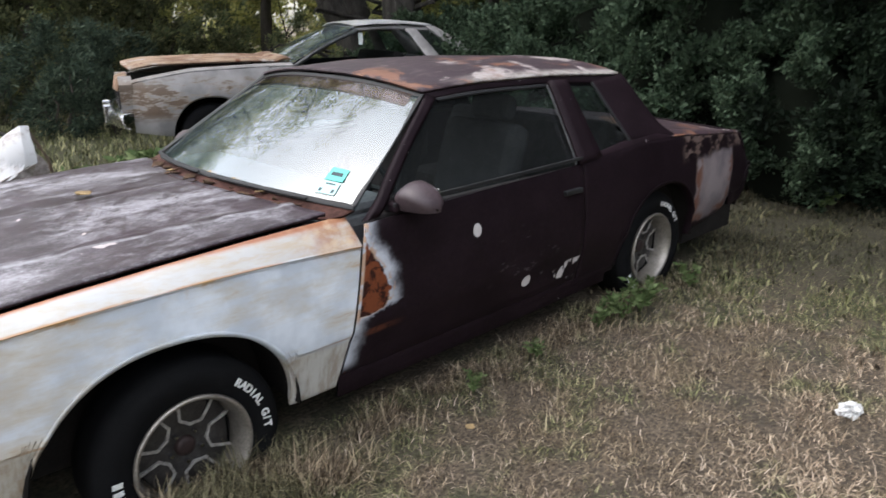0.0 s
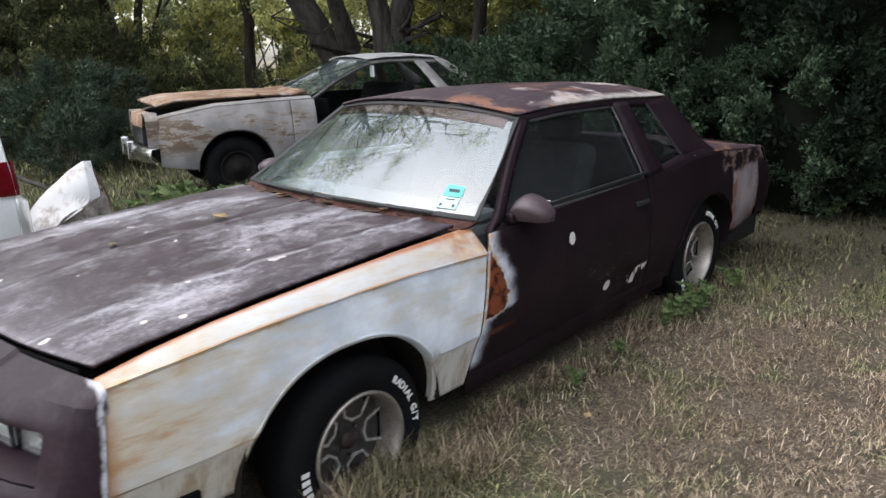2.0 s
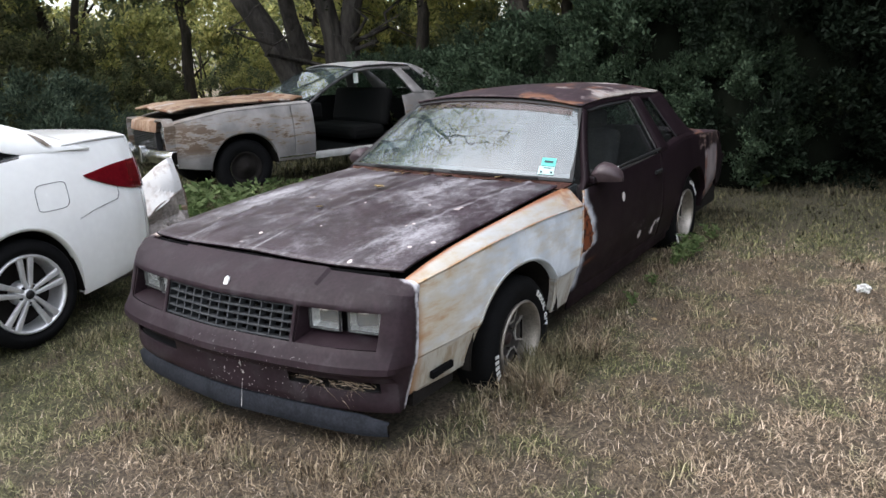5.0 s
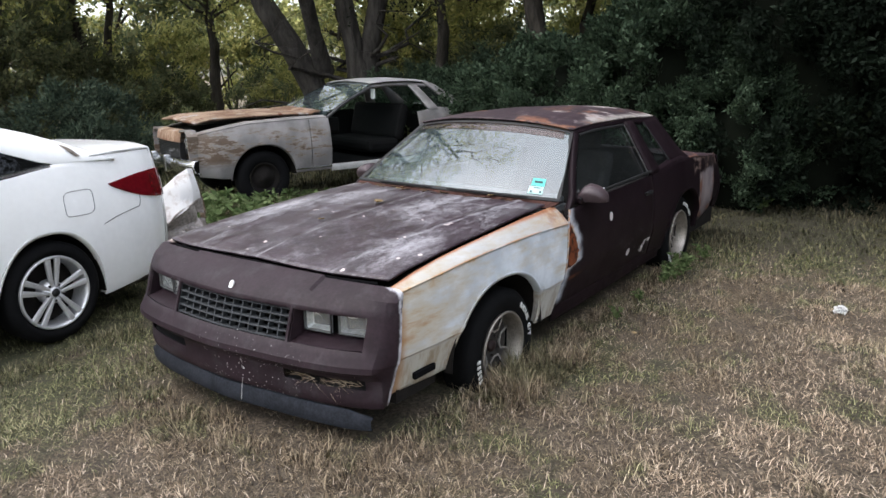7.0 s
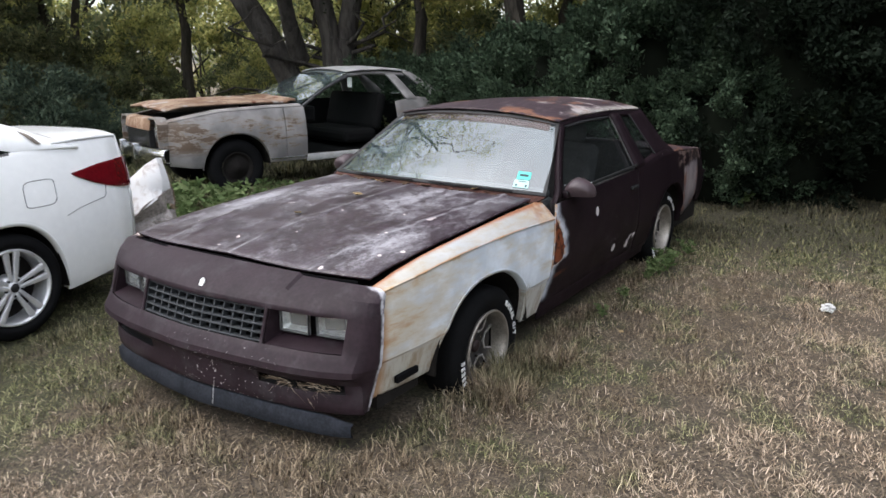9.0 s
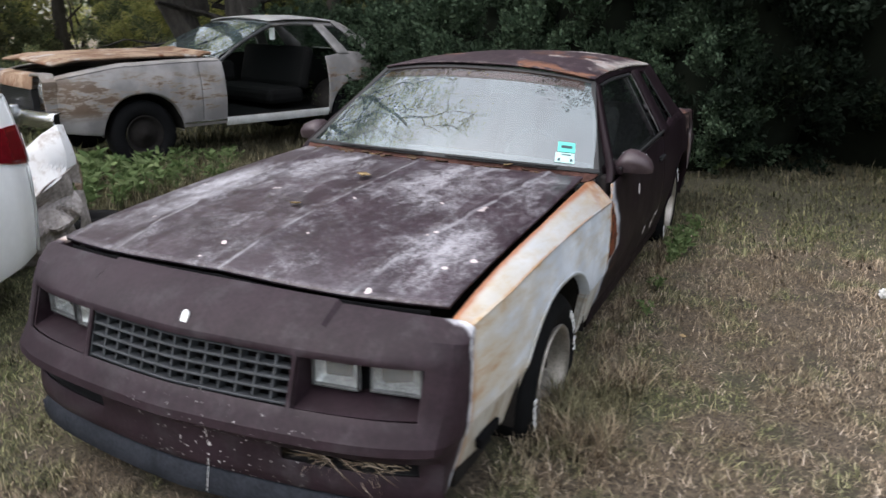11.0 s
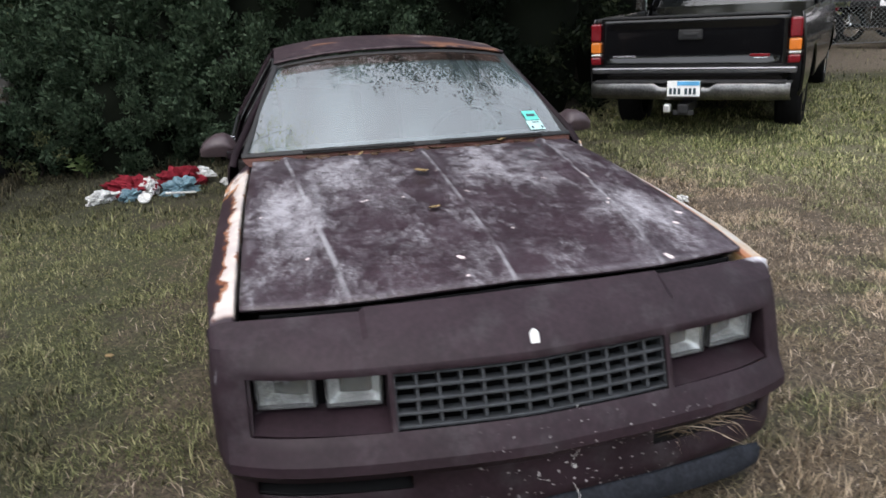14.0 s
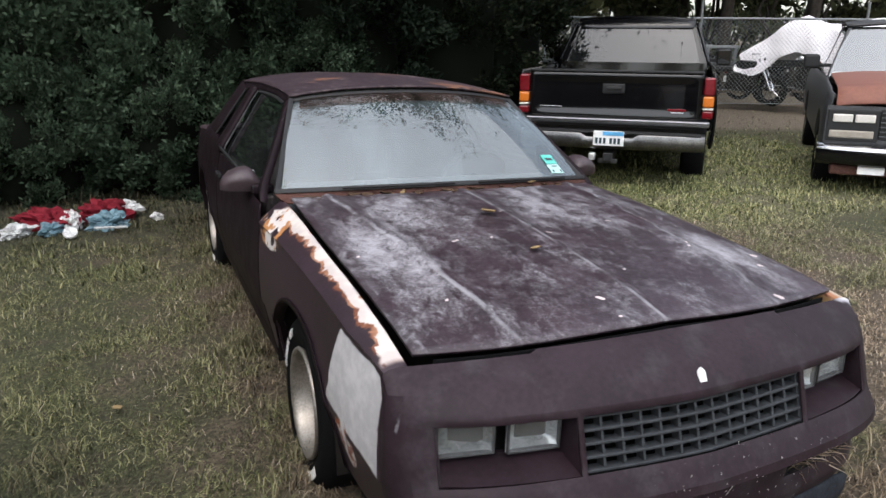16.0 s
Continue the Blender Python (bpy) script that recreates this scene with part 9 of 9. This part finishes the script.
for x, y, sc in ((2.55, -0.98, 0.8), (2.28, -1.0, 0.9), (2.1, -0.97, 0.7), (2.95, -1.02, 0.8), (1.5, 3.6, 2.0), (1.75, 3.75, 2.2), (2.05, 3.7, 1.9), (1.9, 4.0, 2.3), (2.25, 3.85, 1.8), (1.65, 3.35, 1.6), (2.3, 3.4, 1.4), (2.7, 3.55, 1.4), (1.3, 3.4, 1.6), (3.2, 3.6, 1.5),
                 (1.15, -1.0, 0.5), (1.6, -0.98, 0.55), (5.3, -0.9, 1.3), (5.15, 0.2, 1.2), (5.2, 2.6, 1.4), (1.45, 4.5, 1.4), (1.2, 4.9, 1.3), (0.9, 4.4, 1.2), (2.2, 4.4, 1.8), (2.5, 4.0, 1.7), (2.9, 4.1, 1.6), (3.2, 4.0, 1.4), (2.4, 3.6, 1.6), (2.0, 3.4, 1.7), (3.5, 3.7, 1.3), (2.75, 3.3, 1.3)):
    c = copy_thing(weed_kind, pose(x, y, 0, 0, 0, r.uniform(0, 360)))
    c.scale = (sc, sc, sc)


def straw(name, label, n, box_, length, width, seed):
    """Loose bleached strands lying flat on the mown grass."""
    r = np.random.default_rng(seed)
    xy = np.column_stack([r.uniform(box_[0], box_[1], n), r.uniform(box_[2], box_[3], n)])
    thick = np.array([noise.noise((x * 1.3, y * 1.3, 8.0)) for x, y in xy])
    xy = xy[off_cars(xy[:, 0], xy[:, 1], r) & (r.uniform(size=n) < (0.55 + 0.9 * thick) * np.interp(xy[:, 1], [0.6, 1.6], [1.0, 0.3]))]
    V = blades(xy, np.full((len(xy), 1), length), 1.52, width, r)
    V[:, 2] += np.repeat(r.uniform(0.008, 0.03, len(xy)), 5)
    me = raw_mesh(name, V, 5, [(0, 1, 2), (0, 2, 3), (3, 2, 4)], M_STRAND)
    return tagged(new(name, me), label, "straw", kind="stuff")


g = Graph("bleached_straw", 0.75)
M_STRAND = g.done(g.ramp(g.island(), (0.09, 0.066, 0.044), (0.20, 0.15, 0.105), (0.34, 0.265, 0.195), (0.55, 0.455, 0.36)))
straw("loose_straw", "bleached mown straw strands lying on the grass", 52000, (-3.0, 3.4, -4.2, 3.0), 0.046, 0.0028, 14)
# dry grass caught in the bumper's lower slot
r = np.random.default_rng(15)
n_ = 70
yy_ = r.uniform(-0.72, -0.42, n_)
foot = np.column_stack([[nose_plan(y, 1.14) for y in yy_], yy_, r.uniform(0.27, 0.30, n_)])
tip = foot + np.column_stack([r.uniform(-0.07, -0.02, n_), r.normal(size=n_) * 0.07, r.normal(size=n_) * 0.035])
mid_ = (foot + tip) / 2 + np.column_stack([np.full(n_, -0.01), np.zeros(n_), r.uniform(0.0, 0.03, n_)])
up_ = np.array((0, 0, 0.0016))
V = np.stack([foot - up_, foot + up_, mid_ + up_, mid_ - up_, tip], 1).reshape(-1, 3)
tuft = tagged(new("caught_grass", raw_mesh("caught_grass", V, 5, [(0, 1, 2), (0, 2, 3), (3, 2, 4)], M_STRAND)), "dry grass caught in the bumper slot", "grass", kind="stuff")
tuft.matrix_world = pose(0, 0.018, 0, 1.35, 0, 0)


# dead branches lying at the wood's edge
def dead_branch(at, turn, length, seed):
    r_ = np.random.default_rng(seed)
    ob = thing("dead_branch", "bare dead branch lying among the weeds", "branch", "dead branches", at, turn)
    pts, radii = grow((0, 0, 0.03), (length, 0.2, 0.55 * length * 0.5), 0.035, 0.012, 8, 0.07, r_)
    attach("stem", rows_mesh([tube(pts, radii, 7, 0.08, r_)], "stem", M_BARK), ob)
    for k in (3, 4, 5, 6):
        tip_ = pts[k] + np.array((r_.uniform(0.1, 0.5), r_.normal() * 0.35, r_.uniform(0.0, 0.4)))
        p2, r2 = grow(pts[k], tip_, 0.012, 0.004, 5, 0.04, r_)
        attach("twig", rows_mesh([tube(p2, r2, 5, 0.05, r_)], "twig", M_BARK), ob)
    return ob


for k, (x, y, turn, length) in enumerate(((1.5, 6.6, 150, 1.5), (2.0, 7.2, 100, 1.2), (0.8, 7.0, 60, 1.6), (5.6, 8.0, 20, 1.6), (6.6, 8.6, 170, 1.8), (0.2, 8.4, 20, 1.4))):
    dead_branch((x, y, 0), turn, length, 90 + k)
